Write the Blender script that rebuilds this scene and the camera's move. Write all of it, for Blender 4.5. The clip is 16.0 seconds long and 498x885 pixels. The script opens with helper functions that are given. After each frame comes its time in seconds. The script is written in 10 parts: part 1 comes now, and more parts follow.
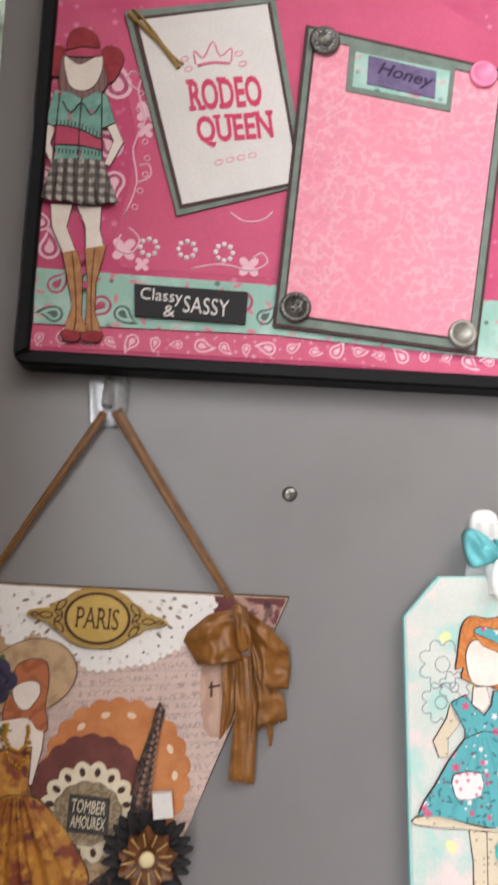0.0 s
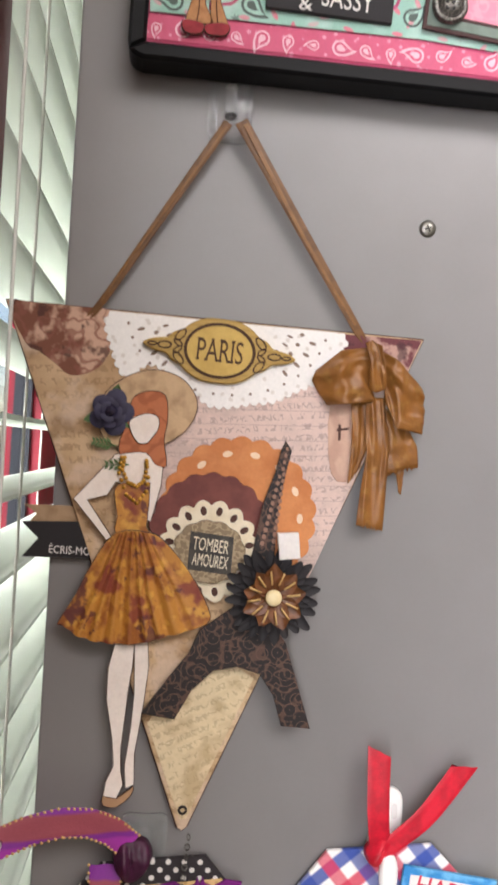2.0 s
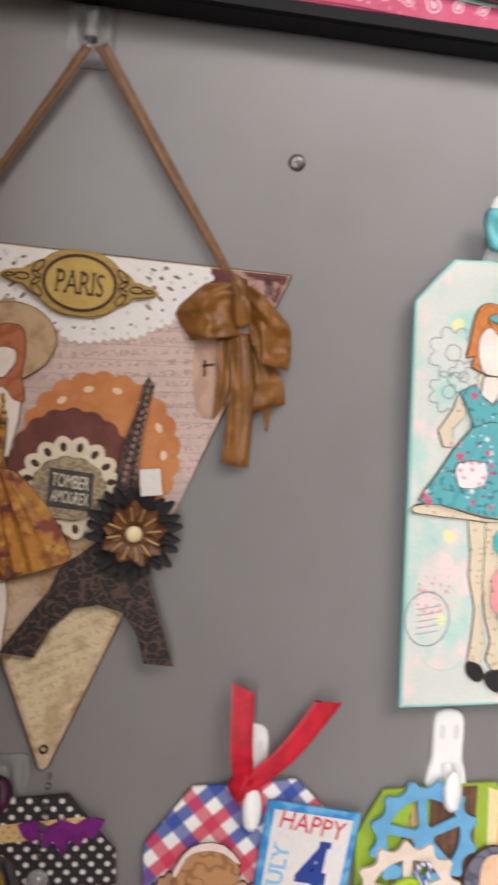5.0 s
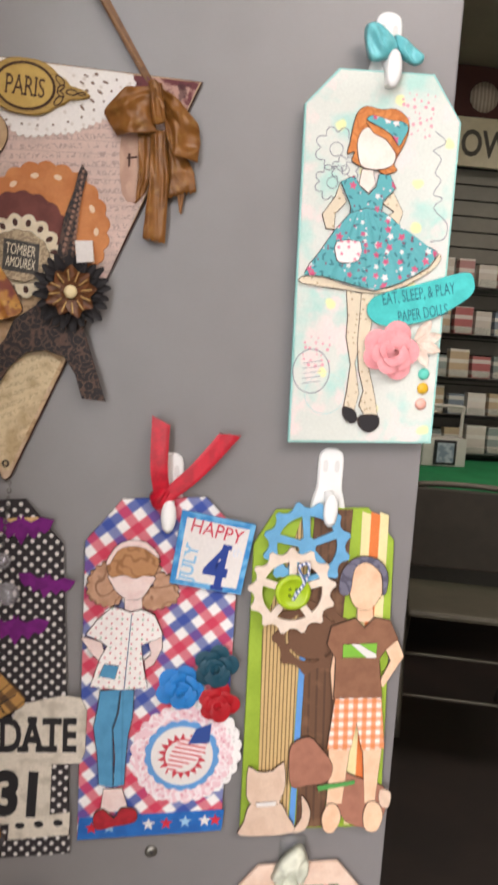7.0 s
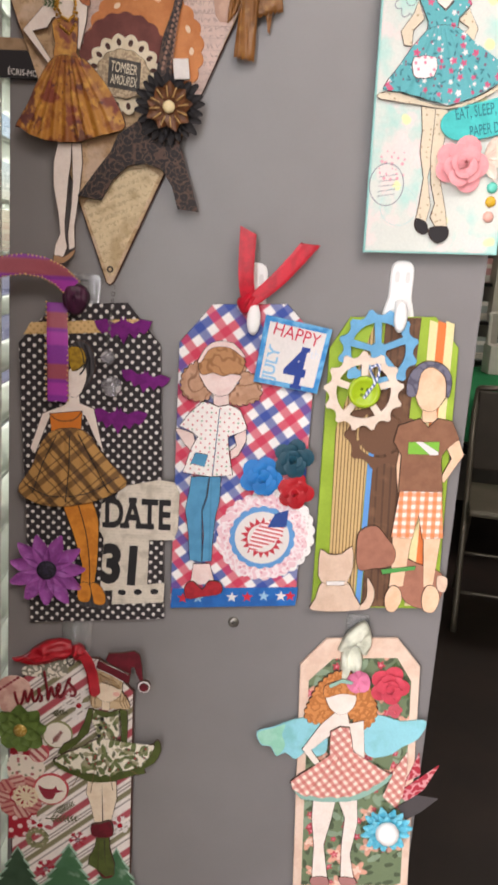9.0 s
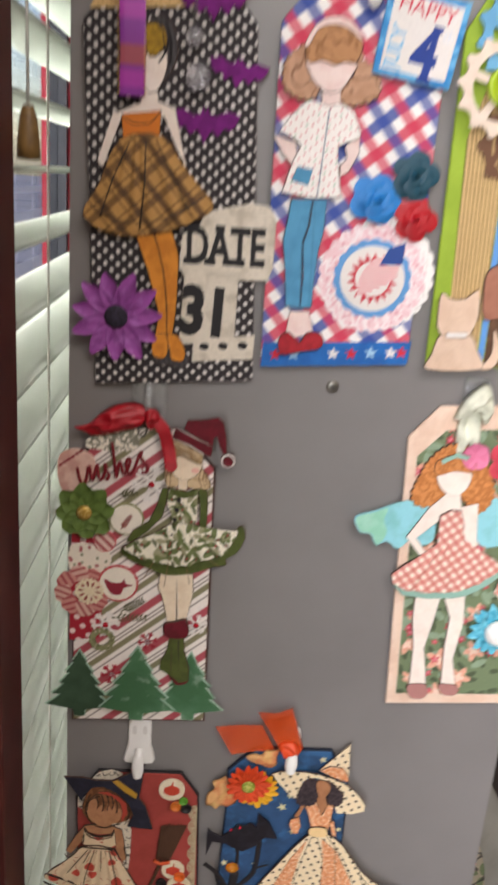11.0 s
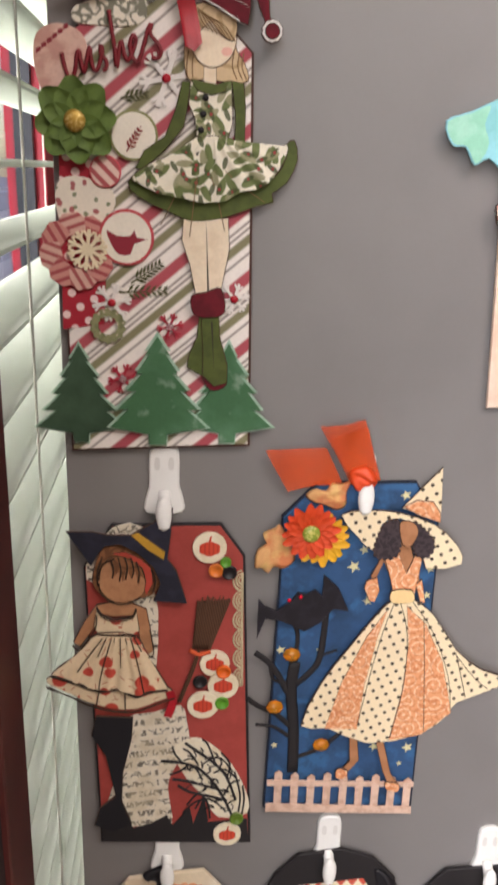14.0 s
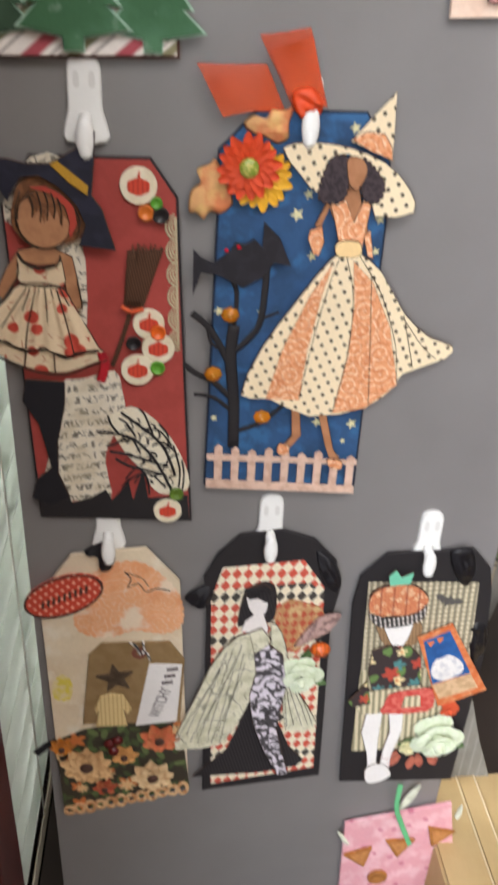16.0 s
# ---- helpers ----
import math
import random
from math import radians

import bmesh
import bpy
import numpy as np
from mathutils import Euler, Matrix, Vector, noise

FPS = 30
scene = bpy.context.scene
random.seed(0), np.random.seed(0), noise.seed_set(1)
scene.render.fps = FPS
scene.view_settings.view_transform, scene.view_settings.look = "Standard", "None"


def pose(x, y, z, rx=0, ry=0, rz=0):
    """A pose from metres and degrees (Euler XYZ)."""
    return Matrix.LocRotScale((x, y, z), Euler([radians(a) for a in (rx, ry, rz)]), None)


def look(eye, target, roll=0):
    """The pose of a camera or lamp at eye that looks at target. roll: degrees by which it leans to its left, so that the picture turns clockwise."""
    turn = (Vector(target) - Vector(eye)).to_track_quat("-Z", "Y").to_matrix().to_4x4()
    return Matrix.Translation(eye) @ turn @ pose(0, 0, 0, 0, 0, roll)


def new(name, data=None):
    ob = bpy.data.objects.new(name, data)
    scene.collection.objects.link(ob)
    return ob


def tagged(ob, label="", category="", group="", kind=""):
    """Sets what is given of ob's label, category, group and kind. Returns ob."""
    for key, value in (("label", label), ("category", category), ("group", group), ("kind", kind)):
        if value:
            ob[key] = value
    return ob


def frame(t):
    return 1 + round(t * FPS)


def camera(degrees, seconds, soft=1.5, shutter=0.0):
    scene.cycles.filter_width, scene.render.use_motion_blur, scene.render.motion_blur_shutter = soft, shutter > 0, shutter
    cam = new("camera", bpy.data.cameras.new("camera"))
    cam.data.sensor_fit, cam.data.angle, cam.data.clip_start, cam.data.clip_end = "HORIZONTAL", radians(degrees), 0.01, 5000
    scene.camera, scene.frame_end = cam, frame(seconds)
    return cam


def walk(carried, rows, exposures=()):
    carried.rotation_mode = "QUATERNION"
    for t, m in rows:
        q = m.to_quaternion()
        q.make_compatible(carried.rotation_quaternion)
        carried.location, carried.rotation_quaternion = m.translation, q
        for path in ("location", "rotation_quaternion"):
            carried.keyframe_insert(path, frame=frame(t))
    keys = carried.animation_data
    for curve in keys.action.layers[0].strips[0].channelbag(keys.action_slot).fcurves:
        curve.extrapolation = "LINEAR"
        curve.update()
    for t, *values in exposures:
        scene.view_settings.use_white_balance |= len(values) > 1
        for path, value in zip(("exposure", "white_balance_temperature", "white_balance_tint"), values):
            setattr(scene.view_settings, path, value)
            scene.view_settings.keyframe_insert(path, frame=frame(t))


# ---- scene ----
cam = camera(33.8, 16.0, soft=3.0, shutter=0.5)
PATH = [
    (0, (-0.056, -0.435, 1.458), (0.095, 1.535, 1.771), 1.6),
    (0.5, (-0.052, -0.439, 1.444), (0.032, 1.545, 1.684), 2.5),
    (1, (-0.086, -0.428, 1.427), (0.122, 1.553, 1.608), 2.2),
    (1.5, (-0.105, -0.406, 1.41), (0.042, 1.588, 1.448), 2.9),
    (2, (-0.117, -0.386, 1.388), (0.071, 1.605, 1.408), 3.3),
    (2.5, (-0.116, -0.374, 1.382), (0.094, 1.615, 1.355), 4.0),
    (3, (-0.113, -0.368, 1.38), (0.037, 1.625, 1.318), 3.1),
    (3.5, (-0.118, -0.366, 1.378), (0.082, 1.624, 1.332), 4.0),
    (4, (-0.116, -0.364, 1.374), (0.09, 1.625, 1.354), 3.8),
    (4.5, (-0.097, -0.373, 1.376), (0.158, 1.61, 1.341), 3.6),
    (5, (-0.072, -0.386, 1.372), (0.22, 1.592, 1.34), 3.4),
    (5.2, (-0.055, -0.395, 1.373), (0.247, 1.582, 1.345), 3.3),
    (7.3, (-0.011, -0.509, 1.296), (0.194, 1.459, 1.007), 4.0),
    (7.5, (-0.018, -0.518, 1.293), (0.194, 1.447, 0.985), 4.0),
    (8, (-0.011, -0.535, 1.271), (0.13, 1.426, 0.901), 3.8),
    (8.5, (-0.025, -0.555, 1.257), (0.078, 1.396, 0.83), 3.9),
    (8.7, (-0.022, -0.562, 1.249), (0.045, 1.388, 0.811), 4.0),
    (10.8, (-0.064, -0.526, 1.124), (0.054, 1.379, 0.528), 5.2),
    (11, (-0.08, -0.503, 1.095), (0.018, 1.396, 0.473), 4.4),
    (11.5, (-0.096, -0.45, 0.985), (0.108, 1.45, 0.397), 4.0),
    (12, (-0.117, -0.424, 0.934), (0.049, 1.497, 0.405), 1.6),
    (12.5, (-0.109, -0.409, 0.92), (0.033, 1.518, 0.404), 1.5),
    (13, (-0.106, -0.413, 0.907), (0.037, 1.51, 0.378), 1.3),
    (13.5, (-0.099, -0.418, 0.884), (0.041, 1.489, 0.297), 1.5),
    (14, (-0.106, -0.424, 0.861), (0.051, 1.467, 0.229), 1.8),
    (14.5, (-0.096, -0.433, 0.838), (0.025, 1.443, 0.156), 1.9),
    (15, (-0.089, -0.432, 0.805), (0.046, 1.409, 0.034), 1.9),
    (15.5, (-0.083, -0.435, 0.777), (0.06, 1.362, -0.089), 2.2),
    (16, (-0.074, -0.438, 0.757), (0.11, 1.286, -0.24), 3.0),
]
walk(cam, [(t, look(eye, target, roll)) for t, eye, target, roll in PATH],
     [(0, 0.66, 6500, 15), (1, 0.66, 6500, 15), (1.5, 0.92, 6500, 15), (2, 1.1, 6500, 16), (3, 0.97, 6600, 17), (3.5, 1.0, 6600, 17), (4.5, 1.0, 6600, 17), (5, 0.57, 6650, 16), (7.5, 0.73, 6800, 18), (8.5, 0.75, 6800, 19), (11, 0.8, 6750, 16), (12, 1.12, 6750, 18), (13, 1.1, 6800, 18), (15.6, 1.06, 6500, 15), (16, 1.05, 6400, 13)])

# ---- light ----
world = bpy.data.worlds.new("world")
scene.world = world
world.use_nodes = True
wt = world.node_tree
sky = wt.nodes.new("ShaderNodeTexSky")
sky.sky_type, sky.sun_disc = "NISHITA", False
sky.sun_elevation, sky.sun_rotation = radians(32), radians(255)
wt.links.new(sky.outputs[0], wt.nodes["Background"].inputs[0])
wt.nodes["Background"].inputs[1].default_value = 0.15

sun = new("sun", bpy.data.lights.new("sun", "SUN"))
sun.data.energy, sun.data.angle, sun.data.color = 2.2, radians(24), (1, 0.99, 0.96)
sun.matrix_world = look((-3.4, 0.9, 2.2), (0, 0, 0))


def area_lamp(name, eye, target, sx, sy, watts, colour):
    lamp = new(name, bpy.data.lights.new(name, "AREA"))
    lamp.data.shape, lamp.data.size, lamp.data.size_y = "RECTANGLE", sx, sy
    lamp.data.energy, lamp.data.color = watts, colour
    lamp.matrix_world = look(eye, target)
    return lamp


# the neighbouring shop window on the same wall, and two ceiling fittings of the shop
area_lamp("window_light", (-0.62, -1.45, 1.4), (0.6, -0.9, 1.2), 1.3, 1.8, 44, (0.93, 0.97, 1.0))
area_lamp("ceiling_light_near", (0.85, -2.1, 2.72), (0.85, -2.1, 0), 1.6, 1.4, 33, (1.0, 0.98, 0.96))
area_lamp("ceiling_light_far", (1.6, 2.4, 2.72), (1.6, 2.4, 0), 1.2, 0.6, 10, (1.0, 0.95, 0.88))

# ---- materials ----
class Nodes:
    """A small builder of node materials; patterns lie in the thing's own x-z plane, in millimetres."""

    def __init__(self, name, rough=0.75, metal=0.0):
        self.mat = bpy.data.materials.new(name)
        self.mat.use_nodes = True
        self.t = self.mat.node_tree
        self.b = self.t.nodes["Principled BSDF"]
        self.b.inputs["Roughness"].default_value, self.b.inputs["Metallic"].default_value = rough, metal
        co = self.t.nodes.new("ShaderNodeTexCoord")
        self.mm = self.vec("SCALE", co.outputs["Object"], scale=1000.0)

    def put(self, socket, v):
        if isinstance(v, bpy.types.NodeSocket):
            self.t.links.new(v, socket)
        elif isinstance(v, tuple) and len(v) == 3 and socket.type == "RGBA":
            socket.default_value = (*v, 1)
        else:
            socket.default_value = v

    def vec(self, op, a, b=None, scale=None):
        n = self.t.nodes.new("ShaderNodeVectorMath")
        n.operation = op
        self.put(n.inputs[0], a)
        if b is not None:
            self.put(n.inputs[1], b)
        if scale is not None:
            n.inputs["Scale"].default_value = scale
        return n.outputs[1] if op in ("DISTANCE", "LENGTH", "DOT_PRODUCT") else n.outputs[0]

    def m(self, op, a, b=0.0, c=0.0):
        n = self.t.nodes.new("ShaderNodeMath")
        n.operation = op
        for k, v in enumerate((a, b, c)):
            self.put(n.inputs[k], v)
        return n.outputs[0]

    def mix(self, f, a, b):
        n = self.t.nodes.new("ShaderNodeMix")
        n.data_type = "RGBA"
        self.put(n.inputs[0], f)
        self.put(n.inputs[6], a)
        self.put(n.inputs[7], b)
        return n.outputs[2]

    def uv(self, angle=0.0, dx=0.0, dy=0.0):
        """Turned millimetre coordinates u, v of the flat face."""
        c, s = math.cos(radians(angle)), math.sin(radians(angle))
        u = self.m("ADD", self.vec("DOT_PRODUCT", self.mm, (c, 0, s)), dx)
        v = self.m("ADD", self.vec("DOT_PRODUCT", self.mm, (-s, 0, c)), dy)
        return u, v

    def comb(self, u, v):
        n = self.t.nodes.new("ShaderNodeCombineXYZ")
        self.put(n.inputs[0], u)
        self.put(n.inputs[1], v)
        return n.outputs[0]

    def noise(self, scale, detail=3.0, vector=None):
        n = self.t.nodes.new("ShaderNodeTexNoise")
        self.put(n.inputs["Vector"], vector if vector is not None else self.mm)
        n.inputs["Scale"].default_value, n.inputs["Detail"].default_value = scale, detail
        return n.outputs[0]

    def step(self, v, lo, hi):
        n = self.t.nodes.new("ShaderNodeMapRange")
        self.put(n.inputs[0], v)
        n.inputs[1].default_value, n.inputs[2].default_value = lo, hi
        return n.outputs[0]

    def mask(self, kind, *a):
        if kind == "dots":            # pitch, radius, angle
            pitch, r, ang = a
            u, v = self.uv(ang)
            fu = self.m("SUBTRACT", self.m("FRACT", self.m("DIVIDE", u, pitch)), 0.5)
            fv = self.m("SUBTRACT", self.m("FRACT", self.m("DIVIDE", v, pitch)), 0.5)
            d = self.m("SQRT", self.m("ADD", self.m("MULTIPLY", fu, fu), self.m("MULTIPLY", fv, fv)))
            return self.step(d, r / pitch * 1.12, r / pitch * 0.88)
        if kind == "stripe":          # pitch, share, angle, offset
            pitch, share, ang, off = a
            u, _ = self.uv(ang, off)
            f = self.m("ABSOLUTE", self.m("SUBTRACT", self.m("FRACT", self.m("DIVIDE", u, pitch)), 0.5))
            return self.step(f, share / 2 + 0.02, share / 2 - 0.02)
        if kind == "blobs":           # size, share of the cell, share of cells
            size, r, some = a
            n = self.t.nodes.new("ShaderNodeTexVoronoi")
            warp = self.vec("ADD", self.mm, self.vec("SCALE", self.noise3(1.6 / size), scale=size * 0.35))
            n.voronoi_dimensions = "2D"
            self.put(n.inputs["Vector"], self.flat(warp))
            n.inputs["Scale"].default_value = 1 / size
            near = self.step(n.outputs["Distance"], r, r * 0.75)
            sep = self.t.nodes.new("ShaderNodeSeparateColor")
            self.t.links.new(n.outputs["Color"], sep.inputs[0])
            return self.m("MULTIPLY", near, self.m("LESS_THAN", sep.outputs[0], some))
        if kind == "noise":           # size, from, to
            size, lo, hi = a
            return self.step(self.noise(1 / size), lo, hi)
        if kind == "veins":           # size, width: fine curling lines
            size, w = a
            v = self.m("ABSOLUTE", self.m("SUBTRACT", self.noise(1 / size, 1.0), 0.5))
            return self.step(v, w, w * 0.5)
        if kind == "script":          # line pitch, angle: rows of unreadable strokes
            pitch, ang = a
            u, v = self.uv(ang)
            row = self.m("LESS_THAN", self.m("FRACT", self.m("DIVIDE", v, pitch)), 0.55)
            s = self.noise(1.0, 2.0, self.comb(self.m("MULTIPLY", u, 1.5 / pitch), self.m("MULTIPLY", v, 1.1 / pitch)))
            return self.m("MULTIPLY", row, self.step(self.m("ABSOLUTE", self.m("SUBTRACT", s, 0.5)), 0.05, 0.03))
        if kind == "rings":           # pitch, share: scalloped swirls
            pitch, share = a
            n = self.t.nodes.new("ShaderNodeTexVoronoi")
            n.voronoi_dimensions = "2D"
            self.put(n.inputs["Vector"], self.flat(self.mm))
            n.inputs["Scale"].default_value = 1 / pitch
            f = self.m("FRACT", self.m("MULTIPLY", n.outputs["Distance"], 3.2))
            return self.step(f, share, share - 0.1)
        if kind in ("florets", "leaves"):   # size, radius, share, petals / size, length, width, share
            size = a[0]
            n = self.t.nodes.new("ShaderNodeTexVoronoi")
            n.voronoi_dimensions = "2D"
            at = self.flat(self.mm)
            self.put(n.inputs["Vector"], at)
            n.inputs["Scale"].default_value = 1 / size
            off = self.vec("SUBTRACT", at, n.outputs["Position"])
            xyz = self.t.nodes.new("ShaderNodeSeparateXYZ")
            self.put(xyz.inputs[0], off)
            rgbs = self.t.nodes.new("ShaderNodeSeparateColor")
            self.t.links.new(n.outputs["Color"], rgbs.inputs[0])
            turn = self.m("MULTIPLY", rgbs.outputs[1], 6.283)
            if kind == "florets":
                _, rad, some, petals = a
                th = self.m("ARCTAN2", xyz.outputs[1], xyz.outputs[0])
                lobe = self.m("COSINE", self.m("ADD", self.m("MULTIPLY", th, float(petals)), turn))
                lim = self.m("MULTIPLY", self.m("ADD", self.m("MULTIPLY", lobe, 0.26 if petals else 0.0), 0.8), self.m("ADD", self.m("MULTIPLY", rgbs.outputs[2], rad * 0.5), rad * 0.75))
                d = self.m("DIVIDE", self.vec("LENGTH", off), lim)
            else:
                _, length, width, some = a
                c, s = self.m("COSINE", turn), self.m("SINE", turn)
                p = self.m("ADD", self.m("MULTIPLY", xyz.outputs[0], c), self.m("MULTIPLY", xyz.outputs[1], s))
                q = self.m("SUBTRACT", self.m("MULTIPLY", xyz.outputs[1], c), self.m("MULTIPLY", xyz.outputs[0], s))
                p, q = self.m("DIVIDE", p, length), self.m("DIVIDE", q, width)
                d = self.m("SQRT", self.m("ADD", self.m("MULTIPLY", p, p), self.m("MULTIPLY", q, q)))
            return self.m("MULTIPLY", self.step(d, 1.06, 0.92), self.m("LESS_THAN", rgbs.outputs[0], some))
        if kind == "diamonds":        # pitch across, pitch up, every so many rows, which row
            pu, pv, every, off = a
            u, v = self.uv(0.0)
            fu = self.m("ABSOLUTE", self.m("SUBTRACT", self.m("FRACT", self.m("DIVIDE", u, pu)), 0.5))
            fv = self.m("ABSOLUTE", self.m("SUBTRACT", self.m("FRACT", self.m("DIVIDE", v, pv)), 0.5))
            row = self.m("FLOORED_MODULO", self.m("FLOOR", self.m("DIVIDE", v, pv)), float(every))
            pick = self.m("COMPARE", row, float(off), 0.3)
            return self.m("MULTIPLY", pick, self.step(self.m("ADD", fu, fv), 0.5, 0.44))
        raise ValueError(kind)

    def flat(self, v):
        n = self.t.nodes.new("ShaderNodeSeparateXYZ")
        self.put(n.inputs[0], v)
        return self.comb(n.outputs[0], n.outputs[2])

    def noise3(self, scale):
        n = self.t.nodes.new("ShaderNodeTexNoise")
        self.put(n.inputs["Vector"], self.mm)
        n.inputs["Scale"].default_value = scale
        return self.vec("SUBTRACT", n.outputs[1], (0.5, 0.5, 0.5))

    def finish(self, colour, grain=0.12, bump=0.25, fibre=1.6, worn=0.10):
        tone = self.m("ADD", self.m("MULTIPLY", self.noise(1 / fibre, 4.0), grain * 2), 1 - grain)
        wear = self.m("ADD", self.m("MULTIPLY", self.noise(1 / 28.0, 3.0), worn * 2), 1 - worn)
        grey = self.m("MULTIPLY", tone, wear)
        n = self.t.nodes.new("ShaderNodeMix")
        n.data_type, n.blend_type = "RGBA", "MULTIPLY"
        n.inputs[0].default_value = 1.0
        self.put(n.inputs[6], colour)
        self.put(n.inputs[7], grey)
        self.t.links.new(n.outputs[2], self.b.inputs["Base Color"])
        if bump:
            k = self.t.nodes.new("ShaderNodeBump")
            k.inputs["Strength"].default_value, k.inputs["Distance"].default_value = bump, 0.0004
            self.put(k.inputs["Height"], self.noise(1.3, 4.0))
            self.t.links.new(k.outputs[0], self.b.inputs["Normal"])
        return self.mat


def rgb(h):
    """Linear colour from an sRGB hex string."""
    v = [int(h[k:k + 2], 16) / 255 for k in (0, 2, 4)]
    return tuple(c / 12.92 if c <= 0.04045 else ((c + 0.055) / 1.055) ** 2.4 for c in v)


MADE = {}


def paper(base, *layers, rough=0.75, metal=0.0, grain=0.10, bump=0.25, fibre=1.6, worn=0.10, name="paper"):
    """Printed or painted stock: a base colour under layers (colour, strength, kind, numbers...)."""
    key = (base, layers, rough, metal, grain, bump, fibre, worn)
    if key in MADE:
        return MADE[key]
    n = Nodes(name, rough, metal)
    col = rgb(base)
    first = n.t.nodes.new("ShaderNodeRGB")
    first.outputs[0].default_value = (*col, 1)
    out = first.outputs[0]
    for colour, strength, kind, *a in layers:
        out = n.mix(n.m("MULTIPLY", n.mask(kind, *a), strength), out, rgb(colour))
    MADE[key] = n.finish(out, grain, bump, fibre, worn)
    return MADE[key]


def clear(name, tint=(1, 1, 1), rough=0.06, trans=1.0):
    if (name, tint) in MADE:
        return MADE[(name, tint)]
    m = bpy.data.materials.new(name)
    m.use_nodes = True
    b = m.node_tree.nodes["Principled BSDF"]
    b.inputs["Base Color"].default_value = (*tint, 1)
    b.inputs["Roughness"].default_value, b.inputs["Transmission Weight"].default_value = rough, trans
    b.inputs["IOR"].default_value = 1.45
    MADE[(name, tint)] = m
    return m


# ---- shapes ----
MM = 0.001


def link(name, bm, mats, parent=None, label="", smooth=False):
    me = bpy.data.meshes.new(name)
    bmesh.ops.recalc_face_normals(bm, faces=bm.faces[:])
    bm.to_mesh(me)
    bm.free()
    for mt in mats if isinstance(mats, (list, tuple)) else [mats]:
        me.materials.append(mt)
    if smooth:
        for p in me.polygons:
            p.use_smooth = True
    ob = new(name, me)
    if parent is not None:
        ob.parent = parent
    if label:
        ob["label"] = label
    return ob


def part(name, bm, mats, parent, label="", smooth=False):
    return link(name, bm, mats, parent, label, smooth)


def thing(name, x, z, label, category, group="", y=0.0):
    ob = new(name)
    ob.empty_display_size = 0.01
    ob.location = (x, y, z)
    return tagged(ob, label, category, group)


def rounded(pts, n=4):
    """A closed smooth outline through the points."""
    p = [Vector(q) for q in pts]
    out = []
    for i in range(len(p)):
        a, b, c, d = p[i - 1], p[i], p[(i + 1) % len(p)], p[(i + 2) % len(p)]
        for k in range(n):
            t = k / n
            out.append(tuple(0.5 * (2 * b + (c - a) * t + (2 * a - 5 * b + 4 * c - d) * t * t + (3 * b - a - 3 * c + d) * t ** 3)))
    return out


def ring(cu, cv, ru, rv=None, n=28, turn=0.0, wave=0.0, waves=0, start=0.0):
    """An ellipse, scalloped by wave (share of the radius), as an outline."""
    rv = rv or ru
    out = []
    c, s = math.cos(radians(turn)), math.sin(radians(turn))
    for k in range(n):
        a = 2 * math.pi * k / n + radians(start)
        f = 1 + (wave * (abs(math.sin(a * waves / 2)) * 2 - 1) if waves else 0)
        x, y = ru * f * math.cos(a), rv * f * math.sin(a)
        out.append((cu + x * c - y * s, cv + x * s + y * c))
    return out


def area2(pts):
    return sum(a[0] * b[1] - b[0] * a[1] for a, b in zip(pts, list(pts[1:]) + [pts[0]]))


def sheet(bm, pts, d0, d1, mi=0, soft=0.25, edge=None):
    """A die-cut piece: the outline (mm) from d0 to d1 millimetres off the wall, with a softened front edge."""
    pts = [tuple(p) for p in pts]
    if area2(pts) < 0:
        pts = pts[::-1]
    n = len(pts)
    soft = min(soft, (d1 - d0) * 0.5)
    inner = []
    for i in range(n):
        a, b, c = Vector(pts[i - 1]), Vector(pts[i]), Vector(pts[(i + 1) % n])
        e, f = (b - a), (c - b)
        if e.length < 1e-6 or f.length < 1e-6:
            inner.append(tuple(b))
            continue
        e.normalize(), f.normalize()
        nb = Vector((-e.y - f.y, e.x + f.x))
        nb = nb.normalized() if nb.length > 0.2 else Vector((-e.y, e.x))
        inner.append(tuple(b + nb * soft))
    rows = []
    for outline, d in ((pts, d0), (pts, d1 - soft), (inner, d1)):
        rows.append([bm.verts.new((u * MM, -d * MM, v * MM)) for u, v in outline])
    faces = [bm.faces.new(rows[0][::-1]), bm.faces.new(rows[2])]
    for r in (0, 1):
        for i in range(n):
            j = (i + 1) % n
            faces.append(bm.faces.new((rows[r][i], rows[r][j], rows[r + 1][j], rows[r + 1][i])))
    for k, f in enumerate(faces):
        f.material_index = mi if edge is None or k < 2 else edge
    return bm


def cut(name, pts, d0, d1, mat, parent, label="", soft=0.25):
    return part(name, sheet(bmesh.new(), pts, d0, d1, 0, soft), mat, parent, label)


def spaced(pts, n):
    """n + 1 points at even steps along a polyline."""
    p = [Vector(q) for q in pts]
    run = [0.0]
    for a, b in zip(p, p[1:]):
        run.append(run[-1] + (b - a).length)
    out, k = [], 0
    for i in range(n + 1):
        want = run[-1] * i / n
        while k < len(p) - 2 and run[k + 1] < want:
            k += 1
        out.append(p[k].lerp(p[k + 1], min((want - run[k]) / max(run[k + 1] - run[k], 1e-6), 1.0)))
    return out


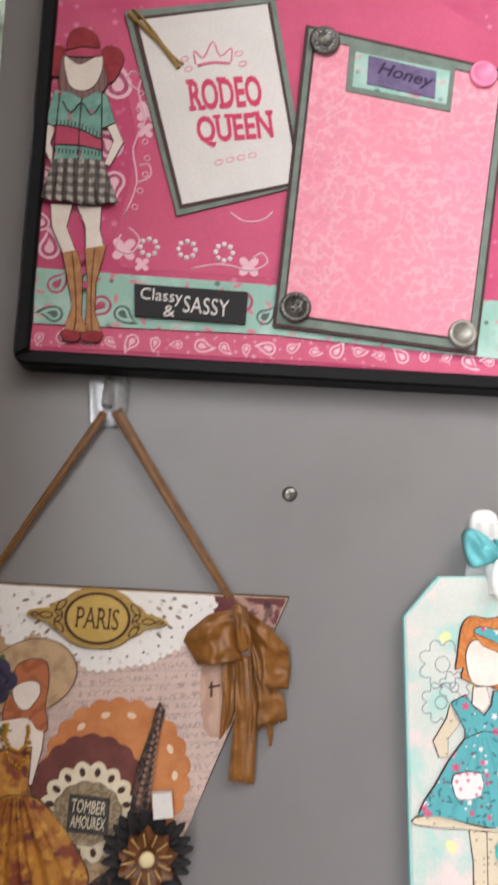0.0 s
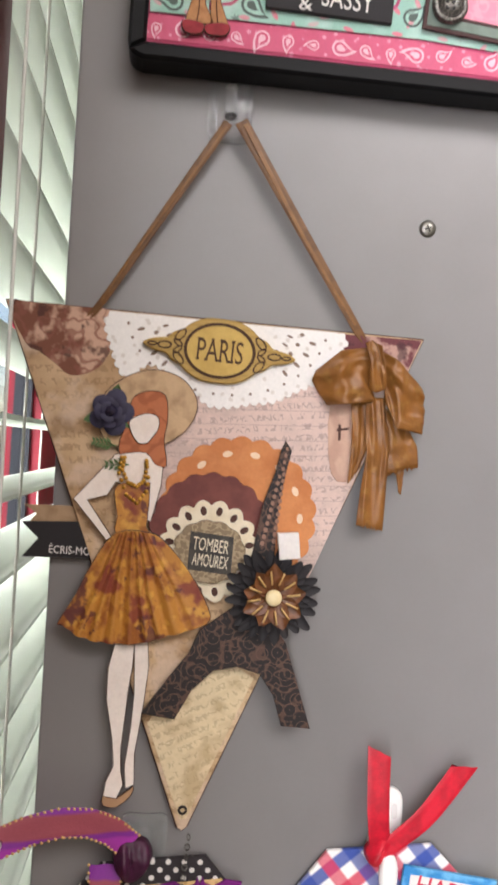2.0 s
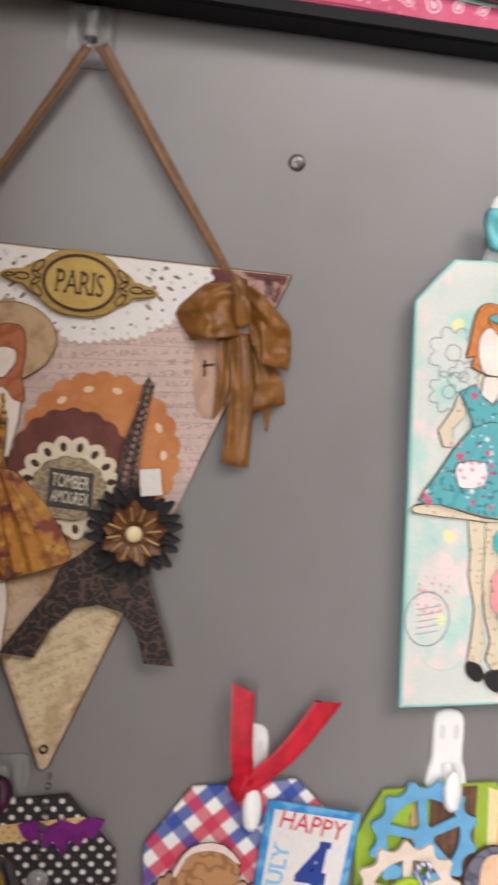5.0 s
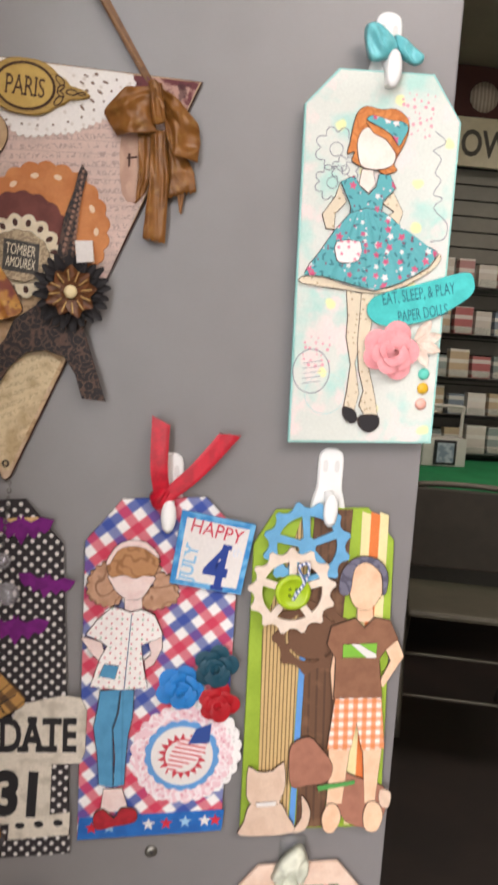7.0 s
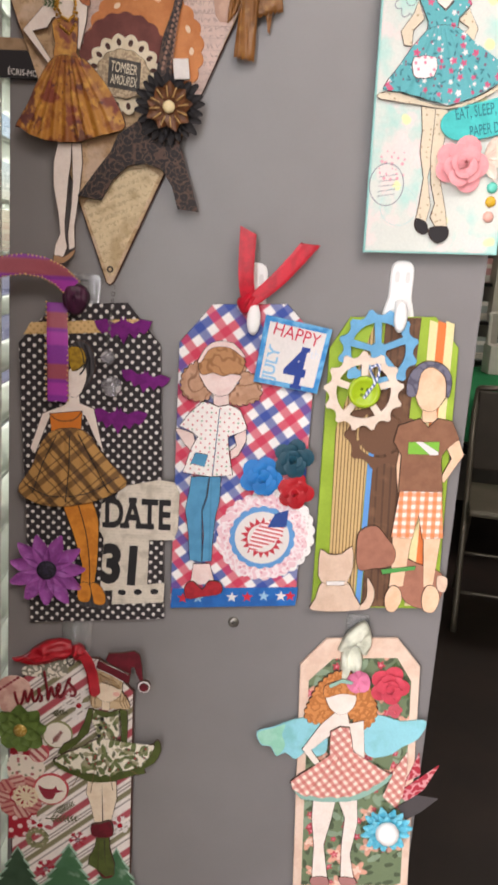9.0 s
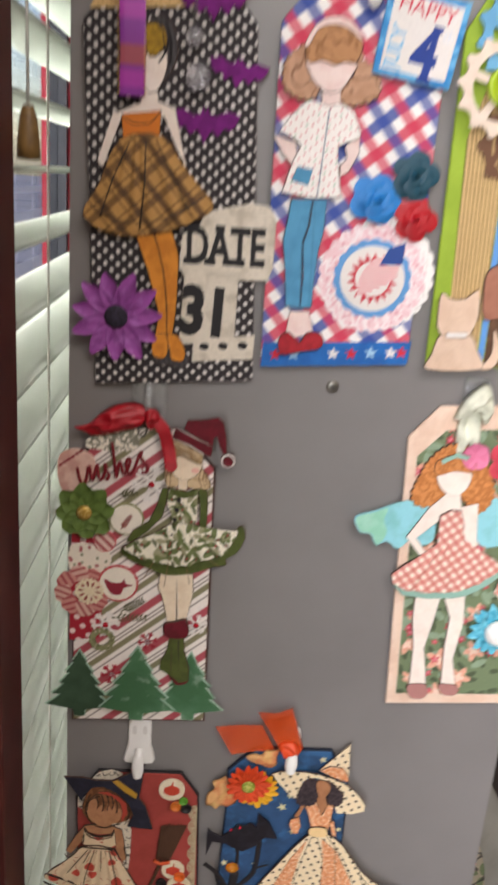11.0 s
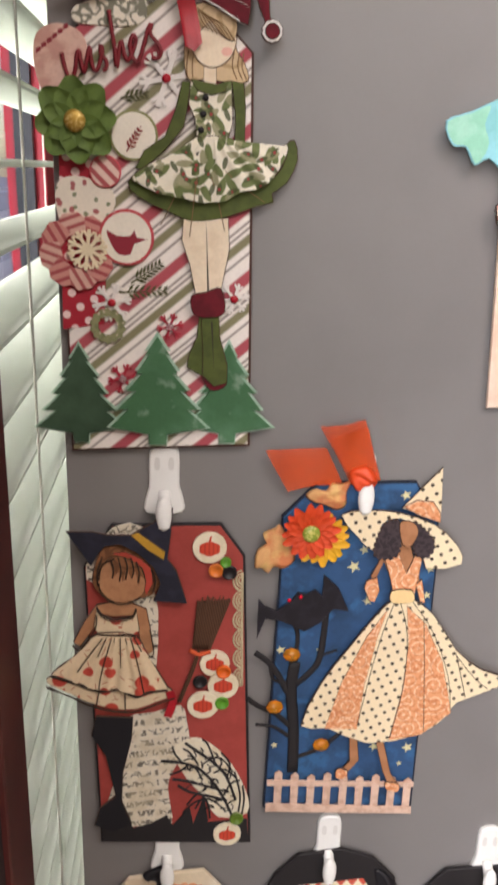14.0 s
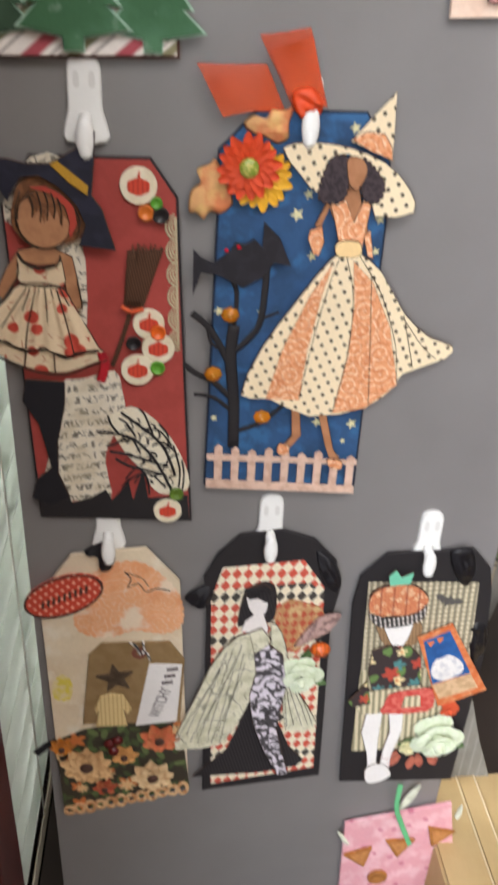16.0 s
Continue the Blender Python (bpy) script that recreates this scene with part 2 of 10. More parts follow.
def gathers(bm, top, bottom, d0, amp, folds, mi):
    """A gathered skirt between two edges, left to right, whose pleats deepen towards the hem."""
    n, m = 56, 9
    a, b = spaced(top, n), spaced(bottom, n)
    rows = []
    for j in range(m):
        t = j / (m - 1)
        row = []
        for i in range(n + 1):
            s = i / n
            q = a[i].lerp(b[i], t)
            wave = math.sin(2 * math.pi * folds * s + 2.2 * noise.noise(Vector((s * 5, t * 1.5, folds)))) + 0.5 * noise.noise(Vector((s * 16, t * 2, folds + 7)))
            row.append(bm.verts.new((q.x * MM, -(d0 + amp * (1.1 + wave * (0.35 + 0.65 * t)) * min(1, 6 * s, 6 * (1 - s))) * MM, q.y * MM)))
        rows.append(row)
    for p, q in zip(rows, rows[1:]):
        for i in range(n):
            f = bm.faces.new((p[i], p[i + 1], q[i + 1], q[i]))
            f.smooth, f.material_index = True, mi


def figure(name, pieces, mats, parent, label=""):
    """One plain mesh of overlapping die-cut pieces: (outline, d0, d1, material)."""
    bm = bmesh.new()
    for piece in pieces:
        if piece[0] == "skirt":
            gathers(bm, *piece[1:])
            continue
        pts, d0, d1, mi = piece
        sheet(bm, pts, d0, d1, mi, 0.38, len(mats))
    return part(name, bm, [*mats, paper("4a3428", name="inked edge")], parent, label)


def strip(bm, path, width, thick=0.3, mi=0, steps=6, w2=None, notch=0.0, flat=True, slant=0.0):
    """A ribbon along a smooth path of (u, v, d) points; its width lies in the wall's plane (flat) or stands off it."""
    p = [Vector(q) for q in path]
    pts = []
    for i in range(len(p) - 1):
        a, b, c, d = p[max(i - 1, 0)], p[i], p[i + 1], p[min(i + 2, len(p) - 1)]
        for k in range(steps):
            t = k / steps
            pts.append(0.5 * (2 * b + (c - a) * t + (2 * a - 5 * b + 4 * c - d) * t * t + (3 * b - a - 3 * c + d) * t ** 3))
    pts.append(p[-1])
    rows = []
    for i, q in enumerate(pts):
        tan = (pts[min(i + 1, len(pts) - 1)] - pts[max(i - 1, 0)]).normalized()
        side = Vector((-tan.y, tan.x, 0))
        side = side.normalized() if side.length > 1e-4 else Vector((1, 0, 0))
        if not flat:
            side = (side * 0.45 + Vector((0, 0, 0.9))).normalized()
        w = width if w2 is None else width + (w2 - width) * i / (len(pts) - 1)
        rows.append((q, side, w / 2, tan))
    vs = []
    for i, (q, side, w, tan) in enumerate(rows):
        row = []
        for k, (s, lift) in enumerate(((-1, 0), (-0.5, 0.9), (0, -0.2), (0.5, 0.7), (1, 0))):
            c = q + side * w * s + Vector((0, 0, lift * min(width * 0.12, 1.0)))
            if notch and i == len(rows) - 1:
                c = c + tan * notch * (abs(s) - 0.5)
            if slant and i == len(rows) - 1:
                c = c + tan * slant * s
            row.append((bm.verts.new((c.x * MM, -c.z * MM, c.y * MM)), bm.verts.new((c.x * MM, -(c.z - thick) * MM, c.y * MM))))
        vs.append(row)
    for i in range(len(vs) - 1):
        for k in range(4):
            for side in (0, 1):
                f = bm.faces.new((vs[i][k][side], vs[i][k + 1][side], vs[i + 1][k + 1][side], vs[i + 1][k][side]))
                f.material_index, f.smooth = mi, True
        for k in (0, 4):
            f = bm.faces.new((vs[i][k][0], vs[i][k][1], vs[i + 1][k][1], vs[i + 1][k][0]))
            f.material_index = mi
            for e in f.edges:
                e.smooth = False
    return bm


def ribbon(name, path, width, mat, parent, label="", **kw):
    return part(name, strip(bmesh.new(), path, width, **kw), mat, parent, label)


def tube(bm, path, r, n=8, mi=0, steps=5):
    """A round cord or wire along (u, v, d) points."""
    p = [Vector(q) for q in path]
    pts = []
    for i in range(len(p) - 1):
        a, b, c, d = p[max(i - 1, 0)], p[i], p[i + 1], p[min(i + 2, len(p) - 1)]
        for k in range(steps):
            t = k / steps
            pts.append(0.5 * (2 * b + (c - a) * t + (2 * a - 5 * b + 4 * c - d) * t * t + (3 * b - a - 3 * c + d) * t ** 3))
    pts.append(p[-1])
    last = None
    for i, q in enumerate(pts):
        tan = (pts[min(i + 1, len(pts) - 1)] - pts[max(i - 1, 0)]).normalized()
        x = tan.orthogonal().normalized() if last is None else (last - tan * last.dot(tan)).normalized()
        last = x
        y = tan.cross(x)
        row = []
        for k in range(n):
            c = q + (x * math.cos(2 * math.pi * k / n) + y * math.sin(2 * math.pi * k / n)) * r
            row.append(bm.verts.new((c.x * MM, -c.z * MM, c.y * MM)))
        if i:
            for k in range(n):
                f = bm.faces.new((prev[k], prev[(k + 1) % n], row[(k + 1) % n], row[k]))
                f.smooth, f.material_index = True, mi
        else:
            bm.faces.new(row).material_index = mi
        prev = row
    bm.faces.new(prev).material_index = mi
    return bm


def lathe(bm, cu, cv, d, profile, n=20, mi=0, squash=1.0):
    """A turned knob, button or stud: profile of (radius, height off d), its axis out of the wall."""
    rows = []
    for r, h in profile:
        rows.append([bm.verts.new(((cu + max(r, 0.02) * math.cos(2 * math.pi * k / n)) * MM, -(d + h) * MM,
                                   (cv + max(r, 0.02) * squash * math.sin(2 * math.pi * k / n)) * MM)) for k in range(n)])
    for a, b in zip(rows, rows[1:]):
        for k in range(n):
            f = bm.faces.new((a[k], a[(k + 1) % n], b[(k + 1) % n], b[k]))
            f.smooth, f.material_index = True, mi
    bm.faces.new(rows[0]).material_index = mi
    bm.faces.new(rows[-1]).material_index = mi
    return bm


def petal(bm, cu, cv, d, ang, length, width, rise, curl, mi=0, inner=0.0, pointed=0.0):
    """One cupped petal pointing out from (cu, cv)."""
    ca, sa = math.cos(radians(ang)), math.sin(radians(ang))
    rows = []
    for i in range(6):
        t = i / 5
        w = width / 2 * (math.sin(math.pi * min(0.14 + (0.66 + 0.24 * pointed) * t ** (0.9 + pointed), 1.0))) * (1 - pointed * t * 0.6)
        w *= 1.0 if t < 0.95 else 0.72
        r = inner + (length - inner) * t
        row = []
        for k in range(5):
            s = k / 2 - 1
            x, y = r * (1 - 0.06 * s * s), w * s
            h = d + rise * t ** 1.3 - curl * t * t + abs(s) ** 2 * width * 0.13
            row.append(bm.verts.new(((cu + x * ca - y * sa) * MM, -h * MM, (cv + x * sa + y * ca) * MM)))
        rows.append(row)
    for a, b in zip(rows, rows[1:]):
        for k in range(4):
            f = bm.faces.new((a[k], a[k + 1], b[k + 1], b[k]))
            f.smooth, f.material_index = True, mi
    return bm


def flower(parent, cu, cv, d, r, n, mat, name="paper_flower", label="", layers=2, width=None, rise=4.0, curl=2.0, pointed=0.0,
           centre=None, centre_r=3.0, spin=7.0, shrink=0.72):
    """A layered flower as one part with each petal under it, and its centre."""
    head = part(name, lathe(bmesh.new(), cu, cv, d, [(r * 0.25, 0), (r * 0.25, 0.8), (r * 0.18, 1.2), (0, 1.3)]), mat, parent, label)
    rnd = random.Random(int(abs(cu * 31 + cv * 17)))
    for la in range(layers):
        rr = r * shrink ** la
        w = (width or 2 * math.pi * r / n * 1.05) * shrink ** la
        for k in range(n):
            a = 360 * k / n + spin + la * 180 / n + rnd.uniform(-4, 4)
            bm = petal(bmesh.new(), cu, cv, d + 1.2 + la * 1.6 + (k % 2) * 0.25, a, rr * rnd.uniform(0.93, 1.06), w, rise * rnd.uniform(0.7, 1.2), curl, 0, 0.0, pointed)
            part("petal", bm, mat, head)
    if centre:
        h = d + 1.2 + layers * 1.6 + 0.6
        part("centre", lathe(bmesh.new(), cu, cv, h, [(centre_r, 0), (centre_r, 0.8), (centre_r * 0.8, 1.8), (centre_r * 0.4, 2.3), (0, 2.4)]), centre, head)
    return head


def curled(bm, cu, cv, ang, span, r0, r1, h0, h1, lip, mi=0, skew=0.0, dip=0.2):
    """One cupped rose petal: a piece of a flaring wall whose rim rolls outwards."""
    rows = []
    for i in range(7):
        t = i / 6
        row = []
        for k in range(9):
            s = k / 4 - 1
            tuck = 1 - dip * abs(s) ** 2.0
            top = 1 - 0.22 * abs(s) ** 3
            rad = (r0 + (r1 - r0) * t ** 1.5 + (lip if i == 6 else 0)) * (tuck + skew * s * t)
            h = h0 + (h1 - h0) * math.sin(math.pi / 2 * t) * top - (lip * 0.8 if i == 6 else 0)
            a = radians(ang + span / 2 * s)
            row.append(bm.verts.new(((cu + rad * math.cos(a)) * MM, -h * MM, (cv + rad * math.sin(a)) * MM)))
        rows.append(row)
    for a, b in zip(rows, rows[1:]):
        for k in range(8):
            f = bm.faces.new((a[k], a[k + 1], b[k + 1], b[k]))
            f.smooth, f.material_index = True, mi
    return bm


def rose(parent, cu, cv, d, r, mat, name="paper_rose", label="", turns=3, leaf=None):
    """A rolled paper rose: whorls of cupped petals that stand up towards the middle."""
    head = part(name, lathe(bmesh.new(), cu, cv, d, [(r * 0.5, 0), (r * 0.5, 1), (r * 0.3, r * 0.25), (0, r * 0.3)]), mat, parent, label)
    rnd = random.Random(int(abs(cu * 13 + cv * 7)) + 3)
    for la in range(turns):
        f = (1.0, 0.72, 0.47, 0.28)[la]
        n = (5, 5, 4, 3)[la]
        for k in range(n):
            a = 360 * k / n + la * 37 + rnd.uniform(-10, 10)
            bm = curled(bmesh.new(), cu, cv, a, 360 / n * (1.22, 1.3, 1.4, 1.5)[la], r * 0.1 * f, r * f * rnd.uniform(0.9, 1.05), d + 0.4 + 0.05 * r * la, d + r * (0.2, 0.46, 0.62, 0.7)[la] * rnd.uniform(0.88, 1.12), r * 0.06, 0, rnd.choice((-0.1, 0.1)), (0.36, 0.3, 0.2, 0.14)[la])
            part("petal", bm, mat, head)
    bm = bmesh.new()
    sp = [(cu + r * 0.016 * k * math.cos(k * 0.8), cv + r * 0.016 * k * math.sin(k * 0.8), d + r * 0.72) for k in range(14)]
    strip(bm, sp, r * 0.34, 0.3, 0, 3, flat=False)
    part("bud", bm, mat, head)
    if leaf:
        for a in (200, 330, 80):
            part("leaf", petal(bmesh.new(), cu, cv, d + 0.3, a, r * 1.35, r * 0.55, 1.0, 0.8, 0, r * 0.5, 0.5), leaf, head)
    return head


def button(parent, cu, cv, d, r, mat, name="button", label="", h=3.0, holes=None):
    ob = part(name, lathe(bmesh.new(), cu, cv, d, [(r * 0.92, 0), (r, h * 0.3), (r, h * 0.75), (r * 0.93, h), (r * 0.72, h), (r * 0.66, h * 0.7), (0, h * 0.66)], 28), mat, parent, label)
    if holes:
        for a in (45, 135, 225, 315):
            u, v = cu + r * 0.25 * math.cos(radians(a)), cv + r * 0.25 * math.sin(radians(a))
            part("button_hole", lathe(bmesh.new(), u, v, d + h * 0.6, [(r * 0.1, 0), (r * 0.1, h * 0.12), (0, h * 0.13)], 8), holes, ob)
    return ob


def gem(parent, cu, cv, d, r, mat, name="rhinestone", label="", n=8):
    return part(name, lathe(bmesh.new(), cu, cv, d, [(r * 0.9, 0), (r, r * 0.3), (r * 0.6, r * 0.75), (0, r * 0.8)], n), mat, parent, label)


def serifs(me, size):
    """Adds slab feet to the flat stem ends of upright lettering."""
    bm = bmesh.new()
    bm.from_mesh(me)
    flat = [e for e in bm.edges if min(v.co.z for v in e.verts) > 0 and abs(e.verts[0].co.y - e.verts[1].co.y) < 1e-4 and 0.04 < e.calc_length() < 0.3]
    ends = [(min(v.co.x for v in e.verts), max(v.co.x for v in e.verts), e.verts[0].co.y) for e in flat]
    low, high = min(v.co.y for v in bm.verts), max(v.co.y for v in bm.verts)
    z = max(v.co.z for v in bm.verts)
    for k, (x0, x1, y) in enumerate(ends):
        if abs(y - low) < 0.06 or abs(y - high) < 0.06:
            y0, y1 = (y, y + size) if y < (low + high) / 2 else (y - size, y)
            box(bm, x0 - size * 0.8, x1 + size * 0.8, y0 + 0.0007 * k, y1 + 0.0007 * k, -z, z * (1.4 + 0.06 * k))
    bm.to_mesh(me)
    bm.free()


def drape(name, rows, d0, bulge, amp, folds, mat, parent, label="", seed=1, fray=0.0):
    """A thin crumpled length of ribbon through rows of points; its pleats run from the first row to the last."""
    n, m = 22, 20
    lines = [spaced(row, n) for row in rows]
    bm = bmesh.new()
    front, back = [], []
    for j in range(m + 1):
        t = j / m * (len(lines) - 1)
        k = min(int(t), len(lines) - 2)
        f = t - k
        a, b = [], []
        for i in range(n + 1):
            s = i / n
            q = lines[k][i].lerp(lines[k + 1][i], f)
            h = bulge[k] + (bulge[k + 1] - bulge[k]) * f
            wave = math.sin(2 * math.pi * folds * s + 3.0 * noise.noise(Vector((s * 3, t * 1.3, seed)))) * 0.55
            wave += 0.9 * (0.4 - abs(noise.noise(Vector((s * 3.0, t * 1.5, seed + 5.5)))) * 1.6) + 0.05 * noise.noise(Vector((s * 9, t * 7, seed + 9)))
            h += amp * wave
            y = q.y - (fray * (0.5 + noise.noise(Vector((s * 21, 0, seed)))) if j == m else 0)
            a.append(bm.verts.new((q.x * MM, -(d0 + h) * MM, y * MM)))
            b.append(bm.verts.new((q.x * MM, -(d0 + h - 0.35) * MM, y * MM)))
        front.append(a)
        back.append(b)
    for g in (front, back):
        for j in range(m):
            for i in range(n):
                bm.faces.new((g[j][i], g[j][i + 1], g[j + 1][i + 1], g[j + 1][i])).smooth = True
    rim = [(0, i) for i in range(n)] + [(j, n) for j in range(m)] + [(m, i) for i in range(n, 0, -1)] + [(j, 0) for j in range(m, 0, -1)]
    for (j, i), (q, p) in zip(rim, rim[1:] + rim[:1]):
        bm.faces.new((front[j][i], front[q][p], back[q][p], back[j][i]))
    return part(name, bm, mat, parent, label)


def text(name, body, cu, cv, d, width, height, mat, parent, label="", turn=0.0, thick=0.15, shear=0.0, bold=0.0, slab=0.0):
    """Lettering in the built-in font, stretched to a width and height in mm, centred at (cu, cv)."""
    cd = bpy.data.curves.new(name, "FONT")
    cd.body, cd.extrude, cd.shear, cd.offset = body, 0.02, shear, bold
    cd.resolution_u = 3
    tmp = bpy.data.objects.new(name, cd)
    scene.collection.objects.link(tmp)
    bpy.context.view_layer.update()
    me = bpy.data.meshes.new_from_object(tmp.evaluated_get(bpy.context.evaluated_depsgraph_get()))
    bpy.data.objects.remove(tmp)
    if slab:
        serifs(me, slab)
    xs, ys = [v.co.x for v in me.vertices], [v.co.y for v in me.vertices]
    mx, my, w, h = (min(xs) + max(xs)) / 2, (min(ys) + max(ys)) / 2, max(xs) - min(xs), max(ys) - min(ys)
    c, s = math.cos(radians(turn)), math.sin(radians(turn))
    for v in me.vertices:
        x, y = (v.co.x - mx) / w * width, (v.co.y - my) / h * height
        v.co = ((cu + x * c - y * s) * MM, -(d + (thick * v.co.z / 0.02 if v.co.z > 0 else 0)) * MM, (cv + x * s + y * c) * MM)
    me.materials.clear()
    me.materials.append(mat)
    ob = new(name, me)
    ob.parent = parent
    if label:
        ob["label"] = label
    return ob


def box(bm, x0, x1, y0, y1, z0, z1, bevel=0.0, mi=0):
    r = bmesh.ops.create_cube(bm, size=1.0)
    for v in r["verts"]:
        v.co = ((x0 + x1) / 2 + v.co.x * (x1 - x0), (y0 + y1) / 2 + v.co.y * (y1 - y0), (z0 + z1) / 2 + v.co.z * (z1 - z0))
    fs = {f for v in r["verts"] for f in v.link_faces}
    for f in fs:
        f.material_index = mi
    if bevel:
        es = list({e for v in r["verts"] for e in v.link_edges})
        bmesh.ops.bevel(bm, geom=es, offset=bevel, segments=2, affect="EDGES", profile=0.6)
    return bm


def puff(bm, outline, d0, rise, mi=0, folds=3.0, seed=1):
    """A puffed, creased loop or leaf of cloth: a domed skin over the outline, closed behind."""
    pts = [Vector(p) for p in outline]
    cen = sum(pts, Vector((0, 0))) / len(pts)
    far = max(pts, key=lambda p: (p - cen).length)
    axis = (far - cen).normalized()
    nrm = Vector((-axis.y, axis.x))
    rows, steps = [], 9
    for i in range(steps):
        t = 1 - i / steps
        row = []
        for p in pts:
            q = cen + (p - cen) * t
            h = rise * (0.25 + 0.45 * (1 - t * t)) * (1 if i else 0)
            across = (q - cen).dot(nrm)
            along = (q - cen).dot(axis)
            bend = noise.noise(Vector((across * 0.16 * folds / 3, along * 0.025, seed * 2.7))) + 0.5 * noise.noise(Vector((across * 0.4, along * 0.05, seed * 1.3)))
            spot = Vector((q.x * 0.085, q.y * 0.085, seed * 1.9))
            bend = bend * 0.7 + 1.0 * (0.4 - abs(noise.noise(spot) * 1.6)) + 0.15 * (0.3 - abs(noise.noise(spot * 2.3)))
            crease = bend * rise * 0.75 * min(1.0, 0.35 + 1.4 * (1 - t)) + (rise * 0.28 if i else 0)
            row.append(bm.verts.new((q.x * MM, -(d0 + max(h + crease, 0.1 if i else 0.0)) * MM, q.y * MM)))
        rows.append(row)
    n = len(pts)
    for a, b in zip(rows, rows[1:]):
        for k in range(n):
            f = bm.faces.new((a[k], a[(k + 1) % n], b[(k + 1) % n], b[k]))
            f.smooth, f.material_index = True, mi
    top = bm.verts.new((cen.x * MM, -(d0 + rise * 0.72) * MM, cen.y * MM))
    for k in range(n):
        f = bm.faces.new((rows[-1][k], rows[-1][(k + 1) % n], top))
        f.smooth, f.material_index = True, mi
    bm.faces.new(rows[0][::-1]).material_index = mi
    return bm


def cloth(name, pts, d0, rise, mat, parent, label="", folds=3.0, seed=1):
    return part(name, puff(bmesh.new(), rounded(pts, 6), d0, rise, 0, folds, seed), mat, parent, label)


def annulus(bm, outer, inner, d0, d1, mi=0):
    """A flat ring between two outlines with the same number of points."""
    rows = [[bm.verts.new((u * MM, -d * MM, v * MM)) for u, v in o] for o, d in ((outer, d0), (outer, d1), (inner, d1), (inner, d0))]
    n = len(outer)
    for r in range(4):
        a, b = rows[r], rows[(r + 1) % 4]
        for k in range(n):
            bm.faces.new((a[k], a[(k + 1) % n], b[(k + 1) % n], b[k])).material_index = mi
    return bm


def star(cu, cv, r, n=5, inner=0.42, turn=90.0):
    return [(cu + r * (1 if k % 2 == 0 else inner) * math.cos(radians(turn + 180 * k / n)), cv + r * (1 if k % 2 == 0 else inner) * math.sin(radians(turn + 180 * k / n))) for k in range(2 * n)]


def gear(name, cu, cv, r, d0, d1, mat, parent, teeth=12, spokes=5, hub=0.2, turn=0.0):
    """A chipboard cog: toothed rim, spokes and hub in one die-cut."""
    bm = bmesh.new()
    outer, inner = [], []
    for k in range(teeth * 6):
        a = 2 * math.pi * k / (teeth * 6) + radians(turn)
        f = (0.86, 0.9, 1.0, 1.0, 0.9, 0.86)[k % 6]
        outer.append((cu + r * f * math.cos(a), cv + r * f * math.sin(a)))
        inner.append((cu + r * 0.68 * math.cos(a), cv + r * 0.68 * math.sin(a)))
    annulus(bm, outer, inner, d0, d1)
    sheet(bm, ring(cu, cv, r * hub), d0, d1)
    for k in range(spokes):
        a = 2 * math.pi * k / spokes + radians(turn + 20)
        c, s = math.cos(a), math.sin(a)
        w = r * 0.075
        sheet(bm, [(cu + c * p - s * q, cv + s * p + c * q) for p, q in ((r * hub * 0.6, -w), (r * 0.72, -w * 1.2), (r * 0.72, w * 1.2), (r * hub * 0.6, w))], d0 + 0.02, d1 - 0.03)
    return part(name, bm, mat, parent)


def bat(cu, cv, w, turn=0.0):
    """The outline of a small die-cut bat, w wide."""
    half = [(0, 0.16), (0.03, 0.24), (0.06, 0.16), (0.16, 0.12), (0.3, 0.2), (0.5, 0.16), (0.44, 0.02), (0.36, -0.06), (0.28, -0.02), (0.2, -0.14), (0.1, -0.06), (0.0, -0.24)]
    pts = half + [(-x, y) for x, y in half[-2:0:-1]]
    c, s = math.cos(radians(turn)), math.sin(radians(turn))
    return [(cu + w * (x * c - y * s), cv + w * (x * s + y * c)) for x, y in pts]


def fir(cu, base, w, h):
    """The outline of a jagged die-cut fir tree."""
    rnd = random.Random(int(cu * 10))
    right = [(0, 1.0)]
    for k in range(1, 6):
        t = k / 5.5
        right.append((0.5 * t + rnd.uniform(0, 0.03), 1 - 0.92 * t))
        right.append((0.5 * t * 0.76, 1 - 0.92 * t + rnd.uniform(-0.005, 0.02)))
    right[-1] = (0.09, 0.10)
    right.append((0.08, 0.0))
    left = [(-x * rnd.uniform(0.95, 1.05), y) for x, y in right[:0:-1]]
    return [(cu + x * w, base + y * h) for x, y in right + left]


def flake(parent, cu, cv, d, r, mat, name="snowflake", arms=6):
    bm = bmesh.new()
    for k in range(arms):
        a = 2 * math.pi * k / arms + 0.2
        c, s = math.cos(a), math.sin(a)
        w = r * 0.09
        turn = lambda p, q: (cu + c * p - s * q, cv + s * p + c * q)
        sheet(bm, [turn(0, -w), turn(r, -w), turn(r, w), turn(0, w)], d, d + 0.6 + 0.01 * k)
        for q in (-1, 1):
            sheet(bm, [turn(r * 0.5, 0), turn(r * 0.85, q * r * 0.3), turn(r * 0.95, q * r * 0.22), turn(r * 0.68, 0)], d, d + 0.55 + 0.01 * k)
    return part(name, bm, mat, parent)


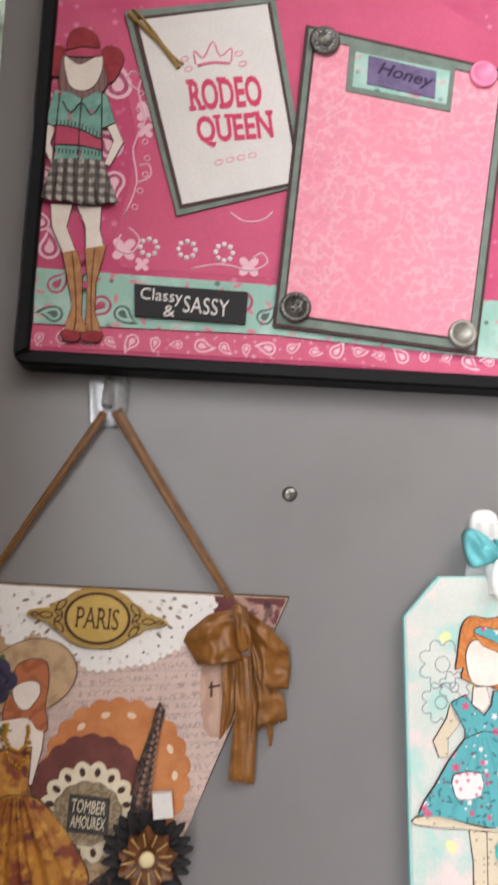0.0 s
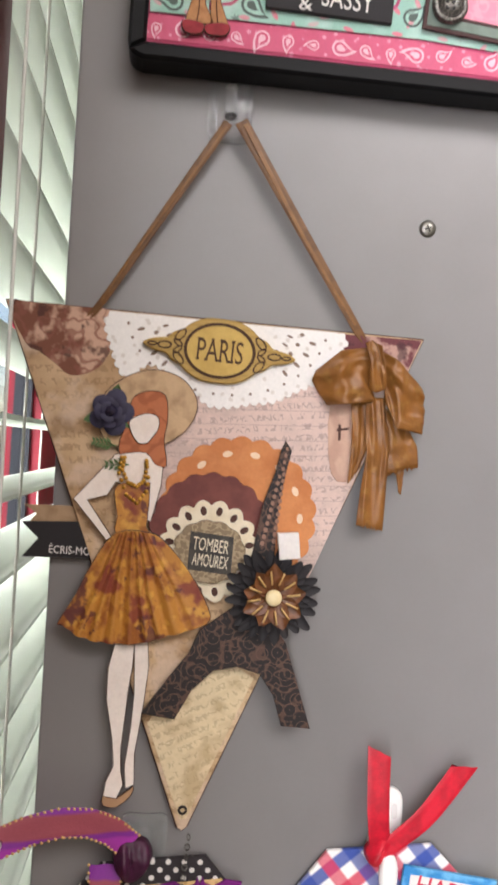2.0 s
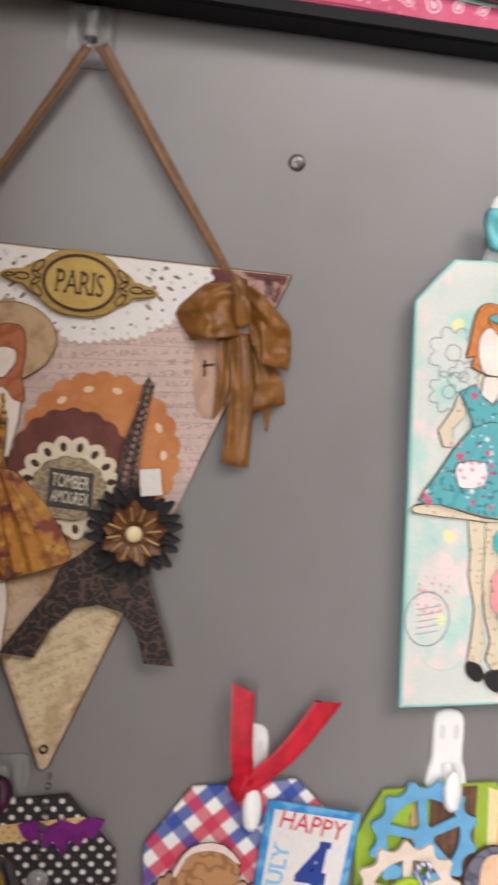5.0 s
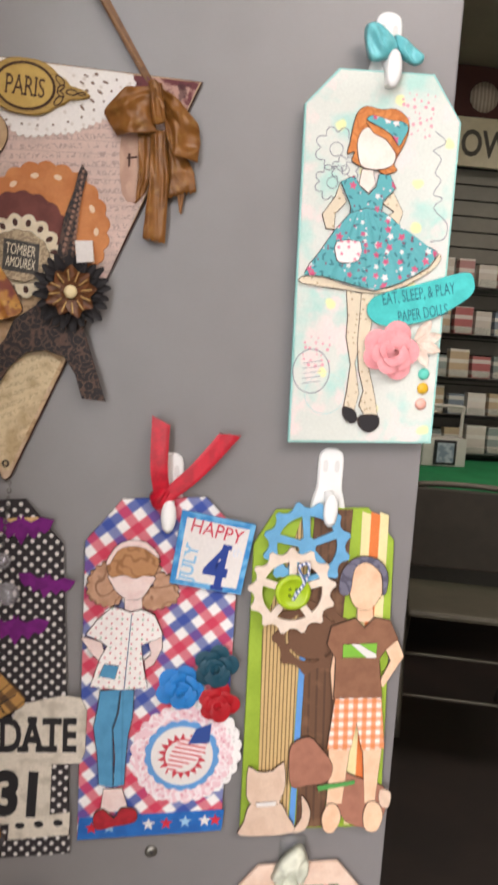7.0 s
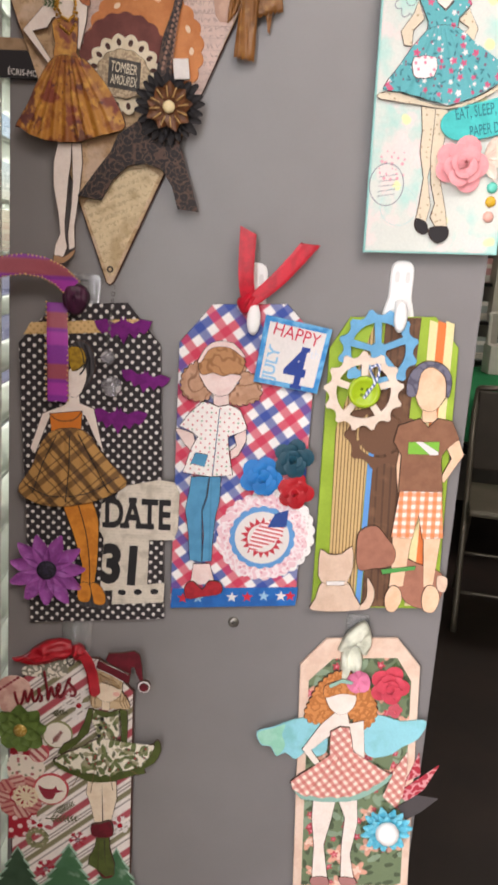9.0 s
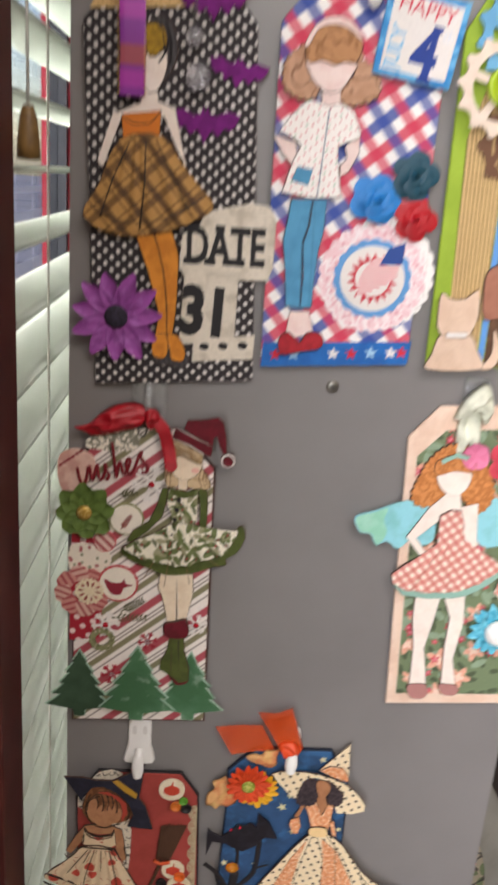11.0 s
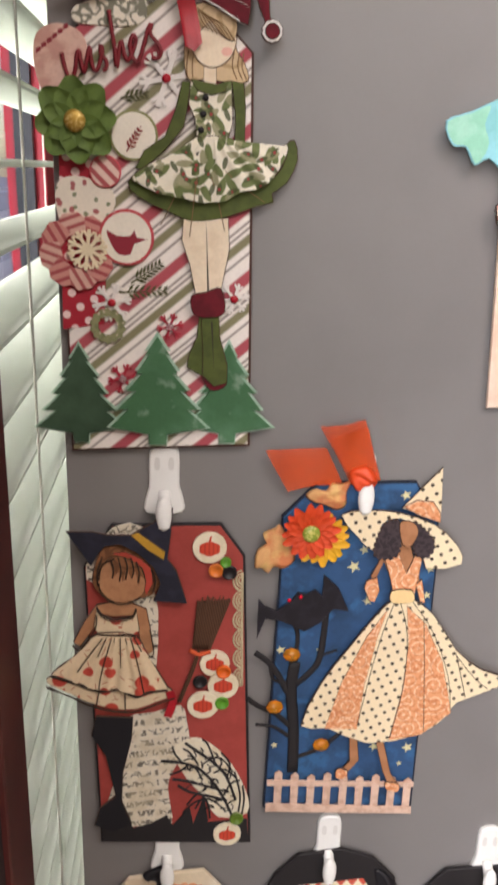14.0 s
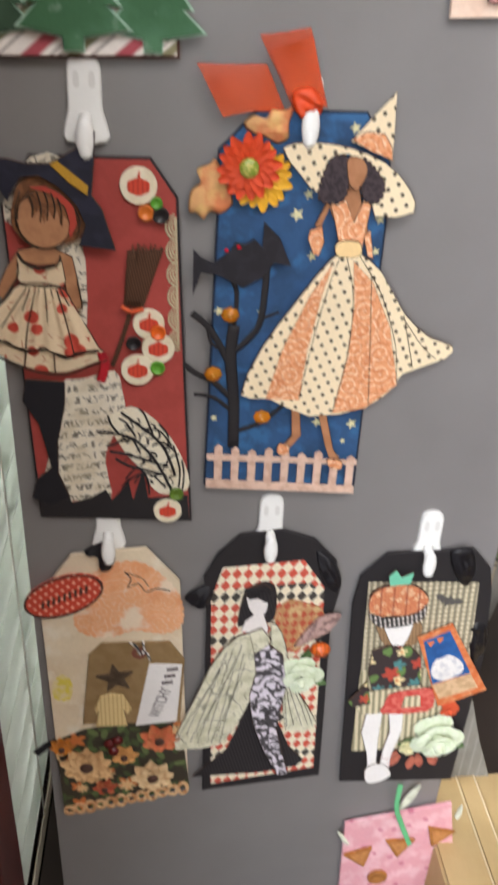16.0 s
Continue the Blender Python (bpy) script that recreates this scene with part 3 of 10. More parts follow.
def paisley(parent, u, v, d, size, turn, outer, inner):
    """A flat printed teardrop with a paler one inside it."""
    shape = [(math.cos(radians(a)), math.sin(radians(a))) for a in range(70, 320, 24)] + [(1.25, -0.25), (1.7, 0.45), (1.95, 1.1), (1.45, 0.85), (0.9, 0.85)]
    c, w = math.cos(radians(turn)), math.sin(radians(turn))
    for k, (f, mat) in enumerate(((1.0, outer), (0.74, inner), (0.42, outer))):
        cut("paisley_print", [(u + size * f * (x * c - y * w), v + size * f * (x * w + y * c)) for x, y in shape], d + 0.06 * k, d + 0.06 * (k + 1), mat, parent, soft=0.02)


def line(name, pts, d, r, mat, parent, closed=False, label=""):
    """A thin drawn or stitched line."""
    q = [(u, v, d) for u, v in pts]
    if closed:
        q.append(q[0])
    return part(name, tube(bmesh.new(), q, r, 5, 0, 3), mat, parent, label)


def sprig(parent, u0, v0, u1, v1, d, mat, name="fern_sprig", n=7, leaf=5.0):
    bm = bmesh.new()
    a, b = Vector((u0, v0)), Vector((u1, v1))
    t = (b - a).normalized()
    s = Vector((-t.y, t.x))
    sheet(bm, [tuple(a - s * 0.4), tuple(b), tuple(a + s * 0.4)], d, d + 0.5)
    for k in range(n):
        c = a + (b - a) * (0.15 + 0.8 * k / n)
        ln = leaf * (1 - 0.45 * k / n)
        for q in (-1, 1):
            e = c + t * ln * 0.8 + s * q * ln * 0.8
            m = (c + e) / 2
            sheet(bm, [tuple(c), tuple(m + t * 0.5 - s * q * 0.5), tuple(e), tuple(m - t * 0.5 + s * q * 0.5)], d, d + 0.45)
    return part(name, bm, mat, parent)


def frilled(pts, amp, step):
    """A closed outline with small scallops along it."""
    q = [Vector(p) for p in pts] + [Vector(pts[0])]
    if area2(pts) < 0:
        q.reverse()
    total = sum((b - a).length for a, b in zip(q, q[1:]))
    n = max(6, round(total / step))
    out, at, seg = [], 0.0, 0
    run = 0.0
    for k in range(n * 5):
        want = total * k / (n * 5)
        while run + (q[seg + 1] - q[seg]).length < want:
            run += (q[seg + 1] - q[seg]).length
            seg += 1
        e = (q[seg + 1] - q[seg])
        p = q[seg] + e * ((want - run) / e.length)
        e.normalize()
        w = amp * abs(math.sin(math.pi * k / 5))
        out.append((p.x + e.y * w, p.y - e.x * w))
    return out

# ---- the large structure ----
def setting(name, bm, mat, label):
    return tagged(link(name, bm, mat), label, "", "", "structure")


grey_paint = paper("827e7d", ("74706f", 0.5, "noise", 90.0, 0.4, 0.7), rough=0.36, grain=0.03, fibre=2.5, bump=0.12, worn=0.04, name="grey paint")
grey_paint.node_tree.nodes["Principled BSDF"].inputs["Specular IOR Level"].default_value = 0.85
cream_paint = paper("a89f90", ("958b7b", 0.5, "noise", 300.0, 0.4, 0.7), rough=0.6, grain=0.03, name="cream paint")
dark_red = paper("5a2420", ("3c1412", 0.6, "noise", 40.0, 0.4, 0.7), rough=0.45, grain=0.08, name="dark red paint")
red_paint = paper("b01830", ("8c1024", 0.5, "noise", 60.0, 0.4, 0.7), rough=0.5, grain=0.05, name="red paint")
floor_brown = paper("2c2019", ("1f1610", 0.7, "noise", 200.0, 0.4, 0.6), rough=0.6, grain=0.15, name="dark carpet")
white_vinyl = paper("e1e6dc", ("d3d8cd", 0.5, "noise", 60.0, 0.4, 0.7), rough=0.35, grain=0.03, bump=0.05, worn=0.04, name="white vinyl")

vt = white_vinyl.node_tree
glow = vt.nodes.new("ShaderNodeBsdfTranslucent")
glow.inputs[0].default_value = (0.83, 0.88, 0.81, 1)
blend = vt.nodes.new("ShaderNodeMixShader")
blend.inputs[0].default_value = 0.7
vt.links.new(vt.nodes["Principled BSDF"].outputs[0], blend.inputs[1])
vt.links.new(glow.outputs[0], blend.inputs[2])
vt.links.new(blend.outputs[0], vt.nodes["Material Output"].inputs[0])

panel = setting("wall_north", box(bmesh.new(), -0.170, 0.150, 0.0, 0.022, 0.0, 2.1, 0.0012), grey_paint, "grey painted end panel of a tall shelf unit with hung paper crafts")
setting("floor", box(bmesh.new(), -0.2, 4.2, -3.2, 5.2, -0.1, 0.0), floor_brown, "dark brown shop carpet")
setting("ceiling", box(bmesh.new(), -0.5, 4.2, -3.2, 5.2, 2.8, 2.9), cream_paint, "off-white shop ceiling")
setting("wall_east", box(bmesh.new(), 4.0, 4.2, -3.2, 4.6, 0.0, 2.8), cream_paint, "cream painted shop wall")
setting("wall_south", box(bmesh.new(), -0.2, 4.0, -3.2, -3.0, 0.0, 2.8), cream_paint, "cream painted shop wall")
setting("wall_back", box(bmesh.new(), -0.2, 4.0, 4.6, 4.8, 0.0, 2.8), cream_paint, "dim cream shop wall")
bm = bmesh.new()
for x0, x1, y0, y1, z0, z1 in ((-0.42, -0.202, -3.2, -2.3, 0, 2.8), (-0.42, -0.202, -2.3, -0.55, 0, 0.1), (-0.42, -0.202, -2.3, -0.55, 2.4, 2.8), (-0.42, -0.202, -0.55, -0.10, 0, 2.8),
                               (-0.42, -0.202, -0.10, 1.5, 0, 0.02), (-0.42, -0.202, -0.10, 1.5, 2.45, 2.8), (-0.42, -0.202, 1.5, 4.8, 0, 2.8)):
    box(bm, x0, x1, y0, y1, z0, z1)
setting("wall_west", bm, cream_paint, "cream shop wall with two window openings")

# ---- window with blinds beside the panel ----
casing = setting("trim", box(bmesh.new(), -0.24, -0.198, -0.07, -0.014, 0.0, 2.5, 0.003), dark_red, "dark red painted window casing")
setting("trim", box(bmesh.new(), -0.24, -0.2005, -0.10, -0.071, 0.0, 2.5, 0.002), paper("2a1418", name="near-black strip"), "dark strip beside the window casing")
setting("baseboard", box(bmesh.new(), -0.27, -0.2035, -0.016, 1.5, 0.0, 0.02), dark_red, "dark red window sill board")

win = new("window_1")
tagged(win, "tall shop window in a red frame behind open blinds", "", "", "structure")
for y0, y1, z0, z1 in ((-0.015, 0.03, 0.03, 2.45), (0.80, 1.40, 0.03, 2.45), (1.45, 1.5, 0.03, 2.45)):
    part("window_post", box(bmesh.new(), -0.36, -0.30, y0, y1, z0, z1, 0.003), red_paint, win)
for z0, z1 in ((0.03, 0.08), (2.38, 2.44)):
    part("window_rail", box(bmesh.new(), -0.355, -0.305, 0.03, 0.80, z0, z1, 0.003), red_paint, win)
    part("window_rail", box(bmesh.new(), -0.355, -0.305, 1.40, 1.45, z0, z1, 0.003), red_paint, win)
gasket = paper("20242c", rough=0.5, name="black gasket")
for y0, y1 in ((0.031, 0.045), (0.785, 0.799)):
    part("window_gasket", box(bmesh.new(), -0.345, -0.315, y0, y1, 0.08, 2.38), gasket, win)
glass = clear("window glass", (1, 1, 1), 0.0)
for y0, y1 in ((0.045, 0.785),):
    g = part("pane", box(bmesh.new(), -0.333, -0.327, y0, y1, 0.08, 2.38), glass, win)
    g.visible_shadow = False

blind = thing("venetian_blind", -0.2278, 1.25, "white faux-wood slat blind with open slats in a shop window", "blind", y=0.745)
slat_bm = bmesh.new()
ends = []
for y in (-0.755, 0.7):
    row = []
    for k in range(7):
        s = k / 6 * 2 - 1
        row.append((slat_bm.verts.new((0.025 * s, y, 0.0014 + 0.0016 * (1 - s * s))), slat_bm.verts.new((0.025 * s, y, -0.0014 + 0.0016 * (1 - s * s)))))
    ends.append(row)
for k in range(6):
    for q in (0, 1):
        slat_bm.faces.new((ends[0][k][q], ends[0][k + 1][q], ends[1][k + 1][q], ends[1][k][q])).smooth = True
    for e in ends:
        slat_bm.faces.new((e[k][0], e[k + 1][0], e[k + 1][1], e[k][1]))
for k in (0, 6):
    slat_bm.faces.new((ends[0][k][0], ends[0][k][1], ends[1][k][1], ends[1][k][0]))
first = part("slat", slat_bm, white_vinyl, blind)
rnd = random.Random(5)
PITCH = 0.0450
first.matrix_local = pose(0, 0, -1.2, 0, 0, 0)
for k in range(1, 53):
    ob = new("slat", first.data)
    ob.parent = blind
    ob.matrix_local = pose(0, 0, -1.2 + PITCH * k, rnd.uniform(-0.15, 0.15), rnd.uniform(-1.5, 1.5), 0)
part("head_rail", box(bmesh.new(), -0.03, 0.028, -0.755, 0.7, 1.145, 1.195, 0.003), white_vinyl, blind)
cord_white = paper("e0e0d6", rough=0.8, name="blind cord")
for y in (-0.65, -0.25, 0.2, 0.6):
    for x in (-0.0262, 0.0262):
        bm = bmesh.new()
        tube(bm, [(x * 1000, -1230, -y * 1000), (x * 1000, 1150, -y * 1000)], 0.9, 6)
        part("ladder_cord", bm, cord_white, blind)
    bm = bmesh.new()
    tube(bm, [(0, -1230, -y * 1000 + 8), (0, 1150, -y * 1000 + 8)], 0.8, 6)
    part("lift_cord", bm, cord_white, blind)
pull = part("pull_cord", tube(bmesh.new(), [(36, -130, 752), (34, 400, 750), (29, 1150, 745)], 0.9, 6), cord_white, blind)
bm = bmesh.new()
for k, (r, h) in enumerate(((3, 0), (5, 6), (6.5, 20), (6.8, 28), (0.5, 29))):
    row = [bm.verts.new(((36 + r * math.cos(a * math.pi / 6)) * MM, (-752 + r * math.sin(a * math.pi / 6)) * MM, (-128 - h) * MM)) for a in range(12)]
    if k:
        for a in range(12):
            bm.faces.new((prev[a], prev[(a + 1) % 12], row[(a + 1) % 12], row[a])).smooth = True
    prev = row
part("tassel", bm, paper("8a6a3a", ("5f4524", 0.6, "noise", 6.0, 0.4, 0.6), rough=0.5), pull, "turned brown wooden tassel")

# outside the window: pavement, parking ground and a pale building far off
asphalt = paper("8a8894", ("77747f", 0.6, "noise", 2500.0, 0.4, 0.6), rough=0.9, grain=0.1, fibre=30.0, name="asphalt")
setting("ground", box(bmesh.new(), -60, -0.43, -40, 60, -0.25, -0.15), asphalt, "pale grey parking ground outside")
setting("backdrop", box(bmesh.new(), -26, -25.5, -30, 60, -0.15, 5.0), paper("a9a6b8", ("8f8da0", 0.6, "noise", 3000.0, 0.4, 0.6), rough=0.9, name="far wall"), "pale lilac building across the parking ground")

# ---- the shop behind the panel ----
slat_grey = paper("8f8c80", ("7c7a70", 0.5, "noise", 300.0, 0.4, 0.6), rough=0.6, grain=0.04, name="slat wall board")
shelf_dark = paper("5c5a54", rough=0.5, name="shelf metal")
unit = thing("slat_wall_display", 1.9, 0.0, "grey slat wall display with shelves of small packets", "display shelf", y=3.95)
for k in range(24):
    part("slat_board", box(bmesh.new(), -1.5, 1.5, 0.0, 0.03, 0.30 + k * 0.083, 0.375 + k * 0.083, 0.002), slat_grey, unit)
part("backing", box(bmesh.new(), -1.5, 1.5, 0.031, 0.06, 0.0, 2.35), paper("3c3a36", name="dark groove"), unit)
part("upright", box(bmesh.new(), -0.58, -0.53, -0.30, -0.003, 0.301, 2.1, 0.004), paper("b9b4a6", rough=0.5, name="pale metal"), unit)
part("base_shelf", box(bmesh.new(), -1.5, 1.5, -0.40, 0.0, 0.05, 0.30, 0.004), shelf_dark, unit)
rnd = random.Random(11)
tones = [paper(h, ("f0ece0", 0.8, "stripe", 60.0, 0.35, 90.0, q), rough=0.5, name="packet print") for q, h in enumerate(("c0706c", "9aa69e", "dcd4c4", "84909a", "d0b894", "c8948e", "8a948c", "ece4d6"))]
for z, depth in ((0.55, 0.32), (0.76, 0.32), (0.96, 0.28), (1.155, 0.26), (1.383, 0.24), (1.633, 0.22)):
    shelf = part("shelf", box(bmesh.new(), -1.48, 1.48, -depth, -0.002, z, z + 0.018, 0.003), shelf_dark, unit)
    part("shelf_lip", box(bmesh.new(), -1.48, 1.48, -depth - 0.008, -depth, z, z + 0.055, 0.001), clear("clear lip", (0.9, 0.95, 0.95), 0.1), shelf)
    x = -1.45
    while x < 0.9:
        w = rnd.uniform(0.07, 0.11)
        h = rnd.uniform(0.10, 0.15)
        pk = thing("craft_packet", 1.9 + x + w / 2, z + 0.018, "small printed craft packet standing on a shop shelf", "packet", "packets on the shelves", y=3.95 - depth + 0.05)
        part("carton", box(bmesh.new(), -w / 2, w / 2, 0, 0.05, 0, h, 0.002), rnd.choice(tones), pk)
        part("price_label", box(bmesh.new(), -w / 2 + 0.006, w / 2 - 0.006, -0.0012, -0.0002, 0.006, 0.04), paper("e6e0d0", ("8a8478", 0.7, "script", 9.0, 0.0), name="label print"), pk)
        x += w + rnd.uniform(0.008, 0.03)

sign = thing("shop_sign", 1.95, 2.28, "cream wooden sign board with dark painted capitals", "sign", y=3.88)
part("sign_board", box(bmesh.new(), -0.52, 0.9, -0.03, 0.0, 0.0, 0.25, 0.004), paper("d8d0b4", ("c4b994", 0.6, "noise", 200.0, 0.4, 0.6), rough=0.7, name="cream board"), sign)
letter_mat = paper("5a564c", ("46433a", 0.6, "noise", 60.0, 0.4, 0.6), rough=0.8, name="sign letters")
text("lettering", "OW", -355, 118, 31, 270, 140, letter_mat, sign, bold=0.02, thick=2.0)
upper = thing("paper_rosette_display", 1.95, 2.54, "dark maroon board with pleated paper rosettes", "wall display", y=3.90)
part("panel_board", box(bmesh.new(), -0.9, 0.9, -0.02, 0.0, 0.0, 0.255, 0.003), paper("54302a", rough=0.8, name="maroon board"), upper)
for k, c in enumerate(("b8a894", "7a4a44", "8a8478")):
    bm = lathe(bmesh.new(), -380 + k * 180, 100, 20, [(75, 0), (78, 6), (20, 12), (0, 13)], 24)
    for i, v in enumerate(bm.verts):
        v.co.y += 0.006 * (i % 2)
    part("rosette", bm, paper(c, ("f0e8d8", 0.5, "stripe", 20.0, 0.4, 0.0, 0.0), name="rosette paper"), upper)

table = thing("trade_table", 1.85, 0.0, "long folding table under a bright green cloth", "table", y=3.2)
part("tabletop", box(bmesh.new(), -1.1, 1.1, -0.42, 0.42, 0.715, 0.74, 0.004), shelf_dark, table)
for x in (-0.95, 0.95):
    for y in (-0.34, 0.34):
        part("leg", box(bmesh.new(), x - 0.015, x + 0.015, y - 0.015, y + 0.015, 0.0, 0.715, 0.003), shelf_dark, table)
green = paper("0f8a50", ("0a6e3e", 0.6, "noise", 180.0, 0.35, 0.65), rough=0.75, grain=0.06, name="green cloth")
cloth_thing = thing("tablecloth", 1.85, 0.7445, "bright green cloth draped over a folding table", "tablecloth", y=3.2)
bm = bmesh.new()
N = 60
rows = []
for q, (yy, zz) in enumerate(((0.45, 0.0), (-0.45, 0.0), (-0.455, -0.04), (-0.46, -0.21))):
    row = []
    for k in range(N + 1):
        x = -1.13 + 2.26 * k / N
        w = 0.018 * math.sin(k * 1.1) * (q == 3) + 0.008 * math.sin(k * 1.1) * (q == 2)
        row.append(bm.verts.new((x, yy + w, zz)))
    rows.append(row)
for a, b in zip(rows, rows[1:]):
    for k in range(N):
        bm.faces.new((a[k], a[k + 1], b[k + 1], b[k])).smooth = True
side = [bm.verts.new((-1.14 + 0.01 * math.sin(k), 0.45 - 0.9 * k / 10, -0.21)) for k in range(11)]
top = [bm.verts.new((-1.13, 0.45 - 0.9 * k / 10, 0.0)) for k in range(11)]
for k in range(10):
    bm.faces.new((top[k], top[k + 1], side[k + 1], side[k]))
part("cloth_sheet", bm, green, cloth_thing)

holder = thing("leaflet_holder", 1.36, 0.7455, "white plastic leaflet holder standing on a green cloth", "leaflet holder", y=3.42)
holder_white = paper("d8d4c8", rough=0.45, grain=0.03, name="white plastic sheet")
part("tray", box(bmesh.new(), -0.11, 0.11, -0.06, 0.06, 0.0, 0.14, 0.006), holder_white, holder)
part("hoop", tube(bmesh.new(), [(-100, 130, -20), (-104, 260, -20), (-92, 290, -20), (92, 290, -20), (104, 260, -20), (100, 130, -20)], 9, 8), holder_white, holder)
pic = part("picture_frame", box(bmesh.new(), -0.055, 0.055, -0.075, -0.061, 0.01, 0.13, 0.003), paper("2c2a2c", rough=0.4, name="dark plastic"), holder, "dark plastic picture frame")
part("picture", box(bmesh.new(), -0.042, 0.042, -0.0775, -0.0755, 0.022, 0.118), paper("8a9aa8", ("c8d0d4", 0.8, "noise", 30.0, 0.45, 0.6), name="pale print"), pic)

metal = paper("6d685c", rough=0.4, metal=0.6, grain=0.05, name="painted steel tube")
seat_mat = paper("6e6858", ("5d5849", 0.5, "noise", 120.0, 0.4, 0.6), rough=0.5, metal=0.2, name="beige steel seat")
chair = thing("folding_chair", 1.07, 0.0, "beige steel folding chair before a cloth-covered table", "chair", y=2.2)
chair.rotation_euler.z = radians(-14)
part("seat", box(bmesh.new(), -0.20, 0.20, -0.20, 0.20, 0.425, 0.45, 0.012), seat_mat, chair)
bm = tube(bmesh.new(), [(-200, 0, 190), (-205, 450, 60), (-200, 760, -200), (-150, 810, -212), (150, 810, -212), (200, 760, -200), (205, 450, 60), (200, 0, 190)], 11, 8)
part("back_frame", bm, metal, chair)
# backrest darker than the beige seat: its shade is put into the colour
part("backrest", box(bmesh.new(), -0.195, 0.195, 0.190, 0.210, 0.50, 0.80, 0.008), paper("4c453a", ("3c362d", 0.5, "noise", 120.0, 0.4, 0.6), rough=0.55, metal=0.1, name="shaded steel back"), chair)
for x in (-190, 190):
    part("leg", tube(bmesh.new(), [(x, 0, -230), (x, 430, 100)], 10, 8), metal, chair)
for z, d in ((120, 110), (240, 30)):
    part("stretcher", tube(bmesh.new(), [(-200, z, d), (200, z, d)], 7, 8), metal, chair)

cardboard = paper("c4a878", ("b09362", 0.5, "noise", 60.0, 0.4, 0.6), rough=0.8, grain=0.06, name="cardboard")
card_edge = paper("ead9b4", ("cdb98e", 0.6, "stripe", 4.0, 0.4, 0.0, 0.0), rough=0.85, name="cut cardboard edge")
carton = thing("cardboard_box", 0.30, 0.0, "opened brown cardboard carton with a grey flap standing up", "box", y=-0.04)
part("body", box(bmesh.new(), -0.145, 0.145, -0.12, 0.105, 0.0, 0.095, 0.002), cardboard, carton)
for x0, x1, z, tilt in ((-0.143, -0.106, 0.0955, 0), (-0.104, -0.089, 0.0965, 0), (-0.087, 0.143, 0.0955, 0)):
    fl = part("flap", box(bmesh.new(), x0, x1, -0.118, 0.103, z, z + 0.004, 0.001), cardboard, carton)
    part("cut_edge", box(bmesh.new(), x1 - 0.0005, x1 + 0.0008, -0.118, 0.103, z, z + 0.0052), card_edge, fl)
bm = bmesh.new()
sheet(bm, [(-120, 96), (-119, 150), (-113, 199), (-108, 202), (-92, 150), (-72, 96)], 0, 3.5, 0, 0.8)
for v in bm.verts:
    v.co.y += 0.104
part("standing_flap", bm, paper("8d8b84", ("7b7972", 0.6, "noise", 30.0, 0.4, 0.6), ("a5a39b", 0.5, "stripe", 9.0, 0.2, 0.0, 0.0), rough=0.7, name="grey board"), carton, "grey board flap")

# grey bag with floral lining on the floor behind the panel
tote = thing("tote_bag", 0.25, 0.0, "sagging grey cloth tote bag with a floral front", "bag", y=0.36)
profile = ((0.055, 0.0), (0.095, 0.03), (0.108, 0.12), (0.104, 0.24), (0.084, 0.33), (0.05, 0.39), (0.016, 0.425), (0.004, 0.43))
bm = bmesh.new()
rows = []
for rad, z in profile:
    rows.append([bm.verts.new((rad * (1 + 0.05 * math.sin(3 * a + z * 9)) * math.cos(a), 0.45 * rad * math.sin(a), z)) for a in [2 * math.pi * k / 28 for k in range(28)]])
for a, b in zip(rows, rows[1:]):
    for k in range(28):
        bm.faces.new((a[k], a[(k + 1) % 28], b[(k + 1) % 28], b[k])).smooth = True
bm.faces.new(rows[0])
bm.faces.new(rows[-1])
part("bag_body", bm, paper("8f8c84", ("7d7a73", 0.6, "noise", 40.0, 0.4, 0.6), rough=0.8, name="grey cloth"), tote, smooth=True)
bm = bmesh.new()
sheet(bm, rounded([(-60, 30), (-62, 200), (-20, 330), (18, 350), (52, 280), (60, 160), (40, 30)], 4), 52, 55, 0, 1.0)
part("floral_front", bm, paper("9a8f7c", ("5a6a46", 0.9, "leaves", 22.0, 10.0, 4.5, 0.7), ("c86a68", 0.95, "florets", 30.0, 11.0, 0.7, 5), ("2a2624", 0.9, "veins", 30.0, 0.03), name="floral cloth"), tote, "floral printed front panel")

# ---- things on the panel ----
def board(name, pts, label, mat, category="paper tag", group="hanging paper tags", d0=3.0, d1=5.5):
    ob = thing(name, X0, Z0, label, category, group)
    cut("board", pts, d0, d1, mat, ob, soft=0.5)
    return ob


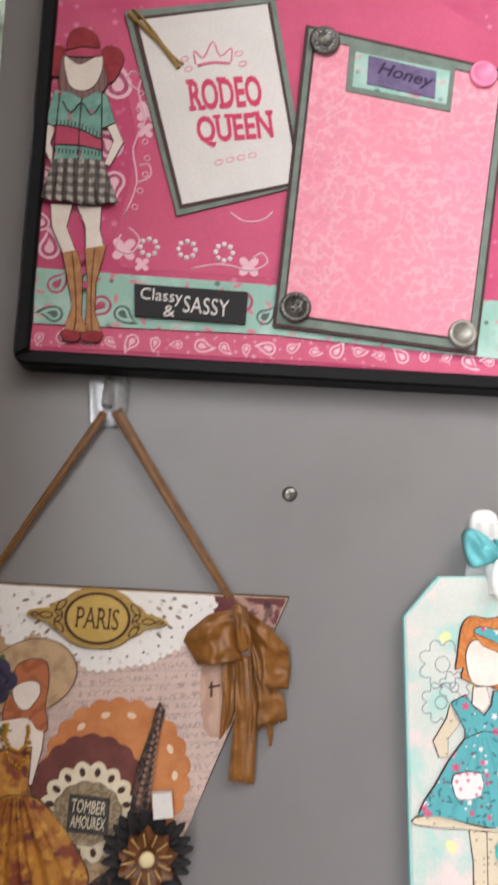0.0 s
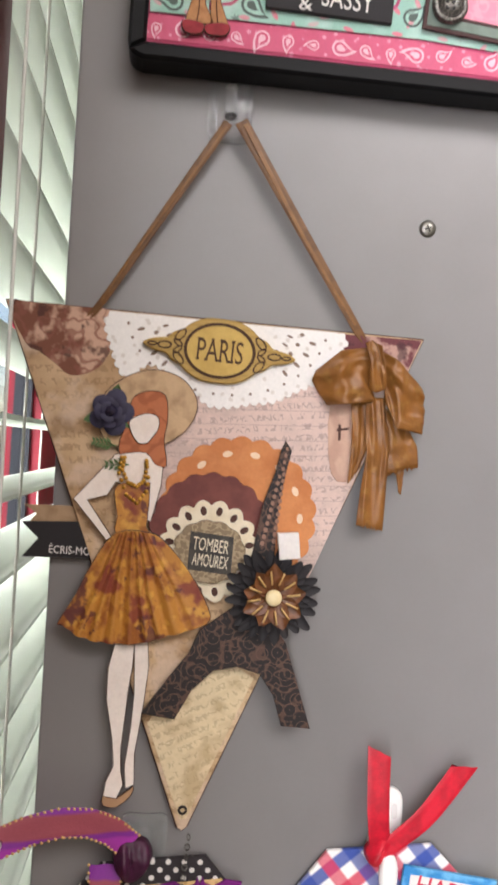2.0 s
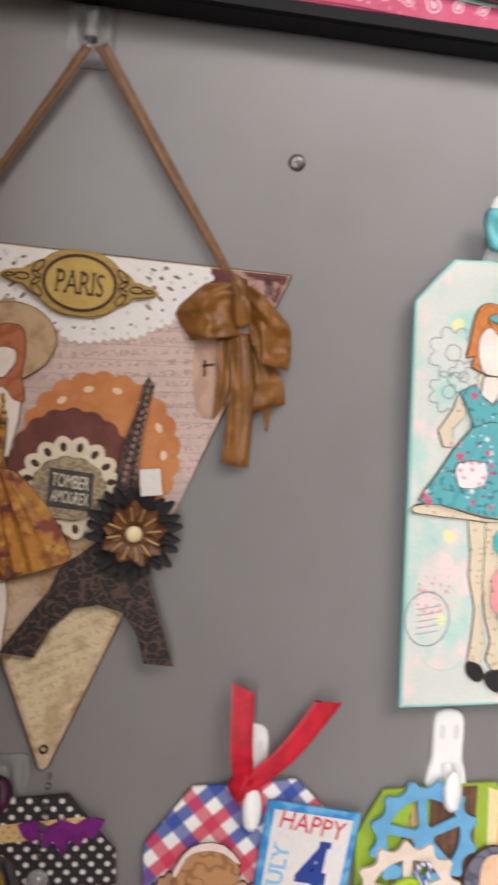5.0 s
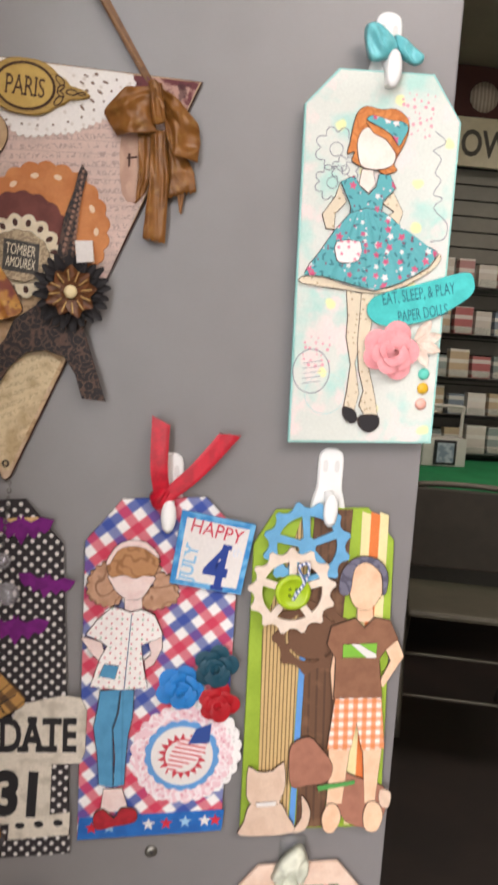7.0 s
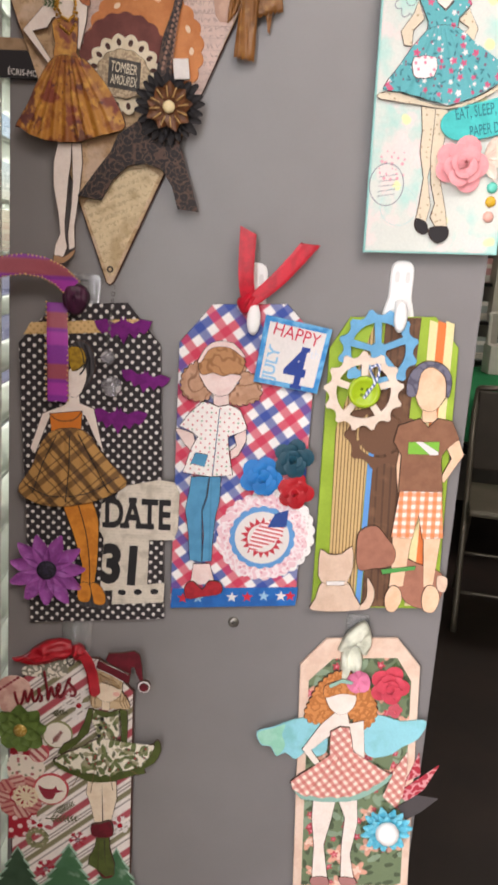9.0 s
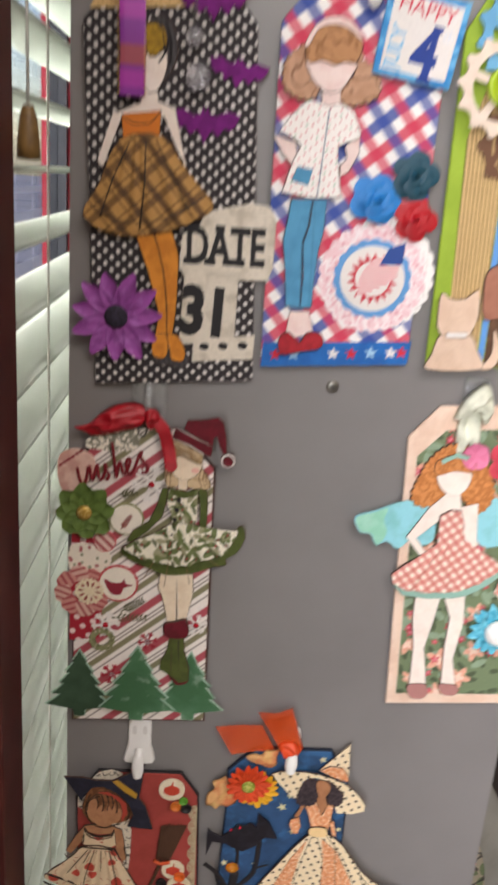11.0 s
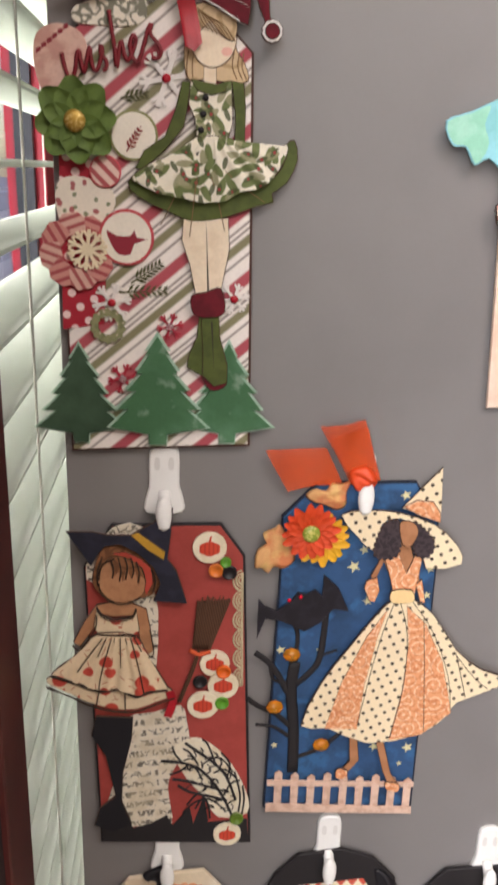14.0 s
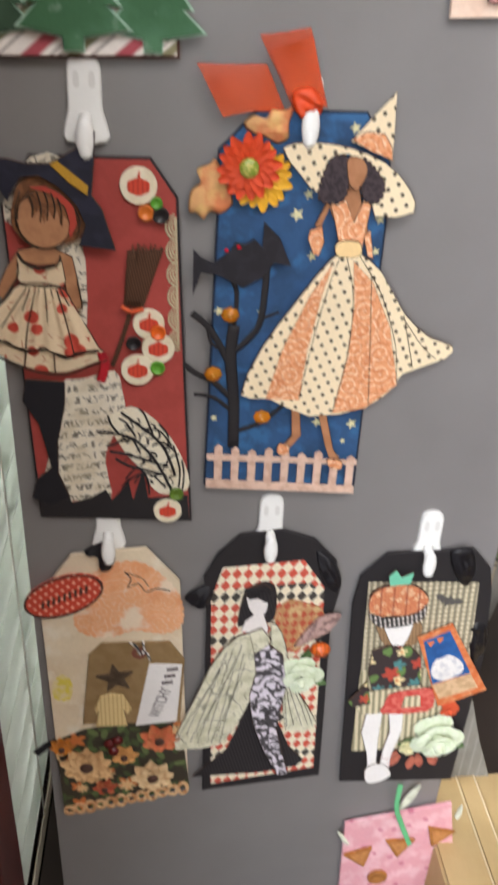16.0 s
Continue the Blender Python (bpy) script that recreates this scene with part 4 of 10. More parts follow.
def white_hook(x, z, wide=17.0, label="white plastic adhesive hook on a grey panel"):
    """A white adhesive hook: plate with a rounded head, and the prong that carries a tag."""
    ob = thing("adhesive_hook", x, z, label, "hook", "white hooks")
    w = wide / 2
    part("plate", sheet(bmesh.new(), rounded([(-w * 0.92, 12), (-w * 0.9, 30), (-w * 0.55, 35), (0, 36), (w * 0.55, 35), (w * 0.9, 30), (w * 0.92, 12), (w * 1.1, 6), (w * 1.1, -4), (-w * 1.1, -4), (-w * 1.1, 6)], 3), 0.2, 3.6, 0, 0.9), hook_white, ob)
    # slots are raised greyer pieces: the recesses' shade is in their colour
    for s in (-1, 1):
        part("plate_slot", sheet(bmesh.new(), rounded([(s * w * 0.42 - 1.3, 22), (s * w * 0.42 + 1.3, 22), (s * w * 0.42 + 1.2, 28), (s * w * 0.42 - 1.2, 28)], 3), 3.55, 3.75, 0, 0.05), hook_slot_shade, ob)
    bm = tube(bmesh.new(), [(0, 8, 3), (0, 3, 8), (0, -4, 11), (0, -9, 11.5)], 3.4, 12)
    part("prong", bm, hook_white, ob)
    cap = lathe(bmesh.new(), 0, -1, 10.5, [(4.2, 0), (4.6, 1.2), (4.1, 2.6), (2.4, 3.5), (0, 3.8)], 20, 0, 2.3)
    part("prong_cap", cap, hook_white, ob)
    return ob


def clear_hook(x, z, s=1.0):
    """A clear adhesive hook: flared plate, raised rim and a small prong."""
    ob = thing("clear_hook", x, z, "clear plastic adhesive hook on a grey panel", "hook", "clear hooks")
    o = [(-10 * s, 14 * s), (-10.5 * s, 0), (-9 * s, -14 * s), (0, -15.5 * s), (9 * s, -14 * s), (10.5 * s, 0), (10 * s, 14 * s), (0, 14.5 * s)]
    part("plate", sheet(bmesh.new(), rounded(o, 3), 0.2, 2.2, 0, 0.8), hook_clear, ob)
    part("rim", tube(bmesh.new(), [(-8 * s, 12 * s, 2.4), (-7.5 * s, 0, 2.8), (-5 * s, -11 * s, 2.6), (0, -13 * s, 2.6), (5 * s, -11 * s, 2.6), (7.5 * s, 0, 2.8), (8 * s, 12 * s, 2.4)], 0.8, 6), hook_clear, ob)
    part("prong", tube(bmesh.new(), [(0, 10 * s, 2), (0, 4 * s, 5), (0, -3 * s, 8), (0, -6 * s, 9)], 3.0 * s, 10), hook_clear, ob)
    return ob


def screw(x, z):
    ob = thing("panel_screw", x, z, "zinc cross-head screw in a grey panel", "screw", "panel screws")
    part("head", lathe(bmesh.new(), 0, 0, 0, [(4.1, 0), (4.0, 0.9), (3.2, 1.7), (1.6, 2.0), (0, 2.05)], 24), zinc, ob)
    for a in (20, 110):
        c, s = math.cos(radians(a)), math.sin(radians(a))
        part("cross_slot", sheet(bmesh.new(), [(c * p - s * q, s * p + c * q) for p, q in ((-2, -0.4), (2, -0.4), (2, 0.4), (-2, 0.4))], 1.9, 2.12 + a * 0.0001, 0, 0.02), slot_dark, ob)
    return ob


hook_white = paper("efeeea", rough=0.3, grain=0.02, bump=0.03, name="white plastic")
hook_slot_shade = paper("dddbd6", rough=0.4, grain=0.03, name="shaded slot in white plastic")
hook_clear = clear("clear plastic", (0.97, 0.98, 0.98), 0.05, 0.9)
zinc = paper("8e8c84", rough=0.3, metal=0.9, grain=0.08, name="zinc")
slot_dark = paper("33312e", name="screw slot")
gold = paper("c8973c", rough=0.3, metal=0.8, grain=0.15, name="gold metal")
crystal = clear("crystal", (0.98, 0.97, 1.0), 0.02, 0.85)
pewter = paper("54504c", ("8a867e", 0.7, "veins", 2.0, 0.06), rough=0.35, metal=0.7, name="pewter")
ink = paper("1d1a1c", rough=0.7, name="black ink")
black = paper("201c1e", rough=0.7, grain=0.12, name="black card")
white = paper("e4ded8", name="white card")
cream = paper("e8dcc2", ("d4c29e", 0.6, "noise", 8.0, 0.4, 0.7), name="cream card")
skin = paper("efe2d6", ("e0cbbb", 0.4, "noise", 9.0, 0.45, 0.7), name="pale card")
peach = paper("ecc4a2", ("d8a67e", 0.5, "noise", 8.0, 0.4, 0.7), name="peach card")
brown_card = paper("a8705a", ("8a5844", 0.5, "noise", 8.0, 0.4, 0.7), name="brown card")
ginger = paper("d58648", ("b0602c", 0.6, "veins", 9.0, 0.05), ("c06c30", 0.5, "noise", 6.0, 0.45, 0.6), name="ginger ink")
leaf_green = paper("5f7a4a", ("435a34", 0.6, "noise", 6.0, 0.4, 0.6), name="leaf green")

for pz in ((0.0, 1.5), (-0.004, 0.971)):
    screw(*pz)

# framed scrapbook page
X0, Z0 = -0.0196, 1.5803
page = thing("framed_scrapbook_page", X0, Z0, "black framed pink scrapbook page with paper dress-up figure and photo mats", "picture frame")
black_frame = paper("0a0a0c", rough=0.5, grain=0.06, bump=0.1, name="black lacquer")
black_frame.node_tree.nodes["Principled BSDF"].inputs["Specular IOR Level"].default_value = 0.2
pink_print = paper("d05a7c", ("e694ae", 0.7, "florets", 9.0, 1.6, 0.6, 5), ("c43a6c", 0.5, "noise", 40.0, 0.45, 0.6), name="pink paisley paper")
pink_plain = paper("d65e80", ("cc5274", 0.6, "noise", 60.0, 0.4, 0.65), name="deep pink paper")
pink_border = paper("da6684", ("f0b0c6", 0.8, "florets", 5.0, 1.0, 0.6, 5), ("d25a78", 0.5, "noise", 14.0, 0.45, 0.6), name="pink bandana paper")
mint_print = paper("9cc6b6", ("e8748c", 0.85, "leaves", 8.0, 2.6, 1.1, 0.6), ("4a5a52", 0.8, "florets", 12.0, 1.8, 0.4, 6), ("c2ddd2", 0.6, "noise", 20.0, 0.48, 0.62), name="mint floral paper")
grey_mat = paper("7d8b80", ("67736a", 0.5, "noise", 10.0, 0.4, 0.6), name="grey green card")
brown_mat = paper("4a3230", name="dark brown card")
pink_mat = paper("f29aaa", ("f7b9c4", 0.6, "veins", 6.0, 0.06), ("f6b4c0", 0.4, "rings", 9.0, 0.12), ("ee8aa0", 0.4, "noise", 30.0, 0.45, 0.6), name="light pink damask")
bl, br = Vector((-127.2, -20.3)), Vector((126.9, -22.6))
e1 = (br - bl).normalized()
e2 = Vector((-e1.y, e1.x))
fp = lambda s, t: tuple(bl + e1 * s + e2 * t)
W, H = 300.0, 300.0
for nm, quad in (("frame_bar", ((0.9, 4), (2.2, 2.2), (4, 0.9), (7, 0), (W - 7, 0), (W - 8, 8), (8, 8))), ("frame_bar", ((0, 7), (0.9, 4), (8, 8), (8, H - 8), (0, H - 4))),
                 ("frame_bar", ((W, 4), (W, H - 4), (W - 8, H - 8), (W - 8, 8), (W - 4, 0))), ("frame_bar", ((0, H - 4), (8, H - 8), (W - 8, H - 8), (W, H - 4), (W - 4, H), (4, H)))):
    cut(nm, [fp(*q) for q in quad], 4.0, 20.0, black_frame, page, soft=1.6)
cut("backing_page", [fp(7.5, 7.5), fp(W - 7.5, 7.5), fp(W - 7.5, H - 7.5), fp(7.5, H - 7.5)], 10.0, 15.0, pink_print, page)
cut("deep_pink_panel", [(-84.2, 167.8), (70.9, 222.9), (136.6, 185.9), (124.2, 36.7), (8.4, 33.9), (-74.9, 35.7), (-79.7, 44.9), (-69.3, 106)], 15.05, 15.3, pink_plain, page)
cut("border_strip", [(-118.3, 1.5), (7.5, 2.1), (120.4, -7.9), (134.5, -7.2), (132.7, -16.1), (40.8, -11.2), (-121, -9.7)], 15.4, 15.7, pink_border, page)
cut("mint_strip", [(-119.7, 32.7), (8.5, 30.2), (135.1, 28.3), (132.9, -4.8), (71.1, -1.3), (6.9, 2.7), (-118.3, 2.4)], 15.8, 16.2, mint_print, page)
X0, Z0 = -0.0196, 1.5803
mat1 = cut("title_card", [(-80.8, 184.3), (3.3, 200.6), (23.6, 88.6), (-46.6, 65.6)], 16.2, 17.2, grey_mat, page)
cut("card_edge", [(-76.6, 180.6), (0.9, 196.9), (20.5, 88.4), (-45.3, 69.5)], 17.2, 17.5, brown_mat, mat1)
cut("card_face", [(-73.2, 178.9), (-1, 195.3), (18.6, 89.6), (-43.9, 72.2)], 17.5, 17.8, white, mat1)
rodeo_pink = paper("d8486c", name="pink print")
cen = [(-23.3, 138.6), (-16.5, 117.5), (-30.2, 160), (-28.2, 100.6)]
text("lettering", "RODEO", *cen[0], 18.0, 41, 19, rodeo_pink, mat1, turn=9, bold=0.03, slab=0.1)
text("lettering", "QUEEN", *cen[1], 18.0, 43, 19, rodeo_pink, mat1, turn=9, bold=0.03, slab=0.1)
crown = paper("e88aa4", name="pale pink print")
line("crown_print", [(-39.9, 155.1), (-41, 162.9), (-35.7, 158.8), (-31, 169.4), (-26.5, 160.6), (-20.4, 166.2), (-20.2, 158.1)], 17.9, 0.5, crown, mat1)
line("crown_print", [(-38.6, 153.9), (-30.1, 156.6), (-20.8, 156.7)], 17.9, 0.9, crown, mat1)
for k, q in enumerate([(-46.1, 157.4), (-43.8, 151.5), (-16.3, 163.1), (-13.9, 157.1), (-25.1, 97.6), (-19.1, 99.5), (-13, 101.3), (-6.9, 103)]):
    line("flourish_print", ring(*q, 2.2, 1.4, 9, 20), 17.9, 0.25, crown, mat1, True)
twine = paper("a8884a", ("7a5c2a", 0.8, "stripe", 1.6, 0.4, 30.0, 0.0), name="gold twine")
part("twine", tube(bmesh.new(), [(*p, 18.6) for p in [(-77.9, 181.8), (-69.3, 174), (-59.7, 164.7), (-49, 151.1)]], 1.3), twine, page)
part("twine", tube(bmesh.new(), [(*p, 18.9) for p in [(-75.6, 184.8), (-67.2, 175.9), (-54.9, 160.1), (-46.9, 153.2)]], 0.8), twine, page)

mat2 = cut("photo_mat", [(21.1, 183.3), (139.5, 164.3), (116.7, -3.9), (6.2, 6.4)], 18.2, 19.2, brown_mat, page)
cut("mat_border", [(22.8, 181), (137.8, 162.4), (115.2, -1.8), (8.1, 8)], 19.2, 19.6, grey_mat, mat2)
cut("mat_line", [(25.3, 175.4), (133.8, 158.7), (112.4, 3.1), (11.3, 12.2)], 19.6, 19.8, brown_mat, mat2)
cut("mat_face", [(26.7, 174.1), (132.7, 157.5), (111.8, 4.4), (12.4, 13.5)], 19.8, 20.1, pink_mat, mat2)
tag_f = cut("word_label", [(45.8, 172.2), (106.6, 163.8), (103.4, 135.4), (43.9, 143.6)], 20.1, 21.0, grey_mat, page)
cut("label_print", [(49.1, 167.6), (103.3, 160.1), (100.9, 139.3), (47.3, 146.2)], 21.0, 21.2, mint_print, tag_f)
cut("label_plate", [(56.5, 165.5), (95.2, 158.8), (94.1, 142.2), (55.6, 148.2)], 21.2, 22.0, paper("7a6a8e", ("5d5072", 0.6, "noise", 6.0, 0.4, 0.6), name="purple plate"), tag_f)
cen = [(77.4, 153.9), (31.4, 172.1), (17.8, 16.5), (108.2, 6.7), (122.3, 159.1), (-37.9, 16)]
text("lettering", "Honey", *cen[0], 22.1, 32, 10, paper("3a2848", name="dark violet"), tag_f, turn=-12, shear=0.25, bold=0.02)
button(page, *cen[1], 20.2, 8.6, pewter, label="dark pewter rosette button", h=3.5)
for k in range(12):
    a = radians(30 * k)
    gem(page, cen[1][0] + 5.2 * math.cos(a), cen[1][1] + 5.2 * math.sin(a), 22.9, 1.1, crystal)
button(page, *cen[2], 20.2, 8.3, pewter, label="dark pewter button", h=3.5, holes=ink)
button(page, *cen[3], 20.2, 7.8, paper("a8a49a", ("8a867a", 0.6, "noise", 3.0, 0.4, 0.6), rough=0.4, metal=0.5, name="dull silver"), label="dull silver button")
button(page, *cen[4], 20.2, 8.0, paper("f08cb0", rough=0.2, name="pink resin"), label="pink resin button")
sassy = cut("slogan_plate", [(-67.2, 25.9), (-7.3, 24.7), (-8.1, 7), (-66.3, 8.5)], 16.4, 19.0, black, page)
lw = [(-52.8, 19.3), (-29.1, 15.5), (-48.4, 11.8)]
text("lettering", "Classy", *lw[0], 19.05, 22, 8.5, white, sassy, turn=-3)
text("lettering", "SASSY", *lw[1], 19.05, 24, 9.0, white, sassy, turn=-3)
text("lettering", "&", *lw[2], 19.05, 6, 6, white, sassy)
for q in [(-60.8, 47.7), (-40.6, 47.6), (-20.6, 47.1)]:
    for k in range(8):
        a = radians(45 * k)
        gem(page, q[0] + 4.6 * math.cos(a), q[1] + 4.6 * math.sin(a), 15.3, 1.5, paper("f6eef2", rough=0.08, grain=0.02, bump=0, name="pearly stone"))
swirl_pink = paper("f2c4d0", name="pale pink scroll print")
rose_print = paper("b8506e", ("c8688a", 0.6, "noise", 5.0, 0.45, 0.6), name="dusky rose print")
slate_print = paper("5a6660", name="slate print")
rnd = random.Random(12)
for k in range(21):
    u = -115 + 12 * k
    paisley(page, u, -4.6 - 0.012 * max(0, u) + rnd.uniform(-0.8, 0.8), 15.7, (2.4, 3.7, 2.8)[k % 3], rnd.uniform(0, 360), swirl_pink, pink_border)
for q, size, turn in (((-84, 14), 5.5, 200), ((-108, 24), 5.0, 30), ((-73, 10), 4.6, 300), ((-10, 20), 6.0, 160), ((2, 12), 4.4, 20), ((-108, 8), 4.6, 150)):
    paisley(page, *q, 16.2, size, turn, rose_print if size > 4.8 else slate_print, mint_print)
for q, size, turn in (((-82, 140), 8, 80), ((-84, 104), 7, 110), ((-81, 84), 6, 250), ((-119, 126), 4, 60), ((-118, 58), 4.5, 100), ((-113, 44), 6, 70), ((-118, 86), 4, 280)):
    paisley(page, *q, 15.3, size, turn, swirl_pink, rose_print)
for k, (q, size) in enumerate((((-65, 126), 5), ((-66, 115), 3.6), ((-74, 46), 5), ((-7, 40), 4.4), ((-64, 38), 3))):
    cut("floret_print", ring(*q, size, n=32, wave=0.5, waves=4, start=20), 15.3, 15.36 + 0.02 * k, swirl_pink, page)
for q in ([(-66, 152), (-71, 138), (-66, 122), (-72, 104), (-69, 84), (-75, 64)], [(-72, 58), (-66, 52), (-70, 44), (-78, 46), (-76, 54)], [(-38, 37), (-22, 40.5), (-6, 38), (3, 43), (0, 48), (-5, 45)], [(-18, 70), (-10, 65.5), (0, 67), (5, 72)], [(-66, 122), (-60, 127), (-62, 133), (-67, 131)], [(-69, 84), (-62, 88), (-63, 95), (-68, 94)], [(-71, 138), (-77, 143), (-75, 149), (-70, 147)]):
    line("scroll_print", q, 15.5, 0.55, swirl_pink, page)
for k in range(9):
    line("scroll_print", ring(-67 - 3 * math.sin(k * 0.9), 146 - 9.5 * k, 1.5, 1.5, 8), 15.5, 0.3, swirl_pink, page, True)
doll = []
doll.append((rounded([(-122.7, 153), (-117.1, 161), (-107.9, 156.5), (-109.3, 144.1), (-119.1, 142.3)], 3), 16.2, 17.0, 5))
doll.append((rounded([(-91.5, 160.4), (-84.1, 162.7), (-79.1, 155.4), (-84.5, 141), (-91.3, 143.8)], 3), 16.2, 17.0, 5))
doll.append((rounded([(-113.6, 152), (-108, 158.4), (-97.5, 160), (-90.3, 150.5), (-87.4, 139.1), (-92.4, 132.2), (-103.4, 129.7), (-112.5, 132.3)], 4), 16.6, 17.6, 1))
doll.append((rounded([(-111.7, 153.9), (-106.6, 159.2), (-94.5, 160.9), (-91.2, 155.5), (-100.2, 153.7)], 3), 17.6, 18.4, 6))
doll.append((rounded([(-110.1, 157.3), (-109.4, 167.4), (-103.6, 171.5), (-98.1, 170), (-94.2, 167), (-93, 159.6), (-102, 159.6)], 3), 18.0, 19.0, 5))
doll.append((rounded([(-111.7, 153.9), (-103, 149.5), (-91.9, 156.4), (-90.8, 146.4), (-94.8, 136.8), (-101.6, 133.8), (-108.3, 137.5)], 4), 17.4, 18.0, 0))
doll.append(([(-102.8, 136.3), (-97.8, 136.7), (-97.4, 130.1), (-103.1, 129.7)], 16.9, 17.5, 0))
doll.append(([(-115.5, 133.7), (-106.5, 132.7), (-100.4, 129.2), (-93.2, 134.3), (-87.1, 132.5), (-81.8, 116.5), (-89, 112.7), (-87.5, 93.4), (-113.9, 91.6), (-113.3, 111), (-119.5, 114.8)], 17.0, 18.0, 2))
doll.append(([(-114.6, 112.5), (-104, 112), (-89, 106), (-87.8, 100), (-100, 102), (-113.8, 101.5)], 18.0, 18.3, 6))
doll.append(([(-119.5, 114.2), (-113.4, 112), (-115.7, 102.8), (-112.3, 94), (-114.4, 90.1), (-122.3, 104.9)], 16.6, 17.4, 0))
doll.append(([(-86.8, 114.5), (-81.8, 116.9), (-76.8, 106.1), (-83.5, 91.4), (-86.9, 92.5), (-82.7, 106.3)], 16.6, 17.4, 0))
doll.append(([(-114, 92.6), (-87.2, 93.8), (-78, 70.7), (-89.7, 68.1), (-118.5, 70.8)], 17.6, 18.6, 3))
doll.append(("skirt", [(-114, 92.6), (-100, 93.3), (-87.2, 93.8)], [(-118.7, 71), (-112, 69), (-105, 69.4), (-98, 67.6), (-89.7, 68.1), (-84, 69.8), (-78, 70.7)], 18.6, 1.3, 7, 3))
doll.append(([(-113.8, 68.5), (-102, 68.6), (-104.2, 55.9), (-98.6, 42.2), (-105, 39.7), (-112.4, 55.4)], 16.4, 17.2, 0))
doll.append(([(-99.9, 68.1), (-86.8, 68.2), (-86.7, 55.4), (-83.8, 44.6), (-93.7, 43.4), (-94.9, 56.5)], 16.4, 17.2, 0))
doll.append(([(-105.7, 41), (-98.3, 43.2), (-94.2, 31.7), (-93.5, 7.3), (-88.9, -1.6), (-102.7, -2.3), (-99, 13)], 17.3, 18.2, 4))
doll.append(([(-94.3, 44), (-82.8, 46.6), (-87, 25.9), (-86.7, 9.1), (-82.6, -1.4), (-91.2, -1.7), (-91.9, 25.7)], 17.3, 18.2, 4))
doll.append((rounded([(-103.4, -0.8), (-94.1, -1.8), (-95, -6.7), (-102.4, -6.5)], 3), 17.4, 18.6, 5))
doll.append((rounded([(-93.2, -1.9), (-82.7, -0.8), (-83.5, -6.2), (-92.1, -6.6)], 3), 17.4, 18.6, 5))
figure("paper_doll", doll, [skin, paper("8a6a66", ("6a4c4a", 0.6, "stripe", 3.0, 0.4, 5.0, 0.0), name="dusky brown"), paper("7fb0a2", ("5a8a7c", 0.6, "noise", 6.0, 0.4, 0.6), ("c8607a", 0.7, "blobs", 6.0, 0.25, 0.3), name="teal print"),
     paper("c2b8ae", ("2e2826", 0.85, "stripe", 5.6, 0.5, 2.0, 0.0), ("383230", 0.7, "stripe", 5.2, 0.5, 91.0, 0.0), ("6e6660", 0.5, "noise", 2.5, 0.45, 0.6), name="black check"), paper("c08a5c", ("9a6438", 0.6, "noise", 6.0, 0.4, 0.6), name="tan boot card"),
     paper("a03038", ("7c2028", 0.6, "noise", 5.0, 0.4, 0.6), name="dark red card"), paper("c04c66", ("a83a54", 0.5, "noise", 6.0, 0.45, 0.6), name="rose card")], page, "paper doll with teal shirt, check skirt and tan boots")

for q in ([(-100.6, 128.5), (-101, 112), (-100.4, 93.5)], [(-111, 127), (-106, 120.5), (-100.6, 127), (-95, 120), (-90.5, 126.5)], [(-114.6, 112.6), (-104, 112.2), (-89, 106.2)], [(-113.8, 101.4), (-100, 101.8), (-88, 99.8)], [(-112.6, 131.5), (-113.3, 111.5), (-113.9, 92.5)], [(-90, 132), (-89, 112), (-87.6, 93.6)]):
    line("ink_line", q, 18.3, 0.32, ink, page)
for k in range(13):
    u = -113 + 1.95 * k
    line("fringe_stitch", [(u, 113 - max(0, u + 104) * 0.4), (u, 116 - max(0, u + 104) * 0.4)], 18.1, 0.3, brown_mat, page)
    line("fringe_stitch", [(u, 99.5), (u, 96.8)], 18.1, 0.3, brown_mat, page)
for v in (124, 112.5, 100):
    gem(page, -100.6, v, 18.6, 1.1, crystal)
for u, v in ((-95.2, 38.5), (-94.2, 31.5), (-92.8, 24)):
    cut("boot_cutout", ring(u, v, 1.5, 2.2, 12), 18.2, 18.4, rose_print, page)
for q in ([(-100.5, 41), (-98, 24), (-96.4, 6), (-97.5, -2)], [(-89, 44), (-89.6, 24), (-88.6, 6), (-87.6, -1.5)]):
    line("boot_seam", q, 18.25, 0.3, paper("5a3622", name="dark seam"), page)

# banner
X0, Z0 = -0.0916, 1.3402
antique = paper("cfb08a", ("a8845c", 0.75, "noise", 30.0, 0.42, 0.62), ("7a5a3c", 0.6, "noise", 22.0, 0.58, 0.7), ("8a6a48", 0.45, "script", 6.0, 4.0), ("dcc4ae", 0.6, "noise", 16.0, 0.5, 0.65), name="antique collage paper")
banner = board("paper_banner", [(-103.6, 110), (91.2, 105.2), (-8.3, -127.6), (-10.4, -129.3), (-12.5, -128.1)], "triangular antique collage paper banner hung by a brown ribbon", antique, "paper banner", "")
edge_brown = paper("4a2c22", name="inked edge")
cut("inked_edge", [(-104.5, 110.6), (92.2, 106), (-7.7, -128.3), (-10.3, -130.3), (-13.2, -128.6)], 2.6, 3.4, edge_brown, banner)
cut("rose_print", rounded([(-102.6, 109.1), (-88.9, 109.3), (-73.5, 109), (-55.4, 108.3), (-53.7, 100.2), (-56.6, 87.7), (-63.4, 79.9), (-73.3, 77.7), (-79.8, 82.3), (-87.7, 87.7), (-93.8, 90.8)], 3), 5.5, 5.7, paper("7c4c38", ("d2ab92", 0.9, "noise", 10.0, 0.46, 0.56), ("4a2820", 0.8, "noise", 8.0, 0.53, 0.6), ("8a5444", 0.7, "veins", 9.0, 0.04), name="faded rose print"), banner)
